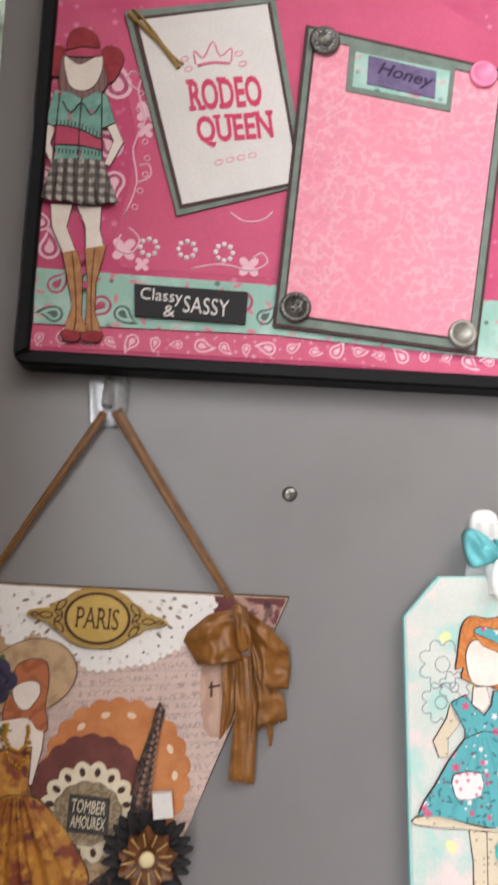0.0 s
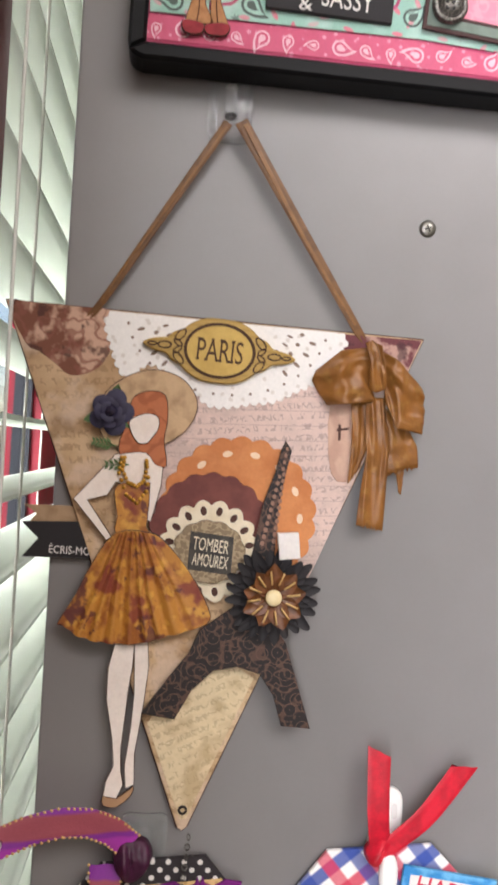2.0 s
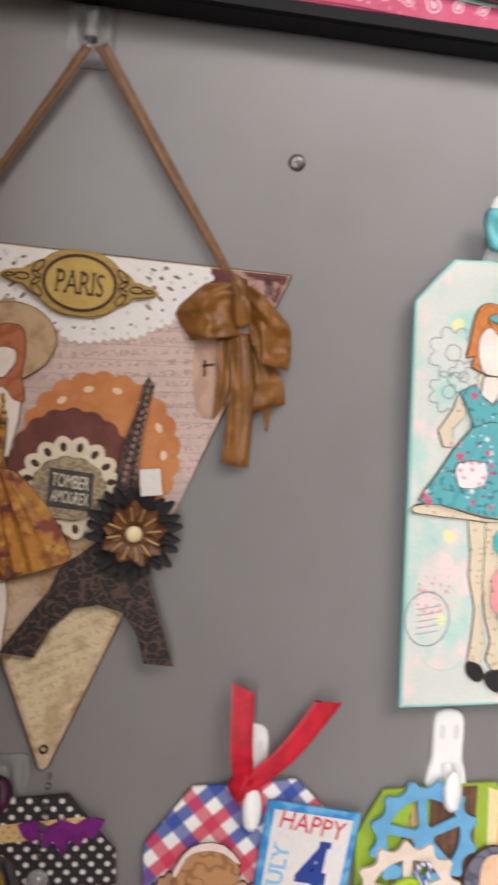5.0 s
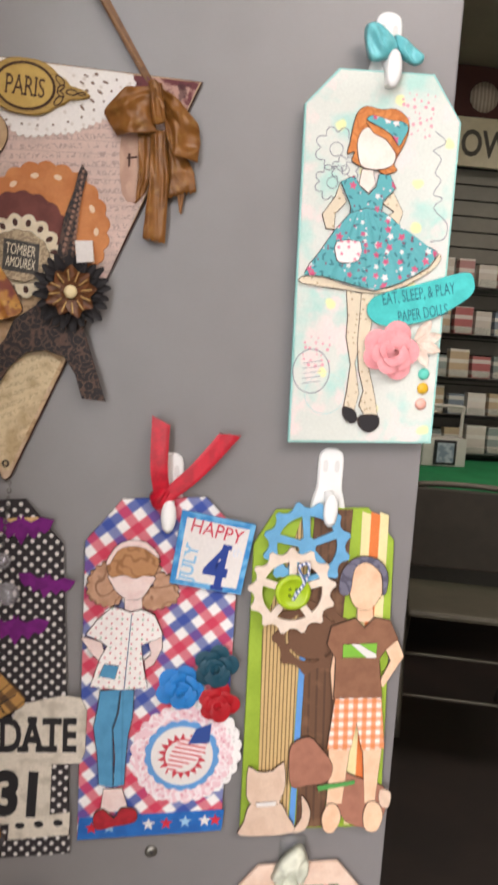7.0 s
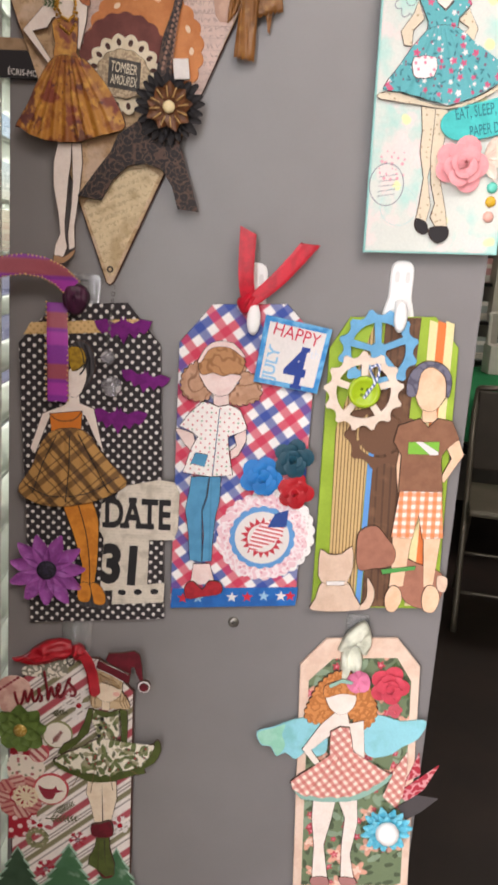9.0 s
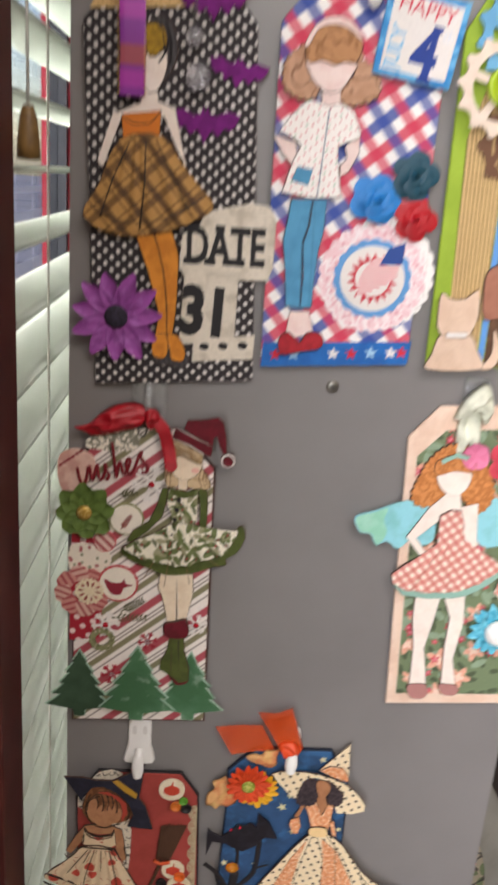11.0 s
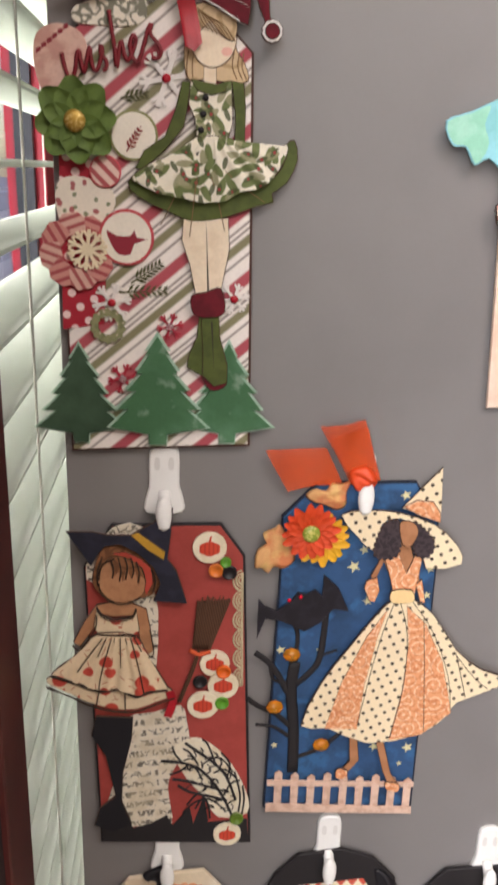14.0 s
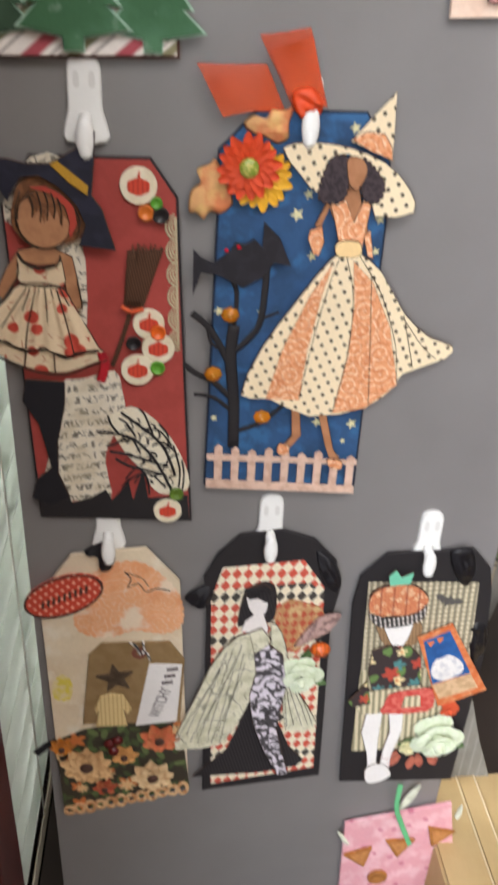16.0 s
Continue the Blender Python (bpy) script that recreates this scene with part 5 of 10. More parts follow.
cut("pink_wood_print", [(-46, 72), (25.9, 73.6), (48.4, 90.9), (88.6, 103.7), (44.9, -4), (21.2, -54.3), (11.8, -24.5), (-22, -6), (-42, 28)], 5.5, 5.7, paper("d6bcb0", ("a8908a", 0.6, "stripe", 7.0, 0.06, 92.0, 0.0), ("8a7470", 0.5, "script", 5.0, 6.0), ("b8a49a", 0.6, "noise", 14.0, 0.5, 0.65), name="pink wood print"), banner)
cut("script_print", [(-29, -80), (-16, -60), (8, -51), (19, -58), (-8.6, -123.5), (-11.6, -124)], 5.5, 5.7, paper("dcc8a2", ("8a6f4c", 0.35, "script", 5.0, 24.0), ("a98c62", 0.6, "noise", 13.0, 0.5, 0.66), name="cream script print"), banner)
cut("corner_print", [(50.5, 105.2), (90.2, 104.8), (82.5, 85.9), (45.5, 88.2)], 5.7, 5.9, paper("6a3438", ("c8a090", 0.8, "noise", 12.0, 0.6, 0.66), ("3a1c20", 0.7, "noise", 7.0, 0.56, 0.64), name="maroon floral print"), banner)
doily_mat = paper("f0ece6", ("d2c8bc", 0.6, "blobs", 5.0, 0.22, 0.4), name="white doily paper")
pierced = paper("8a7464", name="paper seen through the doily")
doily = cut("doily", [(p[0], min(p[1], 109.4 - (p[0] + 103.6) * 0.02464)) for q in (frilled(rounded([(-54.2, 108.2), (-1.3, 106.9), (50, 105.1), (48.3, 92.2), (41.9, 82.9), (30.8, 77), (21, 71.8), (9.8, 70), (-1.4, 67.7), (-10.2, 68.6), (-16.7, 74.8), (-27, 81.4), (-38.3, 85.5), (-47.6, 78.6), (-54.3, 90.3)], 5), 1.6, 4.2),) for p in q], 5.8, 6.1, doily_mat, banner)
for k in range(17):
    a = radians(184 + 10.6 * k)
    for f, ru, rv in ((0.90, 0.7, 0.7), (0.80, 1.9, 0.8), (0.68, 1.2, 0.9), (0.58, 1.6, 0.6)):
        w = a + (0.09 if f in (0.68, 0.9) else 0)
        u, v = -2 + 52 * f * math.cos(w), 109 + 40 * f * math.sin(w)
        if v < 104 and (f == 0.9 or not 5 <= k <= 11):
            cut("doily_hole", ring(u, v, ru, rv, 8, math.degrees(w)), 6.1, 6.16, pierced, doily)
cut("ticket_print", rounded([(47.8, 71.9), (59.4, 72), (60.2, 39.1), (49.9, 39.3)], 3), 5.9, 6.1, paper("c9a590", ("b08a78", 0.6, "noise", 9.0, 0.45, 0.62), name="pink ticket"), banner)
for q in ([(51.5, 60.5), (57.5, 61.5), (57.3, 60.3), (51.4, 59.2)], [(52.2, 62.5), (53.4, 62.7), (53.6, 55.2), (52.4, 55)]):
    cut("ticket_mark", q, 6.1, 6.2, edge_brown, banner)
wood = paper("b8954a", ("a07e38", 0.5, "stripe", 3.0, 0.3, 88.0, 0.0), rough=0.55, name="laser-cut wood")
burnt = paper("4a3018", name="burnt wood")
c = Vector((-5.7, 92.9))
lean = lambda x, y: (c.x + x + 0.05 * y, c.y + y - 0.05 * x)
half = [(7.5, 14.4), (13.5, 11.8), (17.6, 8.4), (21.6, 6.6), (24.5, 3.8), (28.6, 3.0), (32.4, 2.0)]
paris = cut("paris_plaque", rounded([lean(0, 14.8)] + [lean(*q) for q in half] + [lean(35.4, 0)] + [lean(x, -y) for x, y in half[::-1]] + [lean(0, -14.8)]
            + [lean(-x, -y) for x, y in half] + [lean(-35.4, 0)] + [lean(-x, y) for x, y in half[::-1]], 3), 6.2, 9.0, wood, banner, "laser-cut wooden word plaque", soft=0.6)
cut("oval_face", ring(*c, 15.2, 11.6, 40, -3), 9.0, 9.25, paper("c9a650", ("b8923c", 0.5, "noise", 9.0, 0.42, 0.62), rough=0.5, name="gold print"), paris)
part("oval_rim", annulus(bmesh.new(), ring(*c, 16.6, 12.9, 40, -3), ring(*c, 15.2, 11.6, 40, -3), 9.0, 9.6), burnt, paris)
text("lettering", "PARIS", *c, 9.3, 21.5, 10.6, burnt, paris, turn=-3, slab=0.05)
for side in (-1, 1):
    for x, y, ru, rv, turn in ((18.6, 5.4, 3.6, 1.9, 130), (18.6, -5.4, 3.6, 1.9, 50), (19.4, 1.6, 2.6, 1.4, 40), (19.4, -1.6, 2.6, 1.4, 140), (25.4, 0, 3.4, 1.8, 0), (31, 0, 2.4, 1.1, 0)):
        q = lean(side * x, y)
        part("scroll", annulus(bmesh.new(), ring(*q, ru, rv, 16, side * turn), ring(*q, ru - 0.75, rv - 0.65, 16, side * turn), 9.0, 9.5), burnt, paris)
c = [(7.2, 17.4), (-5.2, 8.2), (-5.3, 0.5)]
scallop = cut("orange_scallop", ring(*c[0], 36, n=132, wave=0.03, waves=22), 6.2, 6.9, paper("d08852", ("b86a38", 0.5, "noise", 10.0, 0.4, 0.6), name="orange card"), banner)
for k in range(14):
    a = radians(12.86 * k * 2)
    cut("punch_hole", ring(c[0][0] + 29 * math.cos(a), c[0][1] + 29 * math.sin(a), 2.4, 1.5, 10, math.degrees(a) + 90), 6.9, 7.05, paper("e8cdb0", name="pale punch"), scallop)
cut("maroon_scallop", ring(*c[1], 28, n=110, wave=0.03, waves=18), 7.1, 7.9, paper("7a443c", ("5f302c", 0.6, "noise", 10.0, 0.4, 0.6), name="maroon card"), banner)
lace = cut("lace_medallion", ring(*c[2], 22.5, n=112, wave=0.06, waves=16), 8.0, 8.8, cream, banner)
for k in range(16):
    a = radians(22.5 * k + 11)
    cut("lace_hole", ring(c[2][0] + 18.8 * math.cos(a), c[2][1] + 18.8 * math.sin(a), 2.2, 1.5, 10, math.degrees(a)), 8.8, 8.9, edge_brown, lace)
plate = cut("metal_plaque", ring(*c[2], 16.4, 14.2, 64, -6, 0.035, 12), 9.0, 11.0, paper("84725a", ("b4a080", 0.6, "veins", 3.0, 0.08), rough=0.4, metal=0.5, name="aged brass"), banner, "aged brass word plaque")
w = 11.0
inn = [(c[2][0] + x, c[2][1] + y) for x, y in ((-9.6, -8.2), (10.4, -10.2), (10.8, 7.2), (-9.0, 9.2))]
cut("plaque_face", inn, 11.0, 11.5, paper("2c2824", ("4a443c", 0.6, "noise", 5.0, 0.4, 0.6), rough=0.5, name="black enamel"), plate)
text("lettering", "TOMBER", c[2][0] + 0.6, c[2][1] + 3.2, 11.55, 16.5, 6.0, cream, plate, turn=-6)
text("lettering", "AMOUREX", c[2][0] + 0.6, c[2][1] - 4.0, 11.55, 16.5, 5.6, cream, plate, turn=-6)
lattice = paper("1e1614", ("7a5a4a", 0.75, "rings", 8.5, 0.15), ("6a4c3e", 0.6, "veins", 6.0, 0.05), rough=0.6, name="black lattice card")
cut("tower_diecut", [(27.2, 53.4), (30.3, 48.9), (28.1, 38.7), (25.6, 22.7), (25.1, 6.3), (24.3, -13.9), (28.1, -33.9), (32.5, -40), (46, -79.2), (32.4, -78.3), (27.9, -64.2), (21.3, -54.8), (10.9, -51.7), (-0.2, -53.8), (-9.7, -62.9), (-16.8, -76.4), (-32.2, -74.3), (-21.1, -58.3), (-11.9, -46), (-7.6, -35.3), (6.8, -24.7), (11.2, -14.5), (15.1, 3.3), (18, 23), (23.3, 38.9), (25.2, 48.5)], 9.2, 10.4, lattice, banner, "black lattice tower die-cut")
hole = paper("94705e", name="paper seen through the lattice")
lo, hi = [Vector(q) for q in [(21.5, 6.1), (28, 49.7)]]
for k in range(15):
    t = k / 14
    q, w = hi.lerp(lo, t), 0.3 + 2.9 * t
    for s in ((0,) if k < 4 else (-1, 1)):
        cut("lattice_hole", ring(q.x + s * w * 0.85, q.y + 0.6 * s, 0.75 + 0.35 * t, 0.95 + 0.3 * t, 8), 10.4, 10.5, hole, banner)
c = [(24.5, -17.9)][0]
flower(banner, *c, 10.5, 22.0, 24, black, "rosette", "black gathered ribbon rosette", layers=2, width=6.6, rise=3, curl=1.0)
flower(banner, *c, 15.0, 14.5, 9, paper("7a4a26", ("4f2c14", 0.6, "noise", 3.0, 0.4, 0.6), rough=0.4, name="bronze paper"), "bronze_flower", "bronze paper flower with cream pearl", layers=1, rise=3, curl=1, pointed=0.3, centre=paper("f0dcaa", rough=0.25, name="cream pearl"), centre_r=3.8)
for k in range(12):
    a = radians(30 * k + 9)
    part("stamen", tube(bmesh.new(), [(c[0] + 6 * math.cos(a), c[1] + 6 * math.sin(a), 18.5), (c[0] + 10.5 * math.cos(a), c[1] + 10.5 * math.sin(a), 19.5), (c[0] + 12 * math.cos(a), c[1] + 12 * math.sin(a), 19.2)], 0.5, 6), paper("c9a468", rough=0.4, metal=0.3, name="gold stamen"), banner)
cut("foam_square", [(25.3, 10.8), (34.9, 11.6), (36.4, -0.2), (26.8, -1.2)], 10.5, 15.0, white, banner, "white foam square")
label_b = cut("slogan_flag", [(-91.1, 9.9), (-59.4, 11.2), (-57.2, -5.6), (-90.2, -6.1), (-83.3, 2.6)], 4.0, 5.2, black, banner)
text("lettering", "ÉCRIS-MOI", *([(-68.3, -1.8)][0]), 5.3, 19.5, 4.6, white, label_b, turn=-1)
cut("flag_paper", [(-90.9, 17.7), (-61.7, 17.9), (-61.3, 10.1), (-88, 9.6), (-84.7, 13.7)], 3.4, 3.9, paper("a88a6a", ("86684a", 0.6, "noise", 9.0, 0.4, 0.6), name="kraft flag"), banner)
copper = paper("bc8034", ("8a4a20", 0.8, "noise", 9.0, 0.46, 0.6), ("dca848", 0.6, "noise", 6.0, 0.54, 0.64), ("7a2c2a", 0.85, "noise", 14.0, 0.53, 0.6), ("4f1c2c", 0.8, "noise", 8.0, 0.58, 0.64), rough=0.5, name="amber print cloth")
doll = []
doll.append((rounded([(-59.9, 60.6), (-56.8, 70.6), (-47.6, 78.6), (-35.6, 82.5), (-23.2, 80), (-15.6, 72.1), (-14.6, 63.8), (-19.2, 55.1), (-27.5, 48.8), (-34.6, 45.1), (-49.3, 46.1), (-56.9, 50.5)], 4), 7.0, 8.2, 1))
doll.append((rounded([(-44.3, 68.6), (-37.5, 72.5), (-29.3, 71.1), (-27.5, 60.4), (-28.6, 50.5), (-26.9, 38.7), (-32.3, 38.9), (-36.5, 43.8), (-44.8, 43.5), (-48.7, 42.8), (-49, 49.1), (-45.7, 59.1)], 3), 8.6, 9.6, 2))
doll.append((rounded([(-44.7, 58.7), (-38.1, 62.1), (-32.2, 61.1), (-31.4, 55.7), (-34.5, 50.6), (-36.8, 48.2), (-40.7, 48.4), (-44.2, 53.4)], 3), 9.7, 10.4, 0))
doll.append(([(-50.4, 42.9), (-42.4, 44.1), (-41.5, 49.6), (-37.9, 49.9), (-36, 43.8), (-28.4, 38.6), (-28.8, 29.5), (-32.7, 12.7), (-35.2, 13.5), (-34.7, 29.8), (-41, 28), (-49.4, 29.9), (-52.9, 23.8), (-61.7, 21.4), (-49.9, 5.3), (-48.7, 2.4), (-52.2, 3.2), (-68.2, 21.7), (-54.7, 37.7)], 8.4, 9.4, 0))
doll.append((rounded([(-50.1, 26.5), (-45.5, 30.2), (-39.8, 28.1), (-33.8, 30.9), (-34.3, 10.6), (-32.4, 7.3), (-48.2, 5.9), (-48, 14.8)], 2), 9.6, 10.6, 3))
doll.append((rounded([(-48.3, 7.4), (-32.5, 8.2), (-24.3, 3.2), (-13.7, -8.7), (-4, -25.2), (-4.8, -32.7), (-22.3, -38.4), (-34.4, -42.4), (-53.9, -42.1), (-68.7, -35.8), (-71.7, -34.2), (-64.7, -21.7), (-58.3, -7.4)], 3), 9.4, 11.2, 3))
doll.append(("skirt", [(-48.3, 6.9), (-40.3, 8.3), (-32.4, 7.7)], [(-71.2, -34), (-63.2, -39.3), (-53.9, -41.9), (-44.1, -42.5), (-34.4, -42.1), (-22.3, -38.2), (-12.6, -35.5), (-4.5, -32.4)], 11.2, 1.5, 9, 3))
doll.append(([(-45.4, -41.8), (-36.6, -41.5), (-36.9, -53.9), (-38.2, -63.8), (-39, -76.2), (-40.1, -91.2), (-39.5, -101.1), (-38.1, -107.3), (-40.9, -113.8), (-47.1, -112.7), (-46.5, -106.2), (-43.3, -98.7), (-44.7, -86.3), (-48.2, -69.1), (-48.3, -54.3)], 7.4, 8.6, 0))
doll.append(([(-36.9, -41.5), (-30.7, -41.7), (-29.5, -53.6), (-31, -71), (-32.8, -86), (-33.8, -93.5), (-33.2, -107.2), (-37.3, -109), (-38.4, -98.6), (-36.5, -81.1), (-35.9, -66.2)], 7.4, 8.6, 0))
doll.append((rounded([(-47.1, -112.4), (-41, -113.5), (-33.7, -107.9), (-34.4, -112.4), (-40.7, -117.8), (-46.9, -117.1)], 2), 7.3, 8.4, 4))
figure("paper_doll", doll, [skin, paper("c6a680", ("8a6a48", 0.5, "noise", 8.0, 0.45, 0.65), name="straw hat card"), paper("b86c44", ("94502e", 0.6, "veins", 10.0, 0.05), name="auburn ink"), copper, paper("b08a66", name="tan shoe")], banner, "paper doll in amber print dress and straw hat")
for k, pth in enumerate(([(-46.1, 41.4), (-46.8, 35.8), (-44, 30.3), (-39.8, 28.6), (-36.8, 31.4), (-35.7, 37.7), (-36.4, 42.1)], [(-47.4, 41.4), (-48.2, 34.4), (-44.4, 24.8), (-39.3, 21.2), (-35.5, 26.6), (-34.6, 36.5)])):
    for q in range(len(pth) - 1):
        for f in (0.0, 0.33, 0.66):
            p = Vector(pth[q]).lerp(Vector(pth[q + 1]), f)
            gem(banner, p.x, p.y, 10.7, 1.05, gold, "necklace_bead")
rose(banner, *([(-53.2, 61.8)][0]), 9.0, 10.0, paper("35304a", ("221e30", 0.6, "noise", 5.0, 0.4, 0.6), rough=0.6, name="navy paper"), label="dark navy paper rose", leaf=leaf_green)
sprig(banner, *([(-50.6, 46.6)][0]), *([(-62, 48.2)][0]), 8.4, leaf_green, n=5, leaf=4)
sprig(banner, *([(-44, 38.4)][0]), *([(-56.1, 37.6)][0]), 9.8, leaf_green, n=4, leaf=4)
satin = paper("925f2a", ("643d14", 0.6, "noise", 13.0, 0.42, 0.62), ("a87c40", 0.5, "noise", 5.0, 0.55, 0.7), rough=0.4, metal=0.05, bump=0.08, grain=0.05, worn=0.05, name="brown satin")
drape("bow_loop", [[(64, 99.5), (66, 86), (67.5, 74)], [(50, 96.5), (51, 84), (55, 72)], [(39.5, 87), (37.8, 82.5), (45.5, 71)]], 7.0, (3, 8, 1.5), 2.4, 1.4, satin, banner, "brown satin ribbon bow", 2)
drape("bow_loop", [[(69, 99), (71, 88), (72.5, 74)], [(80, 91.5), (80, 78), (78, 62)], [(91, 81), (92.5, 72), (91.6, 60)]], 7.0, (3, 8, 2), 2.4, 1.3, satin, banner, "", 7)
drape("bow_tail", [[(57, 74), (67.6, 73.5)], [(58.6, 55), (67, 55)], [(57.6, 36), (63.6, 43.8)]], 7.2, (1, 2, 0), 1.2, 0.8, satin, banner, "", 11, 2.5)
drape("bow_tail", [[(64, 76), (73, 76)], [(65, 50), (76, 52)], [(62.6, 17), (75.6, 15)]], 8.4, (1, 2.5, 0), 1.3, 0.7, satin, banner, "", 15, 2.5)
drape("bow_tail", [[(70, 76), (78, 68), (86, 62)], [(73, 57), (80, 54), (90, 55)], [(75.6, 41), (82.6, 44), (91.6, 46)]], 6.4, (0, 1.5, 0), 1.3, 0.9, satin, banner, "", 21, 3.5)
drape("bow_tail", [[(80, 50), (85, 50)], [(81, 42), (85, 42)], [(82.6, 33), (84.2, 32)]], 6.0, (0, 0, 0), 0.6, 1.0, satin, banner, "", 25, 1.5)
drape("bow_knot", [[(61.6, 101), (65, 102.5), (69.5, 100)], [(63.5, 92), (67, 92), (70.8, 91)], [(64.6, 79), (68, 78), (72.5, 80)]], 11.0, (1, 4, 1.5), 1.3, 1.2, satin, banner, "", 31)
strap = paper("784f22", ("55350f", 0.6, "noise", 6.0, 0.42, 0.6), rough=0.45, name="brown strap ribbon")
h = [(-7.9, 198.2), (-62.7, 109.2), (59.2, 106.9), (-2, 199.3)]
ribbon("hanging_ribbon", [(*h[0], 10), (*(Vector(h[0]).lerp(Vector(h[1]), 0.5)), 8), (*h[1], 6), (h[1][0] - 8, h[1][1] - 6, 4)], 4.4, strap, banner, steps=5, w2=2.8)
ribbon("hanging_ribbon", [(*h[3], 10), (*(Vector(h[3]).lerp(Vector(h[2]), 0.5)), 8), (*h[2], 6), (h[2][0] + 4, h[2][1] - 5, 4)], 6.4, strap, banner, steps=5, w2=3.2)
# paler strips along the straps: the folds' bright edges put into colour
fold = paper("8c5f2a", ("6c4419", 0.5, "noise", 7.0, 0.42, 0.6), rough=0.4, name="painted ribbon highlight")
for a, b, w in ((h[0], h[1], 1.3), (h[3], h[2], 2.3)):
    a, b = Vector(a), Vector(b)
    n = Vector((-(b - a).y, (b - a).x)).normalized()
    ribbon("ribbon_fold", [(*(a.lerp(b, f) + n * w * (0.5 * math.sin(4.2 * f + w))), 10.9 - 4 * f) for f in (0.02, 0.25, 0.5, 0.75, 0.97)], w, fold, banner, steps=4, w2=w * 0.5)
part("eyelet", annulus(bmesh.new(), ring(*([(-10.5, -119.5)][0]), 2.2, n=18), ring(*([(-10.5, -119.5)][0]), 1.1, n=18), 5.3, 6.2), paper("3a3430", rough=0.35, metal=0.8, name="dark metal"), banner)
e = [(-7.1, -130.5), (-8.7, -155.2), (-10, -167.5), (-9.7, -177.1), (-7.9, -186.7), (-6.1, -196.8)]
for k in range(9):
    p = Vector(e[0]).lerp(Vector(e[2]), k / 8)
    part("chain_link", annulus(bmesh.new(), ring(p.x, p.y, 0.9 + 0.5 * (k % 2), 1.7, 10), ring(p.x, p.y, 0.4 + 0.4 * (k % 2), 1.1, 10), 8.5, 9.1), pewter, banner)
part("bead", lathe(bmesh.new(), *e[3], 8, [(3, 0), (5.0, 2.4), (5.2, 4), (3.6, 6.6), (0, 7.6)], 10), crystal, banner, "faceted clear glass bead")
part("bead", lathe(bmesh.new(), *e[5], 8, [(4, 0), (7.0, 2.6), (7.2, 4.5), (5, 8), (0, 9)], 12), crystal, banner, "faceted clear glass bead")
X0, Z0 = -0.0985, 1.5477
clear_hook(X0, Z0)

# mint tag
X0, Z0 = 0.1112, 1.2477
mint_board = paper("d6d9cf", ("9fd6ca", 0.7, "noise", 24.0, 0.52, 0.68), ("f6d8d4", 0.7, "noise", 19.0, 0.54, 0.66), ("f2ec9a", 0.7, "blobs", 16.0, 0.22, 0.2), name="mint watercolour board")
mint = board("mint_tag", [(-33.2, 210.2), (20.7, 212.1), (38.8, 187.8), (39.1, 0.6), (-46.7, -3.2), (-51.5, 189.8)], "white and mint watercolour tag with a girl paper doll", mint_board, d1=6.5)
mint.location.y = -0.006
cut("board_edge", [(-34.2, 211), (21.5, 213), (39.8, 187.8), (40.2, -0.3), (-47.7, -4.3), (-52.4, 190)], 2.6, 6.0, paper("98d0c8", name="aqua edge"), mint)
stamp = paper("8a8a92", name="grey stamp ink")
pale_pink = paper("e6a4ac", name="pale pink stamp")
for c, nu, nv in (([(4.1, 200.6)][0], 6, 8), ([(-42.1, 58.5)][0], 5, 6)):
    for i in range(nu):
        for j in range(nv):
            if (i * 5 + j * 3) % 7 < 2:
                continue
            cut("stamped_dot", ring(c[0] + 3.6 * i + 0.6 * ((j * 7 + i) % 3 - 1), c[1] - 3.2 * j + 0.5 * ((i * 5 + j) % 3 - 1), 0.5 + 0.3 * ((i * 3 + j) % 3), n=7), 6.5, 6.58, pale_pink, mint)
line("stamped_circle", ring(*([(-37.1, 38.8)][0]), 11, 13, 22), 6.6, 0.3, stamp, mint, True)
line("stamped_circle", ring(*([(-27.9, 26)][0]), 12, 12, 22), 6.6, 0.2, paper("b8d8d4", name="pale stamp ink"), mint, True)
for k in range(5):
    line("postmark_bar", [(p[0], p[1] - 3 * k) for p in [(-42.2, 43.2), (-31.2, 45.3)]], 6.6, 0.2, stamp, mint)
for c, r in (([(-32.3, 166.5)][0], 11), ([(-33.3, 147.7)][0], 9), ([(-26.4, 155.4)][0], 7)):
    line("flower_doodle", ring(*c, r, r, 40, 0, 0.16, 8), 6.6, 0.25, stamp, mint, True)
    line("flower_doodle", ring(*c, r * 0.35, r * 0.35, 14), 6.6, 0.22, stamp, mint, True)
line("cloud_doodle", [(24.8, 181.3), (31.8, 176.3), (26.8, 172.3), (24.8, 170.3), (29.8, 166.3), (26.8, 158.3), (30.8, 154.3), (26.8, 146.3), (32.8, 144.3), (27.8, 138.3), (36.8, 130.3), (35.8, 121.3), (27.8, 119.3)], 6.6, 0.25, stamp, mint)
teal_floral = paper("58aaae", ("2f6a74", 0.8, "leaves", 4.6, 1.6, 0.6, 0.55), ("f2e6e2", 0.9, "florets", 7.8, 1.7, 0.45, 5), ("d84a74", 0.9, "florets", 7.4, 2.0, 0.5, 5), ("8a2a50", 0.8, "florets", 5.0, 0.9, 0.3, 0), ("f8d8dc", 0.9, "florets", 6.2, 0.6, 0.5, 0), name="teal floral paper")
spotted = paper("dccdb2", ("a08358", 0.7, "blobs", 3.6, 0.2, 0.55), name="cream speckled paper")
doll = []
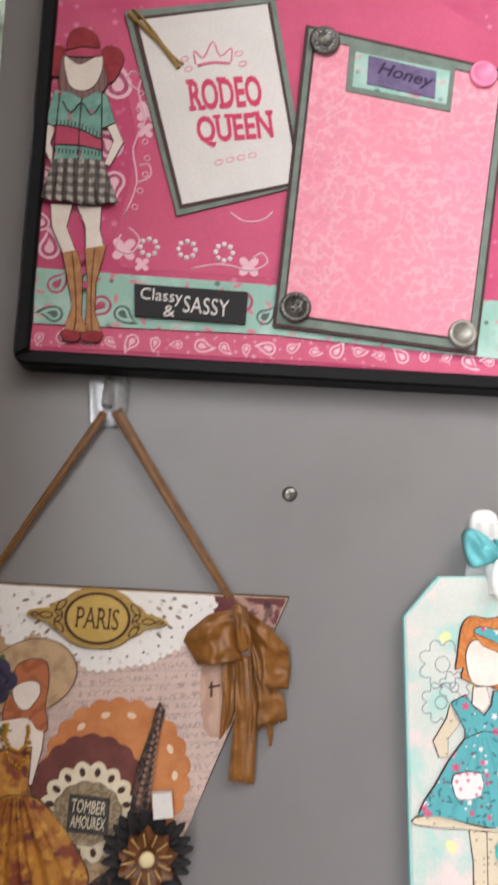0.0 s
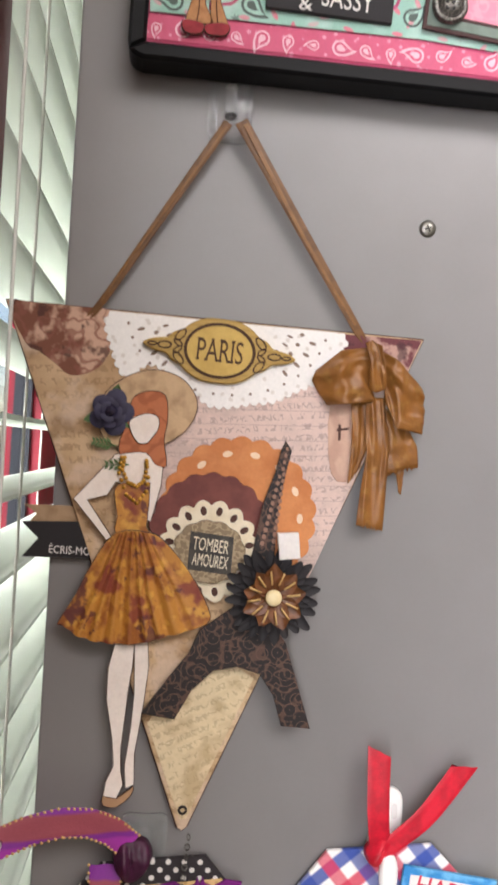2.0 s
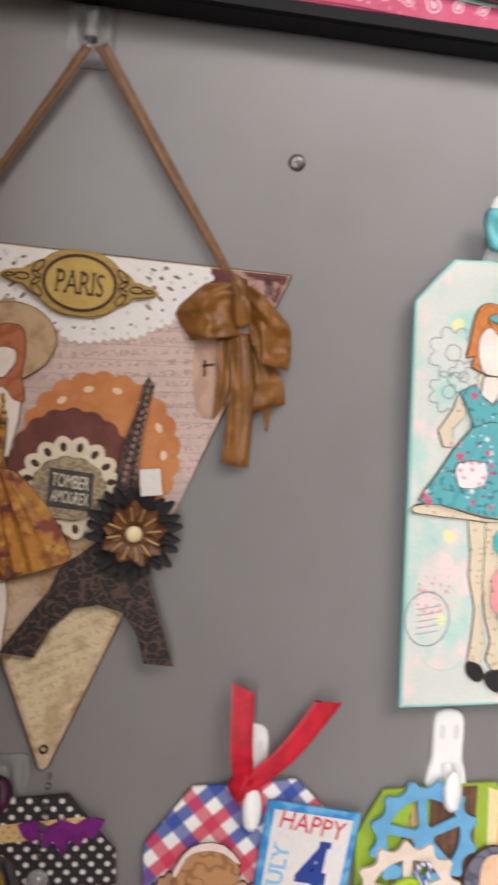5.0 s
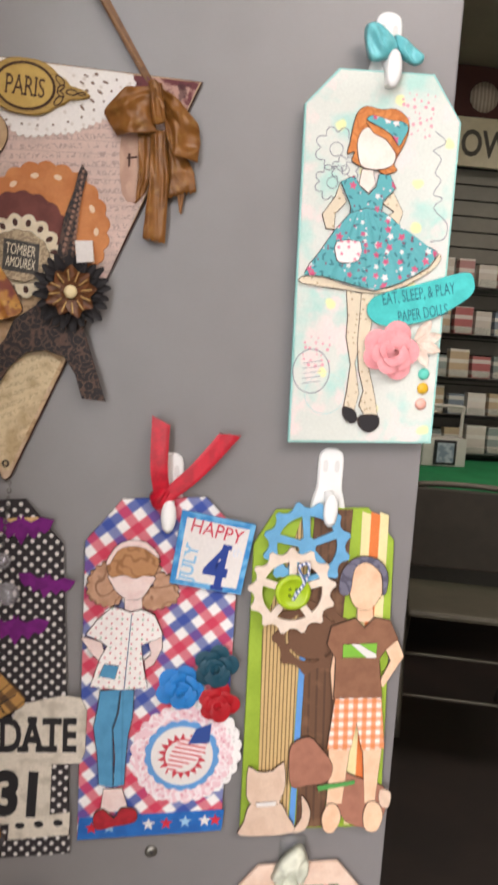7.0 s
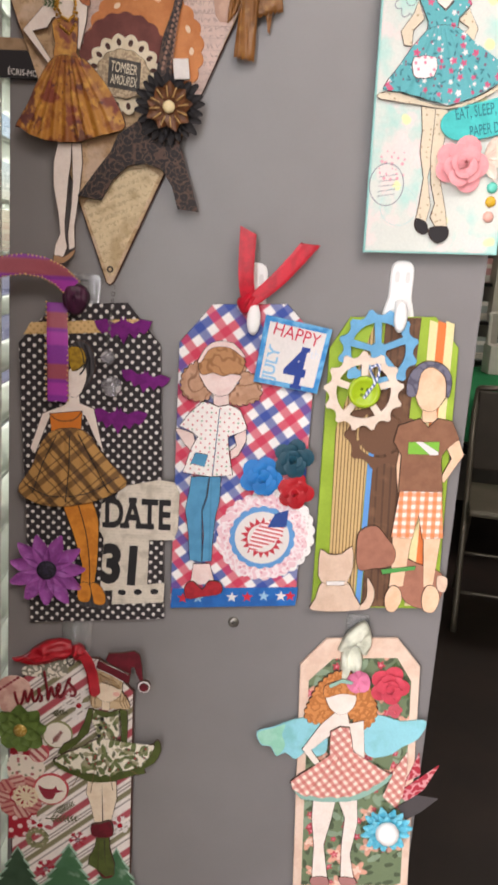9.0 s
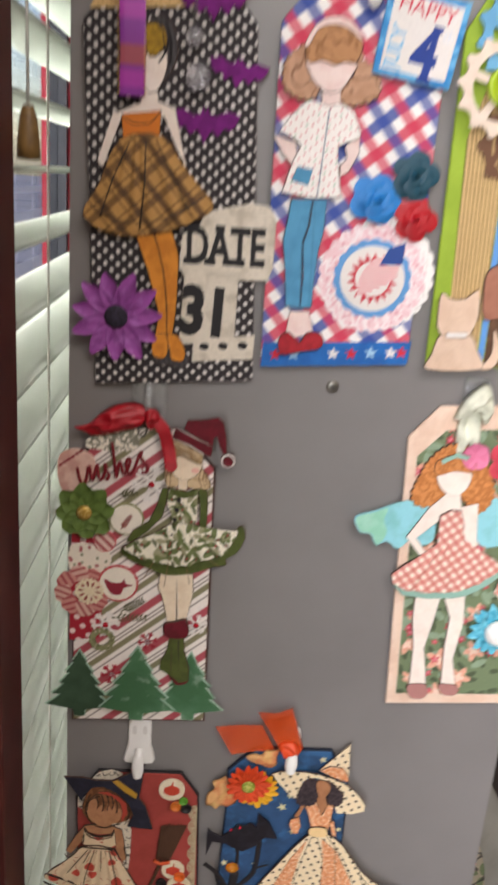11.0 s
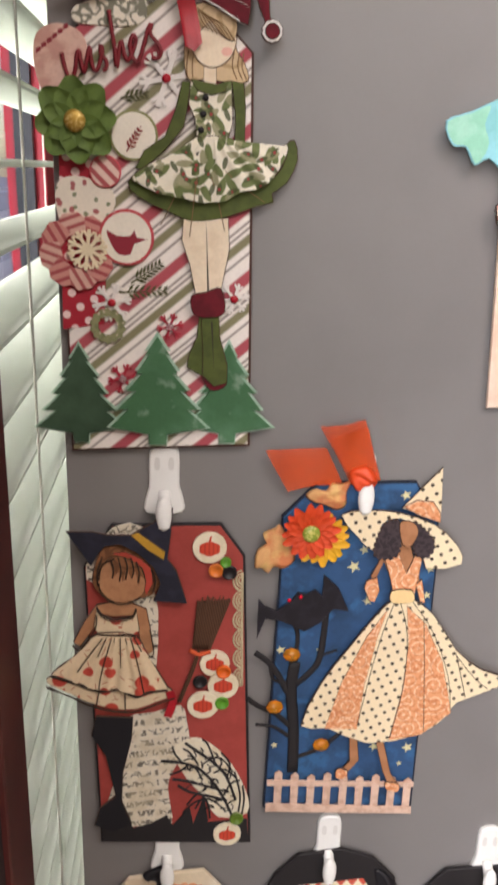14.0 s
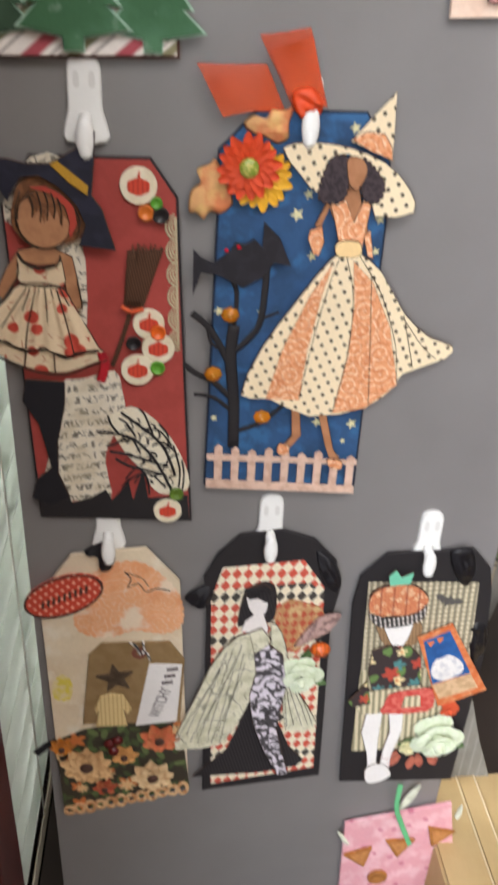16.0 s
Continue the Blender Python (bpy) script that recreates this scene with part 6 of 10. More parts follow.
doll.append((rounded([(-22.2, 165.3), (-26.2, 164.3), (-25.2, 171.3), (-24.2, 179.3), (-22.2, 187.3), (-17.2, 191.3), (-8.2, 190.3), (-0.2, 191.3), (6.8, 187.3), (8.8, 181.3), (6.8, 172.3), (1.8, 161.3), (3.8, 157.3), (-3.2, 154.3), (-8.2, 156.3), (-14.2, 156.3), (-23.2, 160.3)], 3), 7, 8.6, 1))
doll.append((rounded([(-21.2, 169.3), (-19.2, 177.3), (-14.2, 179.3), (-4.2, 173.3), (1.8, 166.3), (0.8, 160.3), (-4.2, 157.3), (-11.2, 156.3), (-18.2, 158.3)], 3), 8.7, 9.4, 0))
doll.append(([(-17.2, 182.3), (-13.2, 184.3), (-3.2, 180.3), (4.8, 175.3), (2.8, 165.3), (-4.2, 173.3), (-12.2, 176.3)], 9.4, 9.9, 1))
doll.append((rounded([(-17.2, 183.3), (-13.2, 186.3), (-3.2, 184.3), (3.8, 184.3), (7.8, 181.3), (5.8, 175.3), (2.8, 170.3), (-2.2, 176.3), (-10.2, 180.3)], 2), 9.9, 10.5, 2))
doll.append(([(-17.2, 156.3), (-10.2, 156.3), (-8.2, 148.3), (-12.2, 143.3), (-18.2, 147.3)], 8, 8.9, 0))
doll.append(([(-29.2, 147.3), (-24.2, 137.3), (-30.2, 130.3), (-30.2, 121.3), (-35.2, 121.3), (-38.2, 129.3), (-31.2, 140.3)], 7.2, 8.2, 3))
doll.append(([(2.8, 145.3), (9.8, 134.3), (6.8, 124.3), (-0.2, 130.3), (3.8, 134.3), (-3.2, 138.3)], 7.2, 8.2, 3))
doll.append(([(-29.2, 148.3), (-21.2, 152.3), (-17.2, 146.3), (-12.2, 142.3), (-8.2, 147.3), (-7.2, 154.3), (-0.2, 154.3), (3.8, 147.3), (-3.2, 139.3), (-3.2, 133.3), (-22.2, 130.3), (-22.2, 135.3)], 8.8, 9.8, 2))
doll.append((rounded([(-47.2, 93.3), (-35.2, 94.3), (-20.2, 90.3), (-4.2, 88.3), (11.8, 94.3), (27.8, 104.3), (32.8, 112.3), (34.8, 109.3), (28.8, 101.3), (12.8, 91.3), (-3.2, 86.3), (-20.2, 87.3), (-47.2, 89.3)], 2), 7.8, 8.8, 3))
doll.append((rounded([(-22.2, 131.3), (-4.2, 134.3), (8.8, 125.3), (21.8, 117.3), (31.8, 113.3), (26.8, 105.3), (11.8, 95.3), (-4.2, 89.3), (-20.2, 91.3), (-35.2, 94.3), (-46.2, 95.3), (-38.2, 108.3)], 2), 8.9, 10.4, 2))
doll.append(("skirt", [(-21.8, 130.6), (-13, 131.6), (-4.4, 133.6)], [(-46.2, 94.3), (-35.2, 94.3), (-20.2, 91.3), (-4.2, 88.3), (11.8, 94.3), (26.8, 104.3), (31.8, 112.3)], 10.45, 0.9, 8, 2))
doll.append(([(-20.2, 87.3), (-11.2, 86.3), (-8.2, 71.3), (-9.2, 57.3), (-11.2, 45.3), (-7.2, 27.3), (-9.2, 17.3), (-16.2, 19.3), (-15.2, 28.3), (-14.2, 44.3), (-18.2, 60.3), (-18.2, 72.3)], 6.8, 7.8, 3))
doll.append(([(-11.2, 86.3), (-3.2, 87.3), (-3.2, 69.3), (-5.2, 53.3), (-2.2, 41.3), (2.8, 25.3), (4.8, 15.3), (-2.2, 13.3), (-7.2, 20.3), (-5.2, 29.3), (-9.2, 41.3), (-11.2, 57.3)], 7.2, 8.2, 3))
doll.append((rounded([(-16.2, 19.3), (-9.2, 17.3), (-7.2, 11.3), (-11.2, 9.3), (-16.2, 13.3)], 3), 7.4, 8.6, 4))
doll.append((rounded([(-6.2, 14.3), (4.8, 15.3), (5.8, 8.3), (-0.2, 4.3), (-6.2, 8.3)], 3), 7.8, 9, 4))
doll.append((rounded([(-29.2, 114.3), (-15.2, 115.3), (-15.2, 104.3), (-26.2, 102.3), (-29.2, 106.3)], 2), 11.6, 12.6, 5))
figure("paper_doll", doll, [skin, ginger, teal_floral, spotted, black, paper("f0e4e0", ("e05a80", 0.8, "blobs", 4.0, 0.26, 0.6), name="pink dash pocket")], mint, "paper doll with ginger hair in teal floral dress")
slog = cut("slogan_banner", rounded([(-5.9, 82.4), (3.6, 87.9), (23, 94.2), (48.8, 102.7), (55.3, 98.7), (53.7, 88.8), (31.8, 74.2), (5.5, 68.1), (-6.4, 73.5)], 4), 9.6, 10.6, paper("3fc4bf", ("2fa8a4", 0.5, "noise", 9.0, 0.4, 0.6), name="bright aqua card"), mint, "aqua banner with slogan")
c = [(22.7, 87.9), (26.1, 77.4)]
text("lettering", "EAT, SLEEP, & PLAY", *c[0], 10.65, 44, 8, paper("1f6a74", name="dark teal ink"), slog, turn=13)
text("lettering", "PAPER DOLLS", *c[1], 10.65, 30, 6.5, paper("1f6a74", name="dark teal ink"), slog, turn=13)
rose(mint, *([(8.6, 53.7)][0]), 8.5, 17.0, paper("f0a2a4", ("e88e92", 0.5, "noise", 8.0, 0.4, 0.6), rough=0.7, name="coral foam paper"), label="coral pink paper rose", turns=4)
for a in (20, -15, 60, -60):
    part("vellum_petal", petal(bmesh.new(), *([(23.8, 59.7)][0]), 7.5, a, 16, 8, 3, 1, 0, 1, 0.3), paper("e8d8c8", ("c8a894", 0.5, "noise", 5.0, 0.4, 0.6), name="blush petal"), mint)
for q, col in (([(31.1, 41.5)][0], "5fd0bc"), ([(31.3, 32.8)][0], "e0b02c"), ([(30.9, 23.3)][0], "eeb0a0")):
    gem(mint, *q, 6.6, 3.6, paper(col, rough=0.2, name="enamel dot"), "enamel_dot", n=16)
aqua_satin = paper("78ccd0", ("55b0b6", 0.6, "noise", 8.0, 0.42, 0.6), rough=0.35, name="aqua ribbon")
cloth("ribbon_loop", [(-21.8, 232.7), (-16.5, 236.5), (-7.5, 231), (-2.1, 222.4), (-9.7, 217), (-18.4, 217.1)], 7, 7, aqua_satin, mint, "aqua ribbon bow", 5, 1)
cloth("ribbon_loop", [(-4.6, 231.3), (5.4, 226.6), (13.7, 220.4), (9.5, 215.9), (0.5, 219.3)], 7, 6, aqua_satin, mint, "", 5, 3)
cloth("ribbon_tail", [(-3.3, 224.5), (0.7, 215.2), (-2.3, 205.2), (-7.3, 210.4)], 6.6, 3, aqua_satin, mint, "", 5, 4)
X0, Z0 = 0.1059, 1.4591
mint_hook = white_hook(X0, Z0)
mint_hook.children[3].scale.y = 1.5
mint_hook.children[4].location.y = -0.011

# black dotted tag
X0, Z0 = -0.1035, 0.9686
dotty = paper("2a2426", ("e6e0da", 0.95, "dots", 5.2, 1.25, 45.0), name="black dotted paper")
spooky = board("black_dot_tag", [(-58.6, 199.8), (-34.5, 226.7), (13.5, 230.8), (36.5, 204.2), (48.3, 4.2), (-48.7, -4.2)], "black tag with white dots and a party dress paper doll", dotty)
cut("kraft_strip", [(-50.5, 213.8), (21.4, 220.8), (28.2, 212.5), (-55.1, 205.5)], 5.6, 6.0, paper("d8b47c", ("b08a4c", 0.7, "dots", 3.4, 0.8, 45.0), name="kraft print strip"), spooky)
purple_felt = paper("7a1f78", ("5f145e", 0.6, "noise", 5.0, 0.4, 0.6), rough=0.9, name="purple felt")
for (u, v), w, t in (([(11.7, 212.5)][0], 39, 3), ([(27.4, 178.7)][0], 34, -6), ([(10.4, 150.5)][0], 40, 0)):
    cut("felt_bat", bat(u, v, w, t), 6.1, 7.4, purple_felt, spooky)
plaid = paper("b88a4c", ("3a2418", 0.75, "stripe", 14.0, 0.28, 42.0, 0.0), ("3a2418", 0.6, "stripe", 14.0, 0.28, -48.0, 0.0), ("2a1810", 0.7, "stripe", 14.0, 0.06, 42.0, 5.0), ("2a1810", 0.7, "stripe", 14.0, 0.06, -48.0, 5.0), name="brown plaid paper")
doll = []
doll.append((rounded([(-25.6, 195.2), (-18.8, 204.2), (-9.5, 200.2), (-6.1, 186.9), (-9.8, 176), (-17.5, 169.2), (-24.6, 175.7)], 3), 6.8, 8.0, 1))
doll.append((rounded([(-24.9, 198.3), (-14.9, 199), (-12.4, 189.1), (-21.6, 183)], 3), 8.2, 9.4, 5))
doll.append((rounded([(-24.7, 182.8), (-15.5, 190.5), (-11.4, 181.4), (-15.1, 168.5), (-21.3, 164.9), (-25.3, 171.7)], 3), 8.1, 8.8, 0))
doll.append(([(-25.2, 167.8), (-16.7, 168.4), (-15.8, 161.3), (-6.3, 158.1), (-0.2, 133.6), (1.5, 127.2), (-5, 136.4), (-12.5, 152.8), (-36, 151), (-46.1, 123.5), (-49.7, 127.3), (-41.6, 152.6), (-25.9, 159.8)], 7.0, 8.0, 0))
doll.append(([(-36.4, 153), (-14.1, 156.3), (-14.6, 139.8), (-34.7, 137.4)], 8.2, 9.0, 2))
doll.append((rounded([(-36.7, 139.7), (-12.3, 142.8), (1.5, 125.6), (18.3, 108.3), (9.8, 99), (-8.1, 90.8), (-36.2, 86.5), (-57.2, 96.2), (-48.4, 114.3)], 3), 8.4, 10.2, 3))
doll.append(("skirt", [(-36.7, 138.9), (-24.9, 140.6), (-12.3, 142)], [(-55.6, 97.1), (-36.2, 88.6), (-8.1, 92.1), (9.8, 100.2), (17.1, 108.3)], 10.2, 0.9, 6, 3))
doll.append(([(-27.3, 89.3), (-5.7, 92.7), (-0.5, 77.5), (-0.6, 45.4), (-2.7, 28.6), (-13.3, 26), (-12, 44.4), (-18.9, 67.5)], 7.0, 8.2, 4))
doll.append((rounded([(-13, 30), (-6.5, 30), (-4.5, 22), (-6.5, 15.5), (-13, 16), (-15, 22)], 3), 7.4, 8.6, 4))
doll.append((rounded([(-5.5, 30), (0.5, 30), (5.6, 22), (5, 14.5), (-2, 14.5), (-4, 21)], 3), 7.5, 8.7, 4))
doll.append((rounded([(-14, 19), (-8, 20), (6.5, 19), (8, 13), (4, 9.5), (-3, 11), (-9, 11), (-14, 13.5)], 3), 6.2, 7.3, 1))
figure("paper_doll", doll, [skin, paper("4a4648", ("2a2628", 0.6, "stripe", 3.0, 0.4, 10.0, 0.0), name="charcoal ink"), paper("d87a24", name="orange card"), plaid, paper("d88a2c", ("b86a14", 0.6, "noise", 6.0, 0.4, 0.6), name="amber card"), paper("b08a1c", ("7a5a10", 0.7, "noise", 3.0, 0.4, 0.6), name="old gold")], spooky, "paper doll in orange top and brown plaid skirt")
for q, d in (([(-16, 90), (-10, 70), (-6.8, 48), (-6, 29)], 8.3), ([(-27, 89), (-19, 67), (-12.4, 44), (-13.2, 27)], 8.3), ([(-5.7, 92), (-0.8, 77), (-0.9, 45), (-2.6, 29)], 8.3), ([(-36.4, 152.6), (-30, 148.5), (-20, 149.5), (-14.2, 156)], 9.1),
             ([(-31, 138), (-40, 118), (-47, 96)], 11.6), ([(-22, 139), (-22, 116), (-24, 91)], 11.8), ([(-16, 140), (-4, 118), (6, 100)], 11.6), ([(-52, 103), (-36, 95), (-10, 98), (13, 112)], 11.8)):
    line("ink_line", q, d, 0.35, ink, spooky)
for q in ([(-20, 203), (-15, 196), (-13.5, 185)], [(-14, 202), (-10, 192), (-10.5, 180)], [(-11.6, 192), (-13, 186), (-16.5, 181)], [(-13, 190), (-16, 186), (-19.5, 184)]):
    line("hair_strand", q, 9.0, 0.6, ink, spooky)
sun_purple = paper("9c4c9e", ("6e2a70", 0.5, "noise", 7.0, 0.42, 0.6), ("b470be", 0.5, "noise", 6.0, 0.5, 0.65), rough=0.65, name="purple silk petal")
flower(spooky, *([(-36.5, 39.3)][0]), 7, 28, 11, sun_purple, "silk_flower", "large purple silk daisy", layers=1, width=12.2, rise=4, curl=3.0, pointed=0.16, centre=paper("181420", ("3a3048", 0.6, "noise", 2.0, 0.4, 0.6), name="dark seed centre"), centre_r=7.0)
newsprint = paper("ddd3c2", ("a89c88", 0.6, "noise", 10.0, 0.5, 0.68), ("b0a694", 0.5, "script", 2.2, 0.0), name="torn newsprint")
tk = cut("word_ticket", [(12.5, 103.3), (40.1, 110.1), (51.3, 108.9), (55.2, 100.9), (55.2, 73.6), (52.3, 66.5), (3.8, 63.8), (-0.4, 71.2), (0.8, 90.3), (11.1, 95.3)], 7.4, 8.8, newsprint, spooky)
text("lettering", "DATE", *([(25.8, 85.1)][0]), 8.85, 48, 23, ink, tk, turn=1, bold=0.03, slab=0.12)
tk = cut("number_ticket", [(3, 64.6), (35.3, 68.1), (35.1, 28.3), (1.5, 24.6)], 7.0, 8.2, newsprint, spooky)
text("lettering", "31", *([(14.5, 45.8)][0]), 8.25, 25, 31, ink, tk, turn=-2, bold=0.05)
sk = cut("skull_strip", [(10.5, 28), (47.6, 32.9), (47.3, 17.9), (10, 14.2)], 6.6, 7.4, newsprint, spooky)
for q in [(17.1, 24.1), (28.6, 25.1), (40.5, 26.1)]:
    cut("print_mark", ring(*q, 3.0, 2.2, 12), 7.4, 7.55, ink, sk)
rib_col = paper("8a3296", ("a8544a", 0.85, "stripe", 34.0, 0.30, 90.0, 4.0), ("b840ac", 0.8, "stripe", 34.0, 0.25, 90.0, 16.0), rough=0.45, name="purple striped ribbon")
u, v = [(-32.2, 228.4)][0]
bm = strip(bmesh.new(), [(u, v, 9), (u + 1, v - 20, 13), (u + 2, v - 40, 14), (u + 2, v - 66, 12)], 14.0, 0.5, 0, 8)
rb = part("hanging_ribbon", bm, rib_col, spooky, "purple and orange ribbon with stitched edges")
for s in (-7.2, 7.2):
    for k in range(20):
        gem(rb, u + s + 0.1 * k, v - 3.4 * k, 9.6 + 4.5 * math.sin(min(k / 19, 1) * 2.2), 0.75, paper("d8b070", name="gold stitch"), "stitch", n=6)
pth = [(-22, 238.7), (-29.8, 246.1), (-39.8, 250.9), (-52, 252.2), (-66.3, 249.5), (-77.5, 245.4)]
ribbon("ribbon_tail", [(*p, 12 + 3 * k) for k, p in enumerate(pth)], 13.0, rib_col, spooky, steps=5, notch=5.0)
tail = [Vector(p) for p in pth]
for k in range(5):
    run = tail[k + 1] - tail[k]
    side = Vector((-run.y, run.x)).normalized() * 6.3
    for m in range(5):
        for s in (-1, 1):
            q = tail[k] + run * (m / 5) + side * s
            gem(spooky, q.x, q.y, 12 + 3 * (k + m / 5), 0.75, paper("d8b070", name="gold stitch"), "stitch", n=6)
cloth("ribbon_knot", [(-29.2, 235.6), (-24.1, 240.7), (-14.2, 239.6), (-11.2, 230.8), (-18.5, 220.8), (-27.4, 225.7)], 7, 8, paper("4a1838", ("2e0c22", 0.6, "noise", 6.0, 0.4, 0.6), rough=0.5, name="dark plum ribbon"), spooky, "", 5, 2)
clear_hook(X0 + [(-15.5, 233.3)][0][0] * MM, Z0 + [(-15.5, 233.3)][0][1] * MM)

# red, white and blue tag
X0, Z0 = -0.0045, 0.9865
flag_check = paper("f2eeea", ("d03050", 0.9, "stripe", 25.2, 0.25, -50.0, 0.0), ("2c4a9c", 0.9, "stripe", 25.2, 0.25, -50.0, 12.6), ("d03050", 0.8, "stripe", 25.2, 0.25, 40.0, 0.0), ("2c4a9c", 0.8, "stripe", 25.2, 0.25, 40.0, 12.6), name="red white blue gingham")
july = board("gingham_tag", [(-49.5, 189.1), (-28.3, 215.9), (21.9, 219.4), (43.7, 197.7), (44.3, 3.1), (-46.6, -4.1)], "red, white and blue gingham tag with summer paper doll", flag_check)
band = cut("star_border", [(-46, 10.6), (45.6, 17.3), (44.4, 2.7), (-46.5, -4.5)], 5.6, 6.0, paper("1668b4", ("12549a", 0.6, "noise", 9.0, 0.4, 0.6), name="blue border paper"), july)
for k, q in enumerate([(-37.8, 3.9), (-26.6, 4.6), (-2.2, 6.7), (9, 7.5), (21, 8.8), (33.4, 9.6), (40.1, 10.1)]):
    cut("border_star", star(*q, 4.3), 6.0, 6.3, (paper("d02838", name="red star"), paper("9cc4dc", name="pale blue star"), white)[k % 3], band)
dots2 = paper("f2ece6", ("d04a5a", 0.9, "dots", 4.4, 0.62, 45.0), ("4a9a6a", 0.8, "dots", 8.8, 0.6, 45.0), name="dotted blouse paper")
curl = paper("c2977a", ("7a5238", 0.75, "veins", 12.0, 0.03), ("a87a5a", 0.6, "noise", 7.0, 0.45, 0.62), name="light brown curls")
jeans = paper("4f96bc", ("3f82a8", 0.5, "noise", 7.0, 0.4, 0.6), ("35708f", 0.6, "stripe", 30.0, 0.02, 2.0, 4.0), name="denim blue card")
doll = []
doll.append((frilled(rounded([(-35.5, 177.5), (-44.5, 170.5), (-46.5, 162.5), (-44.5, 154.5), (-35.5, 150.5), (-29.5, 151.5), (-26.5, 155.5), (-32.5, 162.5), (-34.5, 171.5)], 3), 1.4, 4.5), 7.2, 8.6, 1))
doll.append((frilled(rounded([(-5.5, 181.5), (-3.5, 172.5), (3.5, 169.5), (7.5, 161.5), (6.5, 154.5), (-1.5, 150.5), (-9.5, 149.5), (-15.5, 153.5), (-11.5, 160.5), (-6.5, 165.5)], 3), 1.4, 4.5), 7.2, 8.6, 1))
doll.append((rounded([(-33.5, 170.5), (-7.5, 170.5), (-8.5, 164.5), (-13.5, 156.5), (-21.5, 154.5), (-28.5, 158.5), (-32.5, 164.5)], 3), 8.8, 9.6, 0))
doll.append((rounded([(-35.5, 178.5), (-31.5, 187.5), (-22.5, 191.5), (-13.5, 190.5), (-5.5, 182.5), (-4.5, 176.5), (-7.5, 170.5), (-13.5, 170.5), (-18.5, 168.5), (-25.5, 170.5), (-32.5, 168.5), (-35.5, 173.5)], 3), 9.6, 10.6, 6))
doll.append((rounded([(-36.5, 177.5), (-31.5, 187.5), (-23.5, 192.5), (-12.5, 191.5), (-4.5, 183.5), (-6.5, 182.5), (-13.5, 187.5), (-22.5, 188.5), (-29.5, 185.5), (-33.5, 177.5)], 2), 10.6, 11.2, 0))
doll.append(([(-24.6, 156.1), (-13.8, 156.9), (-13, 147.4), (-23.9, 147.6)], 8, 8.7, 0))
doll.append(([(-46.5, 130.5), (-49.5, 129.5), (-42.5, 119.5), (-37.5, 114.5), (-34.5, 120.5), (-36.5, 127.5)], 7.6, 8.6, 0))
doll.append(([(-0.5, 133.5), (0.5, 124.5), (-4.5, 113.5), (-9.5, 110.5), (-10.5, 116.5), (-6.5, 120.5), (-8.5, 127.5)], 7.6, 8.6, 0))
doll.append(([(-31.5, 150.5), (-25.5, 149.5), (-20.5, 147.5), (-13.5, 149.5), (-5.5, 146.5), (-2.5, 140.5), (0.5, 133.5), (-3.5, 130.5), (-8.5, 128.5), (-12.5, 126.5), (-10.5, 113.5), (-7.5, 99.5), (-23.5, 97.5), (-42.5, 99.5), (-37.5, 117.5), (-33.5, 125.5), (-37.5, 128.5), (-46.5, 132.5), (-40.5, 141.5)], 8.8, 10.4, 2))
doll.append(([(-34.5, 114.5), (-25.5, 113.5), (-27.5, 104.5), (-37.5, 106.5)], 10.4, 11, 3))
doll.append(([(-36.5, 96.5), (-23.5, 97.5), (-24.5, 82.5), (-27.5, 73.5), (-26.5, 53.5), (-25.5, 33.5), (-34.5, 34.5), (-36.5, 54.5), (-39.5, 72.5), (-37.5, 85.5)], 7.8, 9, 3))
doll.append(([(-23.5, 97.5), (-15.5, 97.5), (-15.5, 79.5), (-17.5, 68.5), (-18.5, 49.5), (-18.5, 34.5), (-25.5, 33.5), (-25.5, 53.5), (-27.5, 71.5), (-24.5, 82.5)], 7.6, 8.8, 3))
doll.append(([(-31.6, 31.6), (-19.7, 32.4), (-15.2, 17.5), (-33.1, 14.7)], 7.2, 8.0, 0))
doll.append((rounded([(-36.8, 14.8), (-31, 18.8), (-24, 12.9), (-19.8, 19.6), (-10.8, 18.6), (-10.3, 10.6), (-22.2, 7.4), (-34.9, 4.9)], 3), 8.1, 9.6, 4))
doll.append(([(-24.6, 96), (-23.9, 96), (-25, 82), (-27.4, 72), (-26, 53), (-25.4, 34), (-26, 34), (-26.8, 53), (-28.2, 72.6), (-25.6, 82)], 9.0, 9.15, 5))
doll.append(([(-19.7, 146), (-19.1, 146), (-21.4, 98.4), (-22, 98.4)], 10.4, 10.5, 5))
figure("paper_doll", doll, [paper("ecd6ce", ("deb8b0", 0.5, "noise", 6.0, 0.42, 0.65), name="blush card"), curl, dots2, jeans, paper("b0202c", ("8a141e", 0.6, "noise", 4.0, 0.4, 0.6), name="red shoe card"), paper("2f5f7a", name="dark blue ink"), paper("b8855a", ("8a5a34", 0.7, "veins", 9.0, 0.05), name="brown fringe ink")], july, "paper doll in dotted blouse and blue jeans")
cd = cut("date_card", [(7.5, 211.9), (52.8, 204.9), (46.2, 160.7), (2.2, 166.5)], 8.4, 10.2, paper("2f86c4", ("79c0e4", 0.7, "noise", 9.0, 0.45, 0.6), name="blue inked card"), july)
cut("card_face", [(10.6, 207.8), (49.1, 201.7), (43.1, 164.5), (6, 169.4)], 10.2, 10.5, white, cd)
c = [(29.6, 200), (29.9, 178.1), (14.4, 179.9), (42.2, 187.4)]
text("lettering", "HAPPY", *c[0], 10.55, 32, 8.5, paper("d0324a", name="red print"), cd, turn=-13)
text("lettering", "4", *c[1], 10.55, 15, 29, paper("24408f", name="navy print"), cd, turn=-9, bold=0.03, slab=0.07)
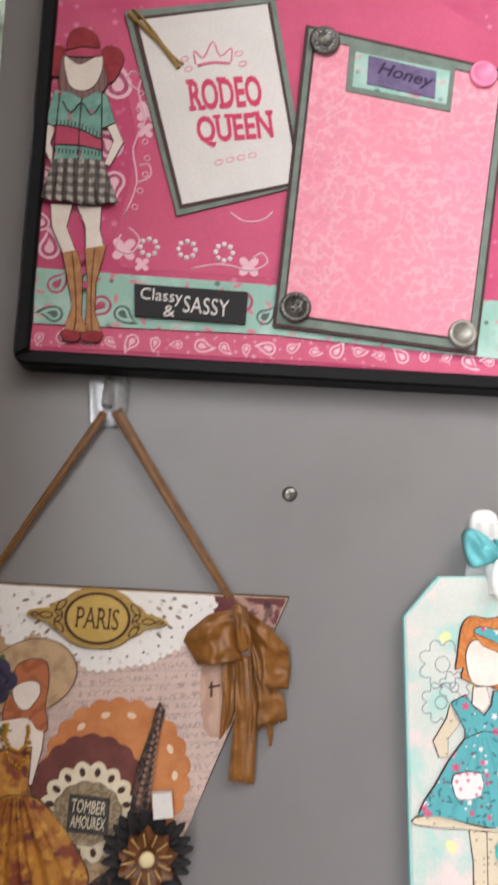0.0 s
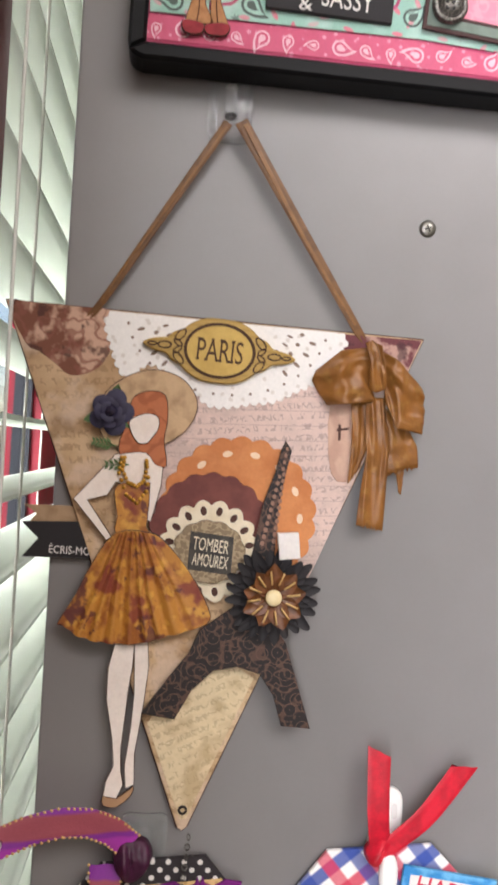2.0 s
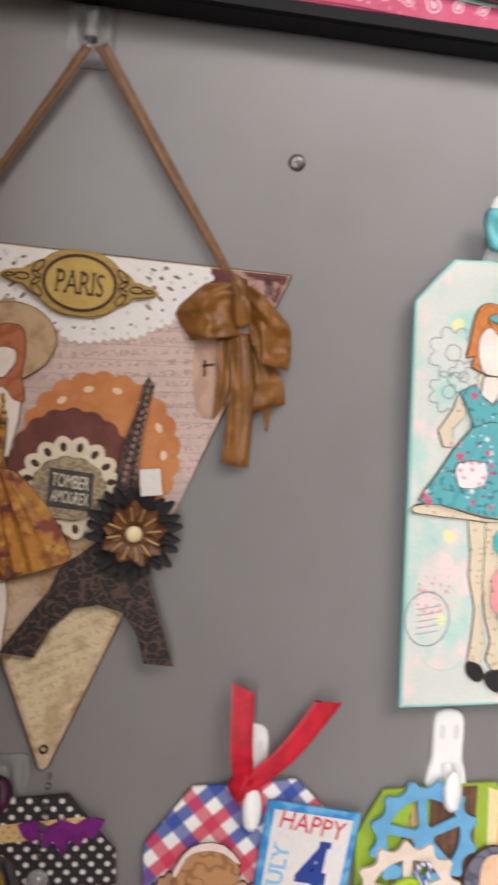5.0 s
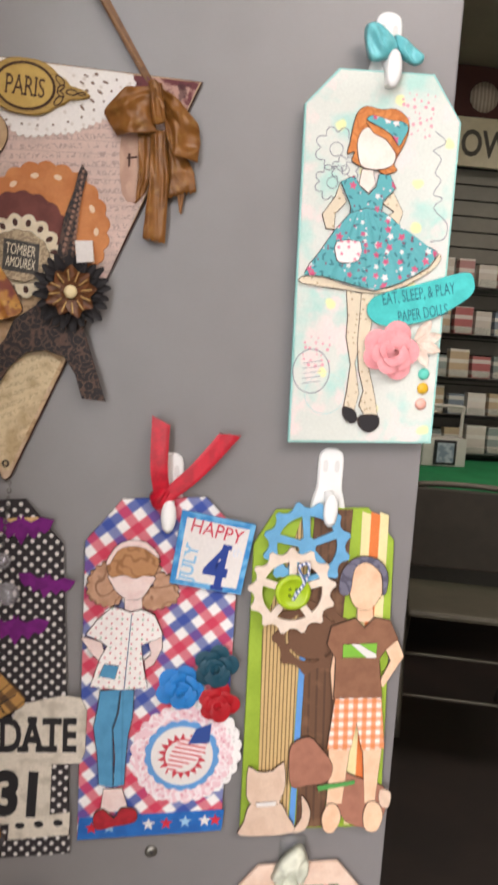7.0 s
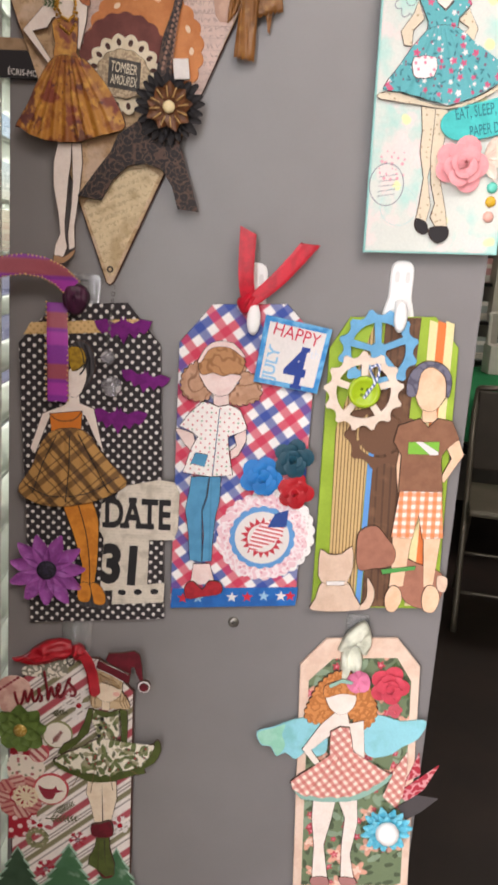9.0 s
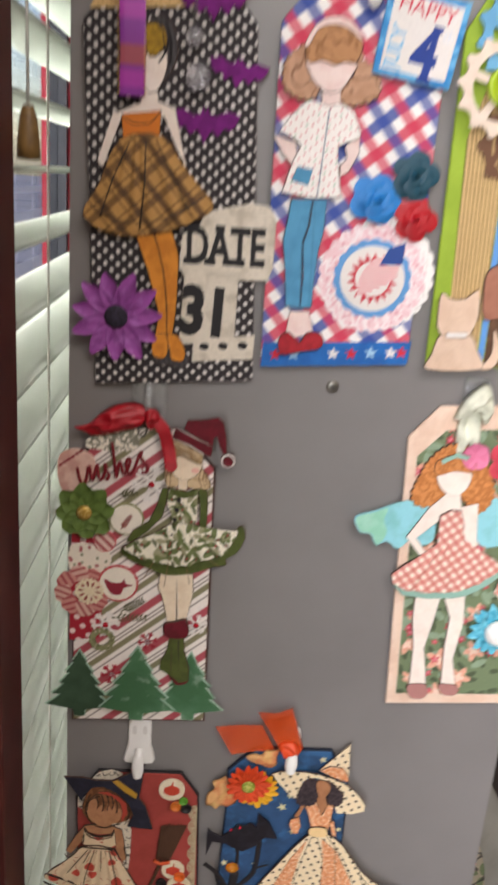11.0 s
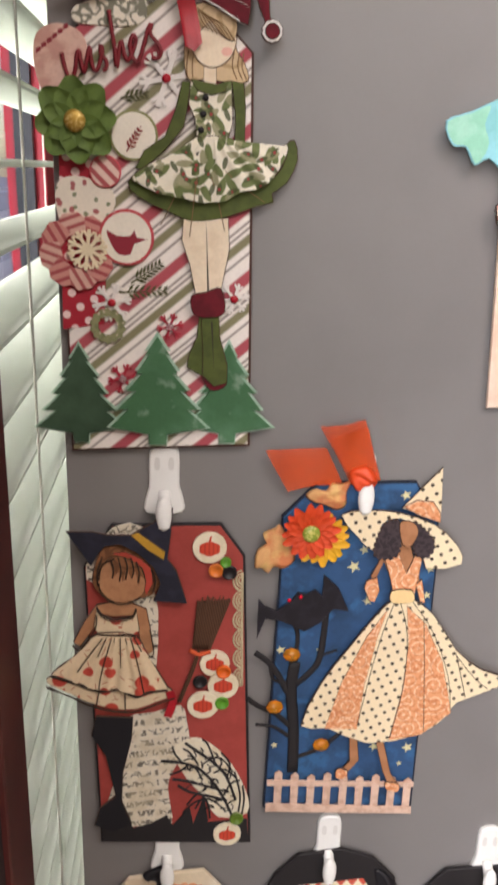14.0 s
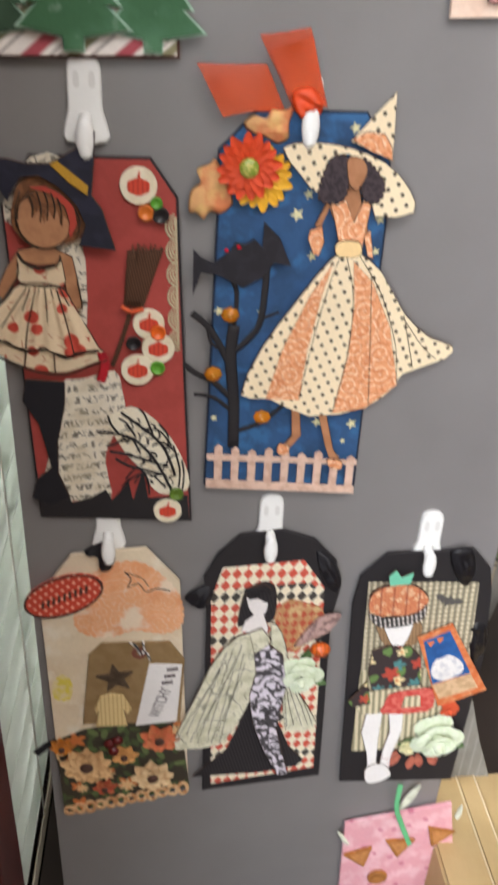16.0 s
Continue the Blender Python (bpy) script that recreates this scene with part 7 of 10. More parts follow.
text("lettering", "JULY", *c[2], 10.55, 24, 10.5, paper("8cc0de", name="pale blue print"), cd, turn=80, bold=0.02, slab=0.08)
text("lettering", "th", *c[3], 10.55, 6, 6, paper("d8dce4", name="pale print"), cd, turn=-9)
for q, col, r in (([(13, 98.9)][0], "1a7fca", 14.5), ([(33.4, 114.2)][0], "124a5c", 14), ([(36.4, 90.5)][0], "b81420", 13)):
    rose(july, *q, 7.0, r, paper(col, rough=0.45, name="rolled paper"), "rolled_rose", "rolled paper rose", turns=4)
c = [(16.4, 54), (42, 61.3)]
dl = cut("lace_doily", ring(*c[0], 32, n=96, wave=0.03, waves=24), 6.0, 6.6, paper("ecc8cc", ("d88a98", 0.7, "blobs", 4.0, 0.3, 0.6), ("f6f0ee", 0.7, "veins", 5.0, 0.08), name="pink lace paper"), july, "pink lace paper medallion")
cut("lace_doily", ring(c[0][0] + 6, c[0][1] + 3, 31, 33, n=96, wave=0.03, waves=24), 5.7, 6.1, paper("f2eeea", ("d8d0cc", 0.7, "blobs", 3.2, 0.3, 0.5), name="white lace paper"), july)
cut("blue_scallop", ring(*c[0], 23, n=108, wave=0.03, waves=18), 6.7, 7.4, paper("5f9ad0", name="soft blue card"), dl)
cut("white_disc", ring(*c[0], 19.5, n=40), 7.4, 7.9, white, dl)
cut("red_burst", star(*c[0], 15.5, 18, 0.72), 7.9, 8.2, paper("c83a46", name="red burst print"), dl)
cut("burst_face", ring(*c[0], 10.5, n=32), 8.2, 8.35, white, dl)
cut("flag_print", rounded([(8.1, 43.1), (8.9, 55.8), (16.8, 66.2), (30.5, 67.1), (29.7, 55.3), (19.7, 48.7)], 2), 8.35, 8.6, paper("f0e8e6", ("d0484e", 0.9, "stripe", 3.0, 0.5, 80.0, 0.0), name="flag stripe print"), dl)
cut("flag_canton", [(19.6, 62.5), (24.2, 72.6), (33.6, 76.4), (32.9, 63.4)], 8.6, 8.8, paper("2a4a8f", name="flag blue"), dl)
red_rib = paper("d01830", ("a01022", 0.6, "noise", 7.0, 0.42, 0.6), rough=0.45, name="red ribbon")
p = [(-4.6, 218.6), (-7.8, 238), (-8, 265.5), (2.1, 224.5), (15.5, 237.9), (33.1, 259.3)]
ribbon("ribbon_tail", [(*p[0], 11), (*p[1], 15), (*p[2], 12)], 9.5, red_rib, july, "red grosgrain ribbon tail", slant=2.5, w2=11.0)
ribbon("ribbon_tail", [(*p[0], 12), (*p[3], 13), (*p[4], 15), (*p[5], 12)], 8.0, red_rib, july, slant=-4.0, w2=11.0)
cloth("ribbon_knot", [(-12.5, 219.9), (-5, 225.7), (2.9, 223.8), (0.8, 217.2), (-7.8, 211.2)], 9, 5, red_rib, july, "", 5, 2)
white_hook(X0 + [(-0.6, 209.2)][0][0] * MM, Z0 + [(-0.6, 209.2)][0][1] * MM)

# green cog tag
X0, Z0 = 0.0970, 0.9919
cog_tag = board("lime_tag", [(-48.9, 186.3), (-36.5, 208.3), (21.2, 212.3), (39.2, 192.4), (47.2, 0.8), (-45.1, -3.1)], "lime striped tag with cogs and a boy paper doll", paper("9cb83a", ("84a028", 0.5, "noise", 20.0, 0.4, 0.6), name="lime card"))
cut("corrugated_strip", [(-39.8, 131.2), (-20.8, 202.8), (-14.4, 203.3), (-15.4, 121.5), (-14.3, -0.2), (-33.8, -1.9)], 5.6, 6.4, paper("d2b078", ("5f4a2c", 0.9, "stripe", 2.4, 0.3, 2.0, 0.0), name="kraft stripe paper"), cog_tag)
cut("blue_strip", [(-15.2, 123.4), (-11.5, 123.7), (-9.8, 0.1), (-13.6, -0.1)], 6.4, 6.7, paper("5f9ad8", name="blue stripe paper"), cog_tag)
cut("wood_strip", [(-12.7, 209.2), (11.3, 211.2), (10.3, 108), (9.4, 0.7), (-9, -0.6), (-11.5, 123.7)], 5.7, 6.3, paper("6a4a34", ("4f3424", 0.7, "stripe", 5.0, 0.3, 3.0, 0.0), ("8a6448", 0.5, "noise", 9.0, 0.5, 0.65), name="wood grain paper"), cog_tag)
for off, col in ((-9, "e8d8a0"), (0, "e07a3c"), (9, "e8d8a0")):
    cut("stripe", [(x + off * 0.62, y) for x, y in [(22.8, 210.2), (28.7, 208.4), (34.6, 2.4), (28.6, 2)]], 5.7 + (col == "e07a3c") * 0.12, 6.0 + (col == "e07a3c") * 0.12, paper(col, name="stripe paper"), cog_tag)
c = [(-16.4, 187.8), (-23.8, 159.3), (-8.7, 129.6)]
gear("brown_cog", *c[2], 25, 6.6, 8.0, paper("6e4c36", name="brown chipboard"), cog_tag, teeth=9, spokes=4, hub=0.6, turn=8)
gear("blue_cog", *c[0], 27.5, 8.2, 10.0, paper("6aaad0", ("5a98be", 0.5, "noise", 8.0, 0.4, 0.6), name="blue chipboard"), cog_tag, teeth=12, spokes=5, turn=4)
gear("cream_cog", *c[1], 27.5, 10.2, 12.0, paper("e8d6c4", ("d8c0aa", 0.5, "noise", 8.0, 0.4, 0.6), name="cream chipboard"), cog_tag, teeth=13, spokes=5, hub=0.3)
# button holes drawn in a darker lime that carries their shade
button(cog_tag, *c[1], 12.0, 11.0, paper("a4c022", rough=0.3, name="lime plastic"), label="large lime plastic button", h=3.6, holes=paper("6a8010", name="lime shadow"))
tw = [(-23, 158.6), (-17.9, 166.4), (-21.5, 175.4), (-15.9, 178.3), (-16.6, 168.3), (-24.2, 155.5)]
part("twine_bow", tube(bmesh.new(), [(*p, 16 + (k % 2)) for k, p in enumerate(tw)], 1.0), paper("e8e8ee", ("3a5a9a", 0.9, "stripe", 2.6, 0.5, 30.0, 0.0), name="blue baker twine"), cog_tag)
tee = paper("8f6248", ("7a503a", 0.5, "noise", 9.0, 0.4, 0.6), name="brown shirt card")
doll = []
doll.append((rounded([(10.3, 166.5), (12.3, 175.9), (21.4, 179.4), (31.1, 175.3), (34.5, 162.6), (29.4, 151), (22.5, 147.5), (15.2, 151.9)], 3), 8.0, 9.0, 0))
doll.append((rounded([(5.2, 162.4), (6.8, 173.6), (15.7, 182.3), (28.4, 181.4), (35.7, 173), (36.1, 160.8), (33.4, 158.8), (31.5, 171.6), (22.2, 178.7), (14.6, 174.2), (13.1, 159.2), (7.4, 157.7)], 3), 9.0, 10.2, 1))
doll.append(([(18.1, 152.1), (28.2, 152.8), (30, 140.6), (19.2, 139.8)], 7.6, 8.6, 0))
doll.append(([(2.7, 137.2), (17.4, 143.1), (23.8, 137.1), (29.7, 143.9), (40, 142.4), (46.3, 130.4), (39, 123), (35.2, 116.7), (39.4, 91.2), (7.8, 90.2), (7.1, 115.5), (0.7, 125.7)], 8.8, 10.6, 2))
doll.append(([(10.9, 126), (32.7, 127.5), (32.9, 118), (11.3, 117.3)], 10.6, 11.0, 3))
doll.append(([(16, 126.4), (20.7, 126.7), (32.6, 120.3), (32.9, 118), (27, 117.6)], 11.0, 11.15, 5))
doll.append(([(6.1, 122.3), (9.9, 116.4), (9.5, 100.3), (8, 87.8), (4.5, 107.6)], 8.0, 9.0, 0))
doll.append(([(38.2, 123.7), (46.4, 129.6), (51.5, 118.5), (39.9, 97.8), (36.1, 99.5), (42.6, 115.6)], 8.0, 9.2, 0))
doll.append(([(8.9, 90.2), (38.9, 92.3), (44.1, 57.1), (29, 55.3), (24.4, 73.4), (21.9, 55.6), (6.3, 55.7)], 8.6, 10.2, 4))
doll.append(([(7.7, 56.6), (21.8, 56.8), (19.6, 18.3), (9.2, 16.8), (9.2, 33.7)], 7.8, 9.0, 0))
doll.append(([(30, 56.5), (42.6, 57.4), (41.3, 19.1), (34.2, 18.6)], 7.8, 9.0, 0))
doll.append((rounded([(6.8, 9.4), (10.5, 18.5), (16.6, 17.3), (19.7, 8.3), (15.2, -1.4), (9.1, -0.2)], 3), 8.4, 9.8, 0))
doll.append((rounded([(33.8, 11.3), (36.7, 20.3), (43.6, 19.2), (47.4, 10.2), (43.9, -0.2), (36.2, 0.9)], 3), 8.4, 9.8, 0))
figure("paper_doll", doll, [peach, paper("6f6c7c", ("4a4858", 0.8, "veins", 8.0, 0.07), name="grey ink hair"), tee, paper("7ab83c", name="green print"), paper("f0e2d4", ("e08040", 0.8, "stripe", 6.0, 0.5, 3.0, 0.0), ("e08040", 0.7, "stripe", 6.0, 0.5, 93.0, 0.0), name="orange gingham"), white], cog_tag, "boy paper doll in brown shirt and gingham shorts")
pet = paper("dcc0a8", ("c8a68c", 0.4, "noise", 8.0, 0.4, 0.6), name="pale pet card")
doll = []
doll.append((rounded([(-40.6, 19), (-43.6, 30), (-43.1, 43.9), (-36.9, 40.8), (-27.6, 41.5), (-20.6, 47.5), (-18.3, 31.8), (-20.6, 22.8), (-24, 17.3)], 2), 10.0, 11.2, 0))
doll.append((rounded([(-39.1, 19.1), (-22.3, 20.3), (-15.1, 9.9), (-11.2, -1.6), (-45, -3.9), (-43.5, 5.9)], 3), 8.8, 10.0, 0))
doll.append((rounded([(-12, -1.6), (-6.3, 8.5), (-7.2, 23.7), (-0.3, 12.9), (-3, -0.2)], 3), 8.0, 9.0, 0))
doll.append(([(-36.9, 20), (-23.5, 21), (-24, 17.7), (-36, 16.9)], 11.2, 11.6, 1))
figure("cat_cutout", doll, [pet, white], cog_tag, "plain pale cat-shaped cut-out")
doll = []
doll.append((rounded([(-17.3, 47.7), (-15.9, 58.9), (-5.2, 63.5), (2.9, 56.2), (11.3, 45), (9.2, 33.7), (-4.4, 30.7), (-14.4, 29.6)], 3), 8.0, 9.4, 0))
doll.append((rounded([(7.6, 44.7), (26.9, 36.9), (46.3, 30.2), (49.5, 16.4), (42.2, 2.1), (22.9, 5.7), (12.9, 25.9)], 3), 7.6, 8.8, 0))
doll.append((rounded([(43.5, 28), (51.2, 26.6), (50.7, 15.7), (44.5, 17.7)], 3), 8.0, 9.0, 1))
doll.append(([(2, 30.8), (27.1, 34.9), (26.7, 31.7), (3.1, 26.8)], 8.9, 9.6, 2))
figure("dog_cutout", doll, [brown_card, pet, paper("4a9a4a", name="green collar")], cog_tag, "plain brown dog-shaped cut-out")
white_hook(X0 + [(-4.1, 211.9)][0][0] * MM, Z0 + [(-4.1, 211.9)][0][1] * MM)

# Christmas tag
X0, Z0 = -0.1200, 0.7181
candy = paper("ece4dc", ("a82038", 0.92, "stripe", 27.0, 0.2, 130.0, 0.0), ("6f6a3c", 0.9, "stripe", 27.0, 0.15, 130.0, 12.5), ("4f3a30", 0.85, "stripe", 27.0, 0.035, 130.0, 6.0), ("4f3a30", 0.85, "stripe", 27.0, 0.035, 130.0, 8.4), ("4f3a30", 0.85, "stripe", 27.0, 0.035, 130.0, 18.0), name="red and olive stripe paper")
xmas = board("christmas_tag", [(-44.6, 193.5), (-19.4, 218.5), (18, 219.5), (44.3, 194.4), (48, 2), (-44.8, -1.3)], "striped Christmas tag with a red-hatted paper doll and firs", candy)
cut("board_edge", [(-45.4, 193.7), (-19.6, 219.3), (18.6, 220.3), (45.4, 194.7), (49.3, 0.7), (-45.7, -2.3)], 2.4, 4.8, edge_brown, xmas)
red_dot = paper("a81f30", ("f0d8d4", 0.9, "dots", 8.0, 2.0, 30.0), name="red dotted paper")
cut("dotted_scrap", [(-46.2, 155.6), (-30.9, 144.9), (-25.5, 89.8), (-27, 66.1), (-47.6, 63.2)], 5.6, 5.9, red_dot, xmas)
holly = paper("e6dccb", ("a02838", 0.85, "blobs", 6.0, 0.26, 0.4), ("5a6a34", 0.8, "blobs", 5.0, 0.24, 0.4), name="holly print")
cut("holly_scrap", rounded([(-47.9, 133.2), (-39.4, 137.6), (-24, 133.7), (-19.9, 125.2), (-27.1, 116.4), (-39.9, 114.7), (-47.8, 118.8)], 3), 6.0, 6.5, holly, xmas)
peppermint = paper("e2c4b8", ("a83840", 0.9, "stripe", 5.0, 0.45, 45.0, 0.0), name="peppermint print")
heart = cut("heart_scrap", rounded([(-55.8, 187.9), (-54.1, 198.5), (-46.4, 203.1), (-37.9, 202), (-32.1, 196.9), (-31.7, 187.2), (-38.4, 179), (-49, 172), (-53.7, 177.3)], 3), 6.0, 7.0, paper("dcb8a8", ("b06a60", 0.5, "noise", 9.0, 0.45, 0.6), name="blush print"), xmas)
for k in range(6):
    q = Vector([(-53.3, 191.9)][0]).lerp(Vector([(-40.6, 201.9)][0]), k / 5)
    cut("print_mark", [(q.x - 1.2, q.y - 1.5), (q.x + 1.2, q.y - 0.4), (q.x + 1.0, q.y + 1.5), (q.x - 1.2, q.y + 0.6)], 7.0, 7.12, paper("8a2a34", name="dark red print"), heart)
cut("pine_scrap", rounded([(-37.7, 209.3), (-29.6, 213.4), (-13.5, 218.9), (-5.5, 217.3), (-4.2, 207.6), (-10.9, 203.5), (-27.1, 203.1), (-36.5, 204.1)], 3), 5.8, 6.3, paper("e4dccc", ("4a4c34", 0.8, "veins", 5.0, 0.09), name="pine print"), xmas)
disc_rim = paper("e8e0d0", name="cream disc")
for q, r in (([(-10.7, 156.5)][0], 11.5), ([(-24.5, 139.9)][0], 7.6), ([(-15, 109.3)][0], 13.6)):
    d = cut("print_disc", ring(*q, r, n=32), 6.4, 7.4, paper("c04a50" if r > 12 else "8a8a5a" if r > 10 else "c85058", name="disc rim"), xmas)
    cut("disc_face", ring(*q, r * 0.9, n=32), 7.4, 7.6, disc_rim if r > 8 else peppermint, d)
    if r > 12:
        cut("bird_print", rounded([(-24.6, 112.9), (-19.5, 110.1), (-12.9, 110.3), (-10.9, 113.2), (-9.8, 109.4), (-4.4, 108.7), (-11, 106.5), (-13, 101.4), (-18.8, 101.3), (-22.4, 106.2)], 2), 7.6, 7.8, paper("8f2434", name="cardinal red"), d)
    elif r > 10:
        sprig(d, *([(-14.1, 149.4)][0]), *([(-7, 160.7)][0]), 7.6, paper("8a3a34", name="berry print"), "berry_print", 5, 3)
c = [(-38.8, 102.1)][0]
for k in range(8):
    a = radians(45 * k + 10)
    u, v = c[0] + 12 * math.cos(a), c[1] + 12 * math.sin(a)
    cut("candy_disc", [(u + 7.5 * math.cos(a + s), v + 7.5 * math.sin(a + s)) for s in (-2.2, -1.1, -0.5, 0.5, 1.1, 2.2)], 6.2 + 0.12 * k, 7.2 + 0.12 * k, paper(("d2a89a", "c88a80")[k % 2], ("a03840", 0.85, "stripe", 4.4, 0.4, 30.0 + 40 * (k % 3), 0.0), name="candy print"), xmas)
fl_cream = paper("e4d4b4", name="cream glitter card")
flake(xmas, *([(-33.9, 103.1)][0]), 8.4, 10, fl_cream, arms=10)
for q, r, m in (([(-22.8, 77.2)][0], 10, white), ([(4.8, 181.9)][0], 13, white), ([(38.8, 80.2)][0], 8, white), ([(6.4, 65.4)][0], 7, paper("a82838", name="red flake")), ([(-17.9, 37.9)][0], 8, paper("a82838", name="red flake"))):
    f = flake(xmas, *q, 6.2, r, m)
    gem(f, *q, 6.9, 2.1, paper("b01828", rough=0.25, name="red bead") if m is white else crystal, "bead", n=12)
part("wreath", annulus(bmesh.new(), ring(*([(-25, 65.5)][0]), 8.5, n=48, wave=0.08, waves=14), ring(*([(-25, 65.5)][0]), 4.8, n=48, wave=0.06, waves=12), 6.0, 7.6), paper("8a8a64", ("5f6440", 0.7, "noise", 3.0, 0.4, 0.6), ("d8c8b4", 0.8, "blobs", 3.0, 0.2, 0.4), name="wreath print"), xmas)
sage = paper("5c5c38", ("44462a", 0.6, "noise", 4.0, 0.4, 0.6), name="sage card")
sprig(xmas, *([(-19, 82.4)][0]), *([(7.2, 83.8)][0]), 5.8, sage, leaf=5)
sprig(xmas, *([(-13.1, 87.1)][0]), *([(3.4, 97.9)][0]), 5.8, sage, leaf=5)
sprig(xmas, *([(-16.6, 172.8)][0]), *([(-2.9, 175.8)][0]), 5.9, sage, n=5, leaf=4)
green_fl = paper("627a36", ("4a6026", 0.6, "noise", 6.0, 0.42, 0.6), rough=0.7, name="moss green paper")
flower(xmas, *([(-37.4, 161.9)][0]), 7.2, 20.0, 8, green_fl, "poinsettia", "moss green paper poinsettia", layers=2, width=14.5, rise=3.5, curl=1.8, pointed=0.0, centre=paper("b8923e", ("e8d088", 0.8, "noise", 1.2, 0.5, 0.6), rough=0.45, metal=0.4, name="gold glitter"), centre_r=5.0)
bm = bmesh.new()
for q in ([(-42.7, 190.9), (-41.5, 184.8), (-39.2, 179.8), (-36.9, 183.8), (-36, 190.2), (-34.9, 191.9), (-34.2, 187.1), (-32.9, 182.9), (-31.7, 187.7), (-30, 193.8), (-29.5, 188), (-28.2, 184), (-26.3, 185.4), (-24.3, 192.1), (-25.1, 194.7), (-24.9, 191), (-22.7, 188.2), (-22.8, 185), (-24.4, 184.1)], [(-21.1, 209.2), (-19.9, 201.2), (-18.6, 192.3), (-17.9, 185.6), (-16.7, 193.6), (-15.6, 196.6), (-14.5, 191.6), (-12.9, 188.7), (-10.5, 192.5), (-9.1, 197.5), (-10.4, 199.3), (-11.8, 195.1), (-10.5, 189.8), (-8, 188.8), (-5.8, 194.4), (-3.7, 201.6), (-2, 204.2), (-2.6, 200.3), (0.7, 196.4), (2.3, 192.8), (0.7, 190.1), (-2, 190.3)]):
    tube(bm, [(*p, 8.0) for p in q], 1.0, 7, 0, 4)
part("word_diecut", bm, paper("7a1420", rough=0.5, name="dark red chipboard"), xmas, "dark red script die-cut word wishes")
sat_red = paper("b41826", ("8c101c", 0.5, "noise", 9.0, 0.42, 0.6), rough=0.4, name="red satin")
cloth("ribbon_loop", [(-45.2, 218.1), (-36.1, 220.9), (-28, 228.7), (-20, 233.9), (-9.4, 236.2), (-0.2, 233.7), (3, 228.2), (-4.2, 220.9), (-18.9, 216.2), (-30.9, 213.1), (-37.6, 214.4)], 7, 6, sat_red, xmas, "red satin ribbon", 2, 3)
cloth("ribbon_knot", [(-1.2, 231.9), (4.6, 233.8), (9.1, 228.4), (6.5, 221.2), (1.2, 220.1)], 8, 6, sat_red, xmas, "", 4, 2)
p = [(4.6, 228.3), (11.1, 221.3), (14.7, 209.3), (17.5, 194.5)]
ribbon("ribbon_tail", [(*q, 11 + (k % 2) * 2) for k, q in enumerate(p)], 8.0, sat_red, xmas, notch=-3.0)
part("eyelet", annulus(bmesh.new(), ring(*([(-2.3, 219.2)][0]), 3.4, 6, 20), ring(*([(-2.3, 219.2)][0]), 2.2, 4.6, 20), 5.6, 6.6), pewter, xmas)
camo = paper("e4ddca", ("59672f", 0.95, "leaves", 7.0, 5.0, 1.9, 0.9), ("8c8a66", 0.9, "leaves", 8.5, 4.4, 1.7, 0.7), ("46502a", 0.9, "leaves", 6.0, 3.0, 1.2, 0.6), ("a03038", 0.95, "florets", 6.0, 0.8, 0.4, 0), name="holly print")
olive = paper("4f5a24", ("3c4619", 0.6, "noise", 7.0, 0.4, 0.6), name="olive card")
maroon = paper("6a1220", ("4c0a14", 0.6, "noise", 7.0, 0.4, 0.6), rough=0.9, name="maroon felt")
doll = []
doll.append((rounded([(16, 211.9), (13, 197.9), (13, 186.9), (16, 180.9), (23, 181.9), (33, 180.9), (43, 181.9), (41, 189.9), (37, 195.9), (37, 206.9), (31, 211.9), (21, 213.9)], 3), 7, 8.4, 1))
doll.append((rounded([(17, 202.9), (16, 195.9), (20, 188.9), (27, 186.9), (34, 190.9), (37, 197.9), (36, 203.9), (29, 205.9), (22, 207.9)], 3), 8.5, 9.3, 0))
doll.append(([(22, 188.9), (28, 187.9), (28, 179.9), (22, 179.9)], 8.3, 8.8, 0))
doll.append((rounded([(17, 211.9), (16, 203.9), (20, 201.9), (25, 205.9), (31, 199.9), (36, 198.9), (37, 206.9), (31, 209.9), (23, 213.9)], 3), 9.3, 10, 1))
doll.append(([(24, 221.9), (26, 227.9), (36, 228.9), (45, 230.9), (49, 227.9), (51, 218.9), (52, 208.9), (53, 206.9), (50, 205.9), (47, 211.9), (45, 217.9), (43, 216.9), (43, 210.9), (33, 215.9)], 9.8, 11.2, 2))
doll.append(([(17, 215.9), (19, 222.9), (29, 218.9), (43, 211.9), (42, 204.9), (38, 205.9), (27, 211.9)], 11.2, 12.6, 2))
doll.append(([(16, 216.9), (17, 216.9), (27, 212.9), (38, 206.9), (38, 205.9), (27, 211.9)], 12.6, 13, 3))
doll.append(([(19, 222.9), (19, 222.9), (29, 218.9), (43, 211.9), (43, 211.9), (29, 217.9)], 12.6, 13, 3))
doll.append((ring(53, 202.9, 4.9, n=24, wave=0.06, waves=10), 9.6, 12.6, 3))
doll.append((ring(53, 202.9, 3.5, n=20), 12.6, 13.6, 2))
doll.append(([(12, 180.9), (16, 180.9), (15, 170.9), (13, 160.9), (4, 149.9), (-7, 140.9), (-10, 141.9), (-6, 149.9), (4, 156.9), (9, 168.9)], 8, 9.2, 5))
doll.append(([(35, 181.9), (41, 180.9), (42, 170.9), (42, 151.9), (37, 152.9), (37, 166.9)], 8, 9.2, 5))
doll.append(([(16, 180.9), (23, 175.9), (28, 176.9), (31, 180.9), (35, 181.9), (36, 162.9), (34, 155.9), (19, 155.9), (18, 164.9), (15, 170.9)], 9.2, 10.4, 4))
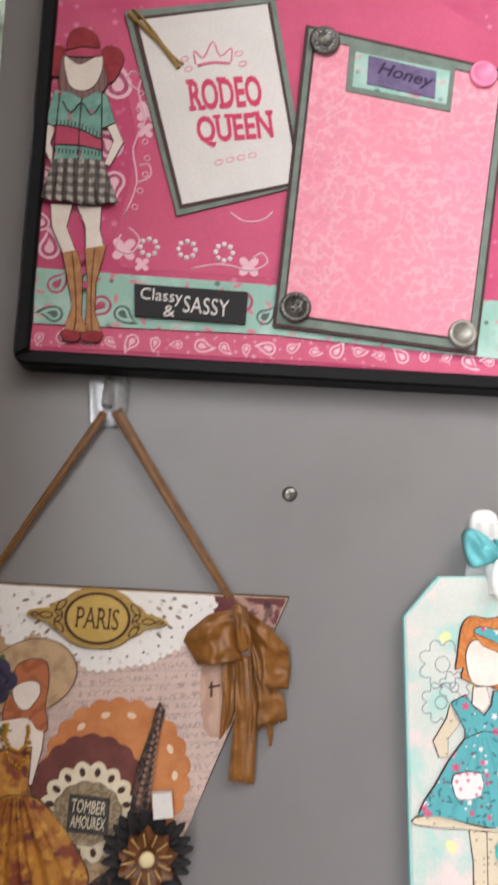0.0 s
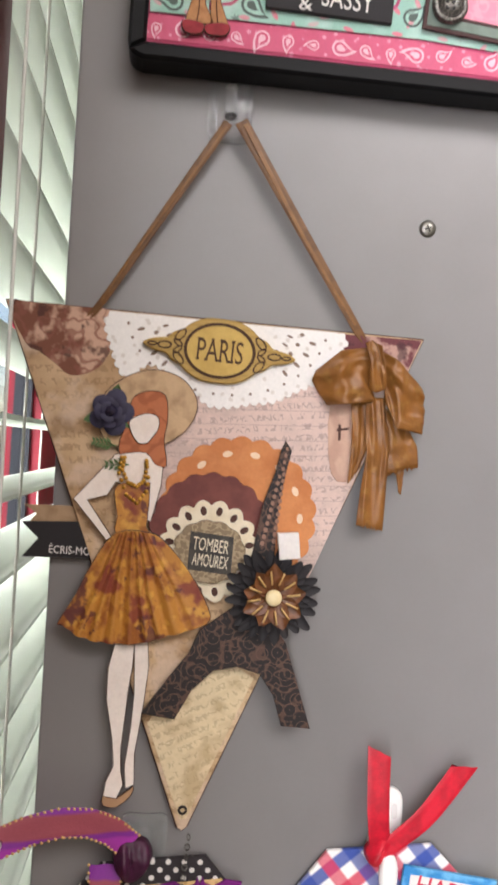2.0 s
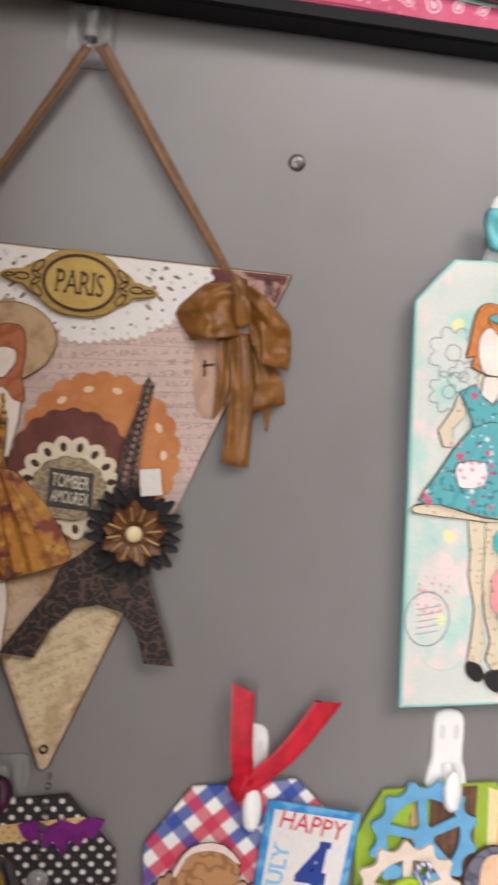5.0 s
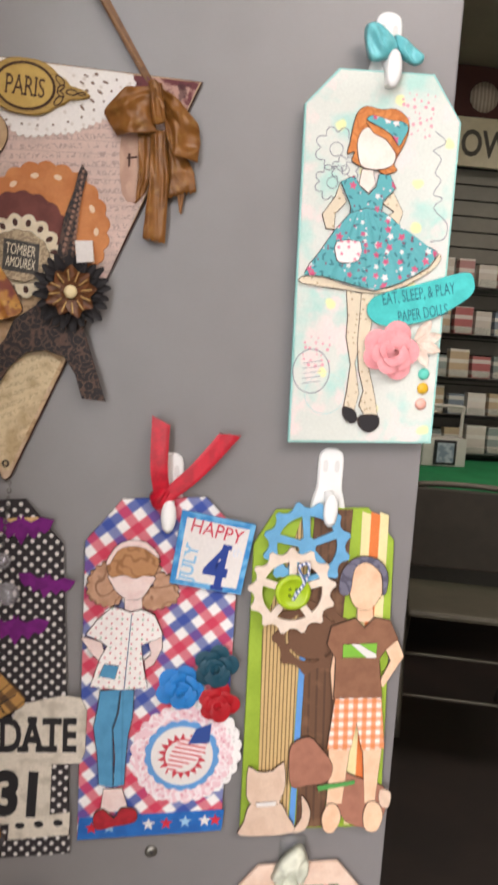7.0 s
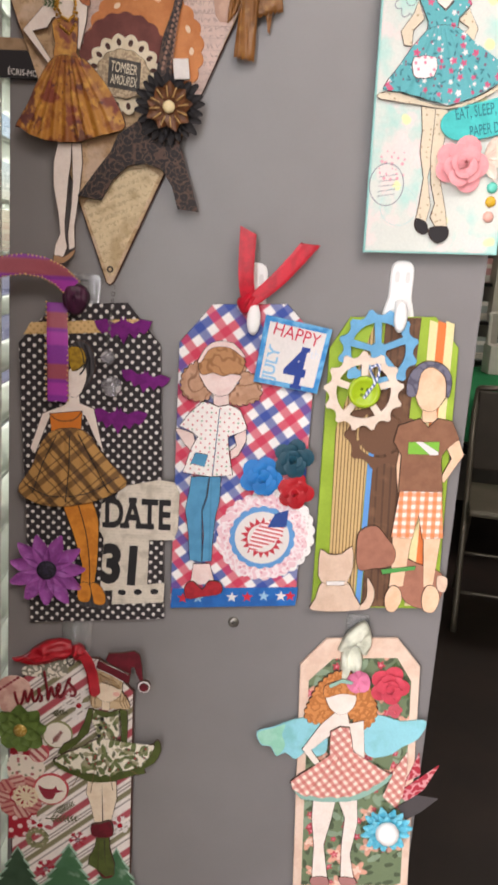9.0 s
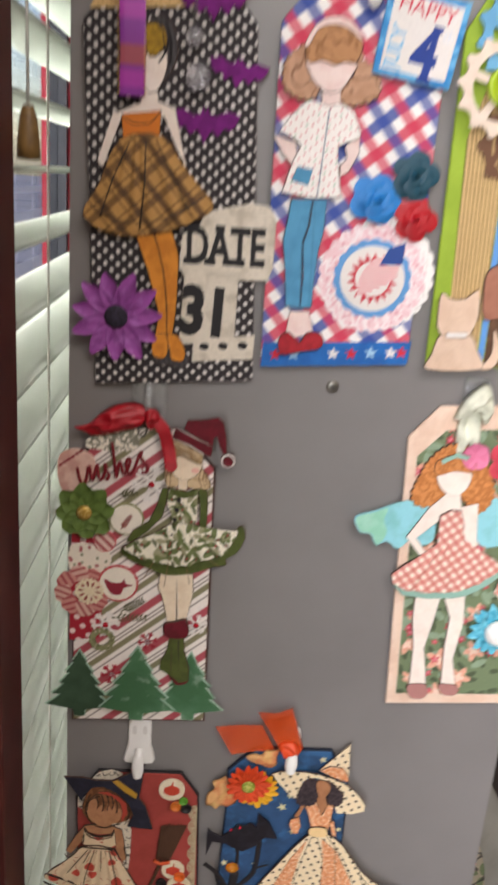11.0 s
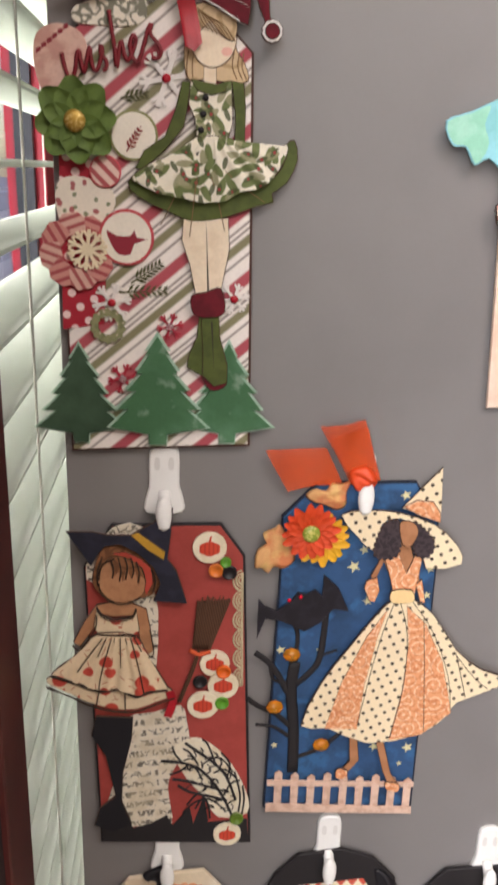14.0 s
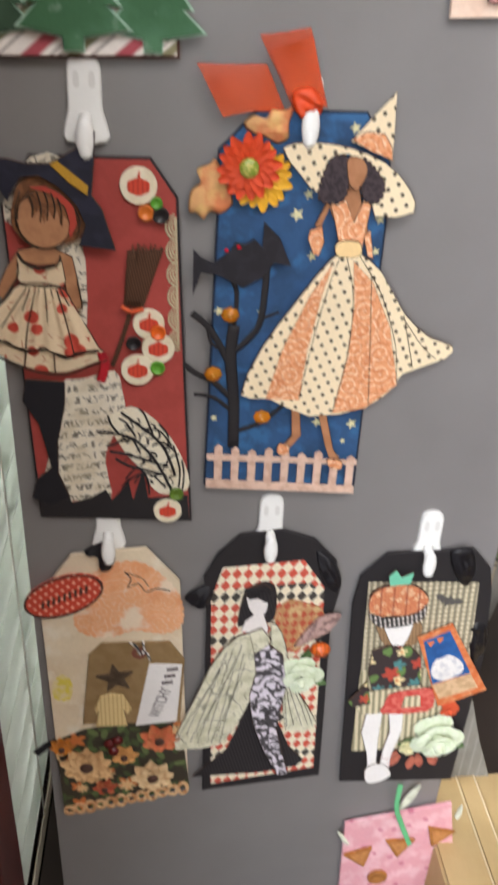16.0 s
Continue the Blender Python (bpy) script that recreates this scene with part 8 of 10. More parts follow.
doll.append(([(16, 181.9), (22, 180.9), (28, 179.9), (34, 181.9), (32, 176.9), (26, 174.9), (19, 176.9)], 10.4, 11, 5))
doll.append((rounded([(-12, 137.9), (-13, 131.9), (-4, 125.9), (6, 121.9), (16, 117.9), (29, 118.9), (39, 121.9), (49, 125.9), (57, 127.9), (56, 131.9), (63, 136.9), (68, 147.9), (66, 156.9), (62, 154.9), (62, 148.9), (56, 138.9), (41, 132.9), (22, 127.9), (0, 131.9)], 2), 7.4, 8.6, 5))
doll.append((rounded([(19, 156.9), (35, 156.9), (44, 151.9), (54, 151.9), (62, 154.9), (62, 148.9), (56, 138.9), (49, 133.9), (41, 132.9), (33, 128.9), (22, 126.9), (12, 128.9), (0, 130.9), (-9, 134.9), (-12, 137.9), (-2, 144.9), (8, 148.9)], 2), 9.3, 11, 4))
doll.append(("skirt", [(19, 155.9), (27, 155.9), (35, 155.9)], [(-11, 137.9), (0, 130.9), (12, 128.9), (22, 126.9), (33, 127.9), (41, 132.9), (49, 133.9), (56, 138.9), (61, 148.9), (62, 153.9)], 11.0, 1.2, 8, 4))
doll.append(([(13, 119.9), (35, 119.9), (36, 104.9), (32, 83.9), (19, 82.9), (16, 96.9), (12, 108.9)], 7.2, 8.4, 0))
doll.append((rounded([(17, 81.9), (24, 83.9), (32, 85.9), (34, 73.9), (26, 70.9), (18, 72.9)], 3), 8.6, 10.8, 2))
doll.append(([(21, 71.9), (26, 71.9), (24, 51.9), (23, 39.9), (15, 44.9), (16, 51.9), (20, 60.9)], 7.4, 8.4, 5))
doll.append(([(22, 71.9), (31, 72.9), (32, 60.9), (36, 46.9), (36, 36.9), (29, 34.9), (23, 40.9), (23, 53.9)], 7.8, 9.6, 5))
doll.append((rounded([(22, 40.9), (29, 35.9), (36, 37.9), (34, 33.9), (27, 32.9)], 3), 7.6, 8.8, 2))
doll.append(([(24, 118.9), (24, 118.9), (26, 83.9), (25, 83.9)], 8.4, 8.5, 6))
doll.append(([(27, 68.9), (28, 68.9), (29, 42.9), (29, 42.9)], 9.6, 9.75, 6))
figure("paper_doll", doll, [paper("e8d6bc", ("d8bfa0", 0.5, "noise", 8.0, 0.42, 0.65), name="ivory card"), paper("cdb28c", ("a88a60", 0.7, "veins", 10.0, 0.06), name="blonde ink"), maroon, white, camo, olive, paper("2f2a1c", name="dark ink line")], xmas, "paper doll in leaf print dress and maroon hat")
for q in [(23, 173.9), (22, 166.9), (21, 159.9), (20, 148.9), (19, 141.9)]:
    gem(xmas, *q, 11.0, 1.5, ink, "dress_button", n=12)
strand = paper("7a5c3a", name="brown pencil")
for k in range(8):
    line("hair_strand", [(18 + 0.8 * k, 212 - 0.5 * k), (19.5 + 1.7 * k, 206 - 0.2 * k), (22 + 2.0 * k, 203.5 - 0.75 * k)], 10.1, 0.28, strand, xmas)
for u in (15, 17.5, 36, 38.5, 40.5):
    line("hair_strand", [(u, 194), (u - 0.8, 188), (u + (1.5 if u > 30 else -0.5), 182.5)], 8.5, 0.28, strand, xmas)
cut("blush_cheek", ring(32.6, 194, 2.6, 1.9, 16), 9.3, 9.36, paper("e6b0a0", name="blush chalk"), xmas)
for q in ([(17, 146), (8, 128), (2, 116)], [(20, 145), (18, 128), (16, 111)], [(24, 145), (29, 130), (33, 114)], [(28, 146), (40, 136), (52, 128)]):
    line("fold_line", q, 11.5, 0.25, strand, xmas)
fir_a = paper("2c4630", ("48644c", 0.5, "noise", 22.0, 0.46, 0.68), name="dark fir card")
fir_b = paper("3b6844", ("5a8866", 0.6, "noise", 24.0, 0.46, 0.68), ("94ae9a", 0.55, "noise", 11.0, 0.58, 0.7), name="green fir card")
t0, t1, t2 = (-40.1, 3.7), (0, 3), (36.7, 3.5)
frost = paper("a6c2ae", ("7fa48a", 0.6, "noise", 4.0, 0.45, 0.6), name="frosted paper edge")
for q, w, h, d in ((t2, 49, 54, 6.0), (t0, 46, 52, 6.6), (t1, 54, 58, 8.0)):
    cut("frosted_edge", [(q[0] + (x - q[0]) * 1.1, q[1] - 1.2 + (y - q[1]) * 1.06) for x, y in fir(q[0], q[1], w, h)], d, d + 0.55, frost, xmas)
cut("fir_tree", fir(t2[0], t2[1], 49, 54), 6.2, 7.6, fir_b, xmas)
cut("fir_tree", fir(t0[0], t0[1], 46, 52), 7.0, 8.4, fir_a, xmas)
cut("fir_tree", fir(t1[0], t1[1], 54, 58), 8.6, 10.0, fir_b, xmas)
clear_hook(X0 + [(1.2, 238.2)][0][0] * MM, Z0 + [(1.2, 238.2)][0][1] * MM, 1.05)

# winged doll tag
X0, Z0 = 0.1043, 0.7442
blush = paper("e8cdb8", ("d8b49c", 0.6, "noise", 14.0, 0.45, 0.62), name="blush board")
angel = board("winged_tag", [(-56.6, 197.9), (-38.6, 219.7), (14.1, 223.2), (33.4, 201.2), (45.8, 2.2), (-46.1, -2.7)], "blush bordered floral tag with a winged paper doll", blush)
cut("floral_print", [(-49.2, 185.5), (-32.5, 204.2), (15.3, 207.7), (27.8, 189.2), (39.4, 9.6), (-40, 6.3)], 5.6, 5.9, paper("6f7f5e", ("3f4a34", 0.8, "leaves", 8.0, 4.4, 2.0, 0.7), ("8fa48a", 0.8, "leaves", 11.0, 6.0, 2.6, 0.5), ("e8a890", 0.9, "florets", 19.0, 7.5, 0.55, 5), ("f2d8c4", 0.8, "florets", 19.0, 3.4, 0.55, 4), ("c83a50", 0.9, "florets", 10.0, 3.0, 0.4, 5), ("e8909a", 0.8, "florets", 10.0, 1.2, 0.4, 3), name="vintage floral print"), angel)
wing = paper("8fd0da", ("6fb4b0", 0.6, "noise", 16.0, 0.45, 0.65), rough=0.5, name="aqua wing card")
cut("wing", rounded([(-85.2, 141.8), (-72.5, 146.8), (-52.1, 155.3), (-34.9, 151.2), (-30.6, 129.8), (-38, 123.6), (-46, 127.4), (-54, 120.2), (-62, 125.4), (-69, 122), (-74, 130), (-81, 131)], 3), 7.0, 8.2, wing, angel)
cut("wing_tip", rounded([(-84.4, 141.4), (-72.5, 146), (-64, 149.4), (-66, 141), (-63, 133), (-65, 126), (-69, 123), (-73.6, 130.6), (-80.6, 131.8)], 3), 8.2, 8.4, paper("8fcdb2", ("a9dac6", 0.6, "noise", 9.0, 0.45, 0.62), rough=0.5, name="mint ink"), angel)
cut("wing", rounded([(-8.8, 149.4), (5.2, 160.6), (23.1, 156.6), (40.3, 158.7), (42.6, 152.8), (37.1, 141.9), (25.4, 134.2), (17.6, 127.7), (0.9, 126.1)], 3), 7.0, 8.2, wing, angel)
red_ging = paper("f0dccc", ("c86a60", 0.75, "stripe", 5.6, 0.5, 40.0, 0.0), ("c86a60", 0.65, "stripe", 5.6, 0.5, -50.0, 0.0), name="red gingham paper")
hair_o = paper("d0884c", ("a8622c", 0.7, "veins", 5.0, 0.1), name="copper curls")
doll = []
doll.append((frilled(rounded([(-49.9, 159.7), (-46.6, 171.7), (-41.8, 183.7), (-32.3, 193.7), (-22.1, 196), (-11.4, 191), (-2.2, 181.3), (3.5, 164.7), (0.4, 153.6), (-7.6, 149.5), (-16.9, 160.4), (-29.3, 159.3), (-37.2, 152.9), (-45.6, 153.1)], 3), 1.6, 5.0), 7.6, 9.0, 1))
doll.append((rounded([(-35.8, 176.4), (-24.9, 180.1), (-13.5, 178.4), (-14.2, 167.2), (-22.3, 160.4), (-32, 165.6)], 3), 9.1, 9.8, 0))
doll.append((rounded([(-37.7, 184.1), (-25.7, 189.3), (-12.9, 184.9), (-11.4, 177.7), (-24.7, 178.3), (-36, 174.5)], 3), 9.8, 10.4, 1))
doll.append(([(-34.9, 185.7), (-25, 191.2), (-16.6, 189.2), (-17.1, 186.4), (-25.5, 187.5), (-33.4, 182.6)], 10.4, 10.9, 3))
doll.append(([(-27.9, 162.2), (-18.4, 163.1), (-15.9, 153.9), (-5.3, 156.8), (-1.5, 124.9), (-11.1, 128.8), (-15, 143.6), (-27.7, 144.3), (-42.5, 129.6), (-33.9, 117.9), (-38.9, 116.5), (-50.1, 129.8), (-37.5, 151.9)], 8.6, 9.4, 0))
doll.append((rounded([(-30, 147), (-15.7, 151.1), (-11, 131.7), (1.6, 119.4), (19.9, 113.5), (3.5, 99.2), (-12.9, 91.7), (-47.2, 91.3), (-56.6, 103.1), (-38.5, 117.5), (-28.8, 128)], 2), 9.5, 11.0, 2))
doll.append((rounded([(-56.5, 101.2), (-47.2, 92.3), (-12.9, 91.7), (5.5, 100.4), (20.7, 113.5), (18.3, 104.6), (4.1, 92.4), (-12.4, 85.9), (-46.8, 86.4)], 2), 8.4, 9.4, 3))
doll.append(("skirt", [(-28.3, 127.1), (-19.4, 127), (-10.9, 130.7)], [(-55.8, 103.2), (-47.2, 92.3), (-30, 91), (-13, 92.2), (3.4, 99.7), (19.1, 112.9)], 11.0, 1.0, 7, 2))
doll.append(([(-37.7, 86.6), (-21, 92.7), (-19.6, 88.2), (-21.8, 69.5), (-25.6, 46.6), (-20.3, 17), (-32.6, 14.9), (-33.8, 45.8), (-37.4, 69.1)], 7.6, 8.8, 0))
doll.append(([(-20.1, 91.8), (-3.6, 90.6), (-1, 67.7), (-4.1, 38.9), (1.3, 14), (-10.1, 16.9), (-12.1, 47.8), (-11.8, 71.4)], 7.6, 8.8, 0))
doll.append((rounded([(-34, 15.8), (-20.3, 17), (-19.6, 6.2), (-29.7, 5.3)], 3), 7.8, 9.2, 4))
doll.append((rounded([(-11.5, 17.8), (1.7, 17), (2, 9.2), (-7.3, 9.3)], 3), 7.8, 9.2, 4))
figure("paper_doll", doll, [skin, hair_o, red_ging, paper("8fb8a8", name="sage frill"), paper("b07a74", name="rose shoe")], angel, "paper doll in red gingham dress with aqua wings")
rose(angel, *([(11.2, 186.4)][0]), 7.0, 14.5, paper("d84a5c", ("c03446", 0.5, "noise", 7.0, 0.4, 0.6), rough=0.65, name="coral red paper"), label="coral red paper rose", turns=4, leaf=leaf_green)
rose(angel, *([(17.5, 165.2)][0]), 7.0, 6.0, paper("cc5a66", name="rose paper"), label="small rose paper bloom")
flower(angel, *([(-12.6, 189.6)][0]), 8.0, 9, 4, paper("dc7a9c", rough=0.6, name="pink silk"), "silk_blossom", "pink silk blossom", layers=1, rise=3)
sheer = paper("dfe0cc", ("b8bca8", 0.6, "noise", 10.0, 0.42, 0.6), rough=0.4, name="ivory ribbon")
cloth("ribbon_loop", [(-29.9, 212.5), (-26.7, 223.9), (-18.1, 234.2), (-10.8, 236), (-5.6, 222.7), (-9.3, 210.3), (-16.1, 216.9), (-21, 218.9)], 7, 8, sheer, angel, "ivory satin ribbon loop", 4, 2)
cloth("ribbon_tail", [(-25.6, 216.9), (-14.5, 218.7), (-10.7, 202.1), (-14.3, 192.8), (-20, 197.2), (-23.1, 182.5), (-26.8, 196.5)], 6, 5, sheer, angel, "", 5, 4)
tealfl = paper("4fb4cc", ("8fdcea", 0.6, "noise", 5.0, 0.45, 0.6), rough=0.6, name="turquoise paper")
c = [(21, 65)][0]
flower(angel, *c, 8.0, 20, 15, tealfl, "paper_daisy", "turquoise paper daisy with white pompom", layers=2, width=8, rise=4, curl=1, pointed=0.05)
part("pompom", lathe(bmesh.new(), *c, 11, [(5, 0), (8.6, 3), (9.2, 6), (7.5, 10), (4, 12.4), (0, 13)], 24), paper("f4f2ee", rough=0.9, bump=0.8, name="white pompom"), angel)
redfan = paper("b02c3c", ("e8b0b0", 0.7, "veins", 6.0, 0.08), name="red swirl paper")
for k, (q, m) in enumerate((([(24.7, 99.8), (33.3, 107), (40.5, 129.9), (43.8, 111.4)], redfan), ([(25.4, 92.6), (37, 103.5), (57.1, 120.9), (48, 99.7), (36.6, 87.8)], redfan), ([(28.5, 83), (42.3, 94.2), (59.5, 92), (48.1, 80), (36.1, 71.4)], paper("4a4444", name="charcoal paper")), ([(16.1, 91.6), (23, 116.7), (30.8, 130.9), (32.7, 112.8), (31.7, 93.2), (26.4, 82.8)], red_ging))):
    cut("paper_leaf", q, 6.6 + 0.5 * k, 7.4 + 0.5 * k, m, angel)
clear_hook(X0 + [(-15.9, 226.8)][0][0] * MM, Z0 + [(-15.9, 226.8)][0][1] * MM, 0.8)

line_ink = paper("3a2a1c", name="sepia ink")

# brick red tag
X0, Z0 = -0.1123, 0.4521
brick_red = paper("a8443c", ("96382f", 0.5, "noise", 12.0, 0.4, 0.6), name="brick red card")
sally = board("brick_red_tag", [(-48.8, 194.3), (-33.1, 219.4), (26.5, 219.7), (39.7, 200.9), (48.5, -2.7), (-43.8, 1.8)], "brick red tag with a little witch doll and pumpkin discs", brick_red)
cut("board_edge", [(-49.8, 194.3), (-33.8, 220.4), (27.1, 220.8), (41, 200.9), (50.1, -4), (-45, 0.4)], 2.4, 4.9, black, sally)
scriptp = paper("e2d8c4", ("3a322c", 0.85, "script", 7.5, 5.0), ("c8b898", 0.5, "noise", 12.0, 0.5, 0.65), name="script paper")
cut("script_scrap", rounded([(-26.9, 94.4), (-11, 98), (5.1, 102.4), (9, 88.4), (9.8, 74), (1.4, 57.1), (-2.9, 42), (-0.7, 11.3), (-21.8, 13.1), (-44.3, 11.7), (-37, 43.4), (-29.7, 73.1)], 3), 5.6, 6.0, scriptp, sally)
cut("script_scrap", rounded([(-32.8, 219.4), (-15.8, 219.2), (-12.3, 188.2), (-8.2, 166.8), (-9.5, 129.4), (-14.1, 136.9), (-16.4, 166.6), (-48.4, 187.3), (-43, 204.8)], 2), 5.5, 5.8, scriptp, sally)
moon = cut("moon_scrap", rounded([(-0, 69.6), (8.7, 78.1), (18.1, 78.3), (33.4, 64.1), (45.8, 38.8), (47.1, 21.2), (29, 18.6), (18.6, 36), (8.9, 48.7)], 3), 6.0, 6.5, paper("e6dcc4", ("c8b48c", 0.5, "noise", 10.0, 0.5, 0.65), name="cream moon paper"), sally)
cut("graveyard_strip", [(-44.2, 14.4), (-36.2, 16.3), (-34.1, 11.9), (-27.1, 17.4), (-24.7, 12.1), (-13.8, 15), (-3.6, 21.5), (-0, 13.5), (10.8, 27.1), (13.1, 13.8), (19.7, 36), (22.5, 14.9), (47.2, 16.8), (48.5, -2.2), (-43.8, 2.3)], 6.1, 6.6, black, sally)
for k, q in enumerate(([(38.1, 18.8), (28.6, 40.6), (17.7, 55.3), (6.3, 61.4), (-7, 63.2)], [(28.6, 40.6), (17.8, 44.7), (7.8, 47.9), (-0, 49.4)], [(34.1, 32), (21.5, 36.1), (10.7, 39.3), (3.5, 44.3)], [(39.5, 32.1), (33.8, 49.3), (26.5, 59.8), (15.8, 69.2), (7.7, 76)], [(33.8, 49.3), (35.3, 60), (29.8, 68.2)], [(26.5, 59.8), (21.7, 74.3), (18.1, 78.3)], [(21.1, 63.9), (29.9, 64.1), (37.2, 53.6)], [(9, 29.2), (16.1, 38.1), (21.6, 31.7)], [(23.6, 18.5), (21.6, 31.7), (14.4, 31.6), (6.5, 23.5)], [(41.6, 23.3), (42.3, 36.5), (38.3, 53.7)]) + ([(15.9, 59.5), (10.5, 69.1), (6.3, 71.9)], [(10.6, 60.7), (4.2, 55), (-1.8, 52.8)], [(18.5, 48.1), (14.1, 57.4), (10.6, 57.3)], [(32.3, 36.3), (36.4, 45.1), (42, 47.3)], [(25.5, 53.4), (32.6, 55.7), (39.8, 48.6)], [(14.4, 26.3), (18.6, 33.8), (25.9, 31.8), (33.2, 24)], [(6.3, 61.4), (1.7, 67.6), (-0, 73.8)], [(43.5, 18.9), (44.9, 32.2), (43.6, 43.1)])):
    part("branch", tube(bmesh.new(), [(*p, 6.9) for p in q], 0.85 if k < 4 else 0.62, 6, 0, 3), black, moon)
rnd = random.Random(21)
for q in [(12.3, 63.7), (17.5, 68), (22.9, 62.6), (15.9, 55.3), (22, 53.3), (28.3, 57.7), (33.8, 48.4), (28.5, 45.7), (23.2, 42.6), (35.1, 38.5), (39.5, 32.1), (30.5, 31.9), (18.6, 39.5), (26, 26.5), (36.9, 24.1), (14.2, 45.4), (10.6, 55.2), (26.4, 64)]:
    for k in range(3):
        a, ln = rnd.uniform(0.6, 3.4), rnd.uniform(3.5, 7.5)
        part("bare_twig", tube(bmesh.new(), [(*q, 6.9), (q[0] + ln * 0.5 * math.cos(a) + 0.6, q[1] + ln * 0.5 * math.sin(a), 7.0), (q[0] + ln * math.cos(a + 0.4), q[1] + ln * math.sin(a + 0.4), 6.9)], rnd.uniform(0.3, 0.5), 5, 0, 3), black, moon)
ecru = paper("c4b594", ("8a7c62", 0.6, "dots", 1.3, 0.3, 20.0), rough=0.9, name="ecru crochet lace")
for k in range(6):
    q = Vector((39.5, 186)).lerp(Vector((41.2, 122)), k / 5)
    for w in (5.0, 3.4, 1.9):
        half = [(q.x - w * math.cos(a), q.y + w * 1.25 * math.sin(a)) for a in [radians(-88 + 22 * m) for m in range(9)]]
        part("lace_scallop", tube(bmesh.new(), [(*p, 6.0) for p in half], 0.62, 6, 0, 3), ecru, sally)
part("lace_band", tube(bmesh.new(), [(39.6, 191, 5.9), (40.4, 154, 5.9), (41.4, 116, 5.9)], 0.8, 6), ecru, sally)
pump = paper("d0452c", ("a8301c", 0.7, "stripe", 2.4, 0.3, 0.0, 0.0), name="pumpkin print")
def pumpkin_disc(parent, q, r, d=6.2):
    ob = cut("pumpkin_disc", ring(*q, r, n=30), d, d + 1.4, cream, parent)
    cut("pumpkin_print", ring(q[0], q[1] - 0.5, r * 0.62, r * 0.46, 24, 0, 0.05, 6), d + 1.4, d + 1.6, pump, ob)
    cut("stem_print", [(q[0] - 0.6, q[1] + r * 0.4), (q[0] + 0.6, q[1] + r * 0.4), (q[0] + 1.2, q[1] + r * 0.75), (q[0] + 0.2, q[1] + r * 0.75)], d + 1.4, d + 1.6, pump, ob)
for q, r, d in (([(20.7, 207.3)][0], 9.6, 6.2), ([(24.8, 132.1)][0], 8.8, 6.2), ([(29.9, 118)][0], 9.2, 7.8), ([(18.1, 104.7)][0], 9.4, 8.0), ([(34.7, 6.2)][0], 8.8, 6.8)):
    pumpkin_disc(sally, q, r, d)
for q, col, r in (([(29.8, 199.2)][0], "5a9a2c", 3.2), ([(24.4, 194.1)][0], "d8742a", 4.2), ([(31.9, 192.9)][0], "1c181a", 4.4), ([(30, 127.7)][0], "e0641c", 4.4), ([(16.2, 121.1)][0], "1c181a", 4.2), ([(29.4, 106.1)][0], "5a9a2c", 4.2), ([(40.2, 19.7)][0], "5f7a28", 4.4)):
    button(sally, *q, 8.2, r, paper(col, rough=0.35, name="small plastic"), h=2.2)
bristle = paper("5a3a26", ("3a2416", 0.8, "stripe", 1.4, 0.4, 12.0, 0.0), rough=0.9, name="straw bristle")
br0 = cut("broom", [(14, 173.2), (33.3, 174.4), (22, 141.6), (11.3, 142.8)], 6.2, 8.2, bristle, sally, "small brown twig broom")
a, b = [(13.3, 144.4)][0], [(32, 172.2)][0]
rnd = random.Random(4)
lo, hi = [(12.6, 143.6), (20.6, 143.1)], [(14.3, 173.2), (32.6, 173.7)]
for k in range(26):
    t = (k + rnd.random() * 0.6) / 26
    s, e = Vector(lo[0]).lerp(Vector(lo[1]), t), Vector(hi[0]).lerp(Vector(hi[1]), t)
    part("twig", tube(bmesh.new(), [(*s, 8.3), (*((s + e) / 2), 9.4), (*(e + (e - s) * rnd.uniform(-0.05, 0.16)), 8.6)], 0.45, 5, 0, 3), bristle, br0)
part("broom_handle", tube(bmesh.new(), [(*q, 8.2) for q in [(15.3, 141.4), (10.8, 126), (4.1, 107.1)]], 1.3, 8), bristle, br0)
part("binding", tube(bmesh.new(), [(*q, 9.2) for q in [(10, 142.8), (15.3, 139.9), (22, 141.6)]], 1.3, 8), paper("d85a30", name="orange thread"), br0)
navy = paper("1c1c2a", ("2c2c3e", 0.6, "noise", 9.0, 0.45, 0.62), rough=0.8, name="midnight felt")
pump_dress = paper("e2cba8", ("c83a2a", 0.95, "florets", 15.0, 4.6, 0.9, 0), ("a82a1a", 0.7, "leaves", 5.0, 2.4, 0.3, 0.4), ("b83a2a", 0.9, "leaves", 11.0, 1.3, 0.6, 0.4), name="pumpkin dress print")
tan = paper("b8845e", ("9a6644", 0.5, "noise", 7.0, 0.42, 0.62), name="tan card")
doll = []
doll.append((rounded([(-44.7, 187.9), (-42.7, 198.9), (-38.7, 207.9), (-31.7, 211.9), (-20.7, 208.9), (-10.7, 199.9), (-6.7, 190.9), (-8.7, 181.9), (-16.7, 176.9), (-33.7, 174.9), (-41.7, 180.9)], 3), 7.6, 9.2, 1))
doll.append((rounded([(-41.7, 189.9), (-38.7, 198.9), (-31.7, 202.9), (-22.7, 201.9), (-16.7, 194.9), (-14.7, 185.9), (-17.7, 178.9), (-25.7, 174.9), (-33.7, 175.9), (-39.7, 181.9)], 3), 9.3, 10.2, 0))
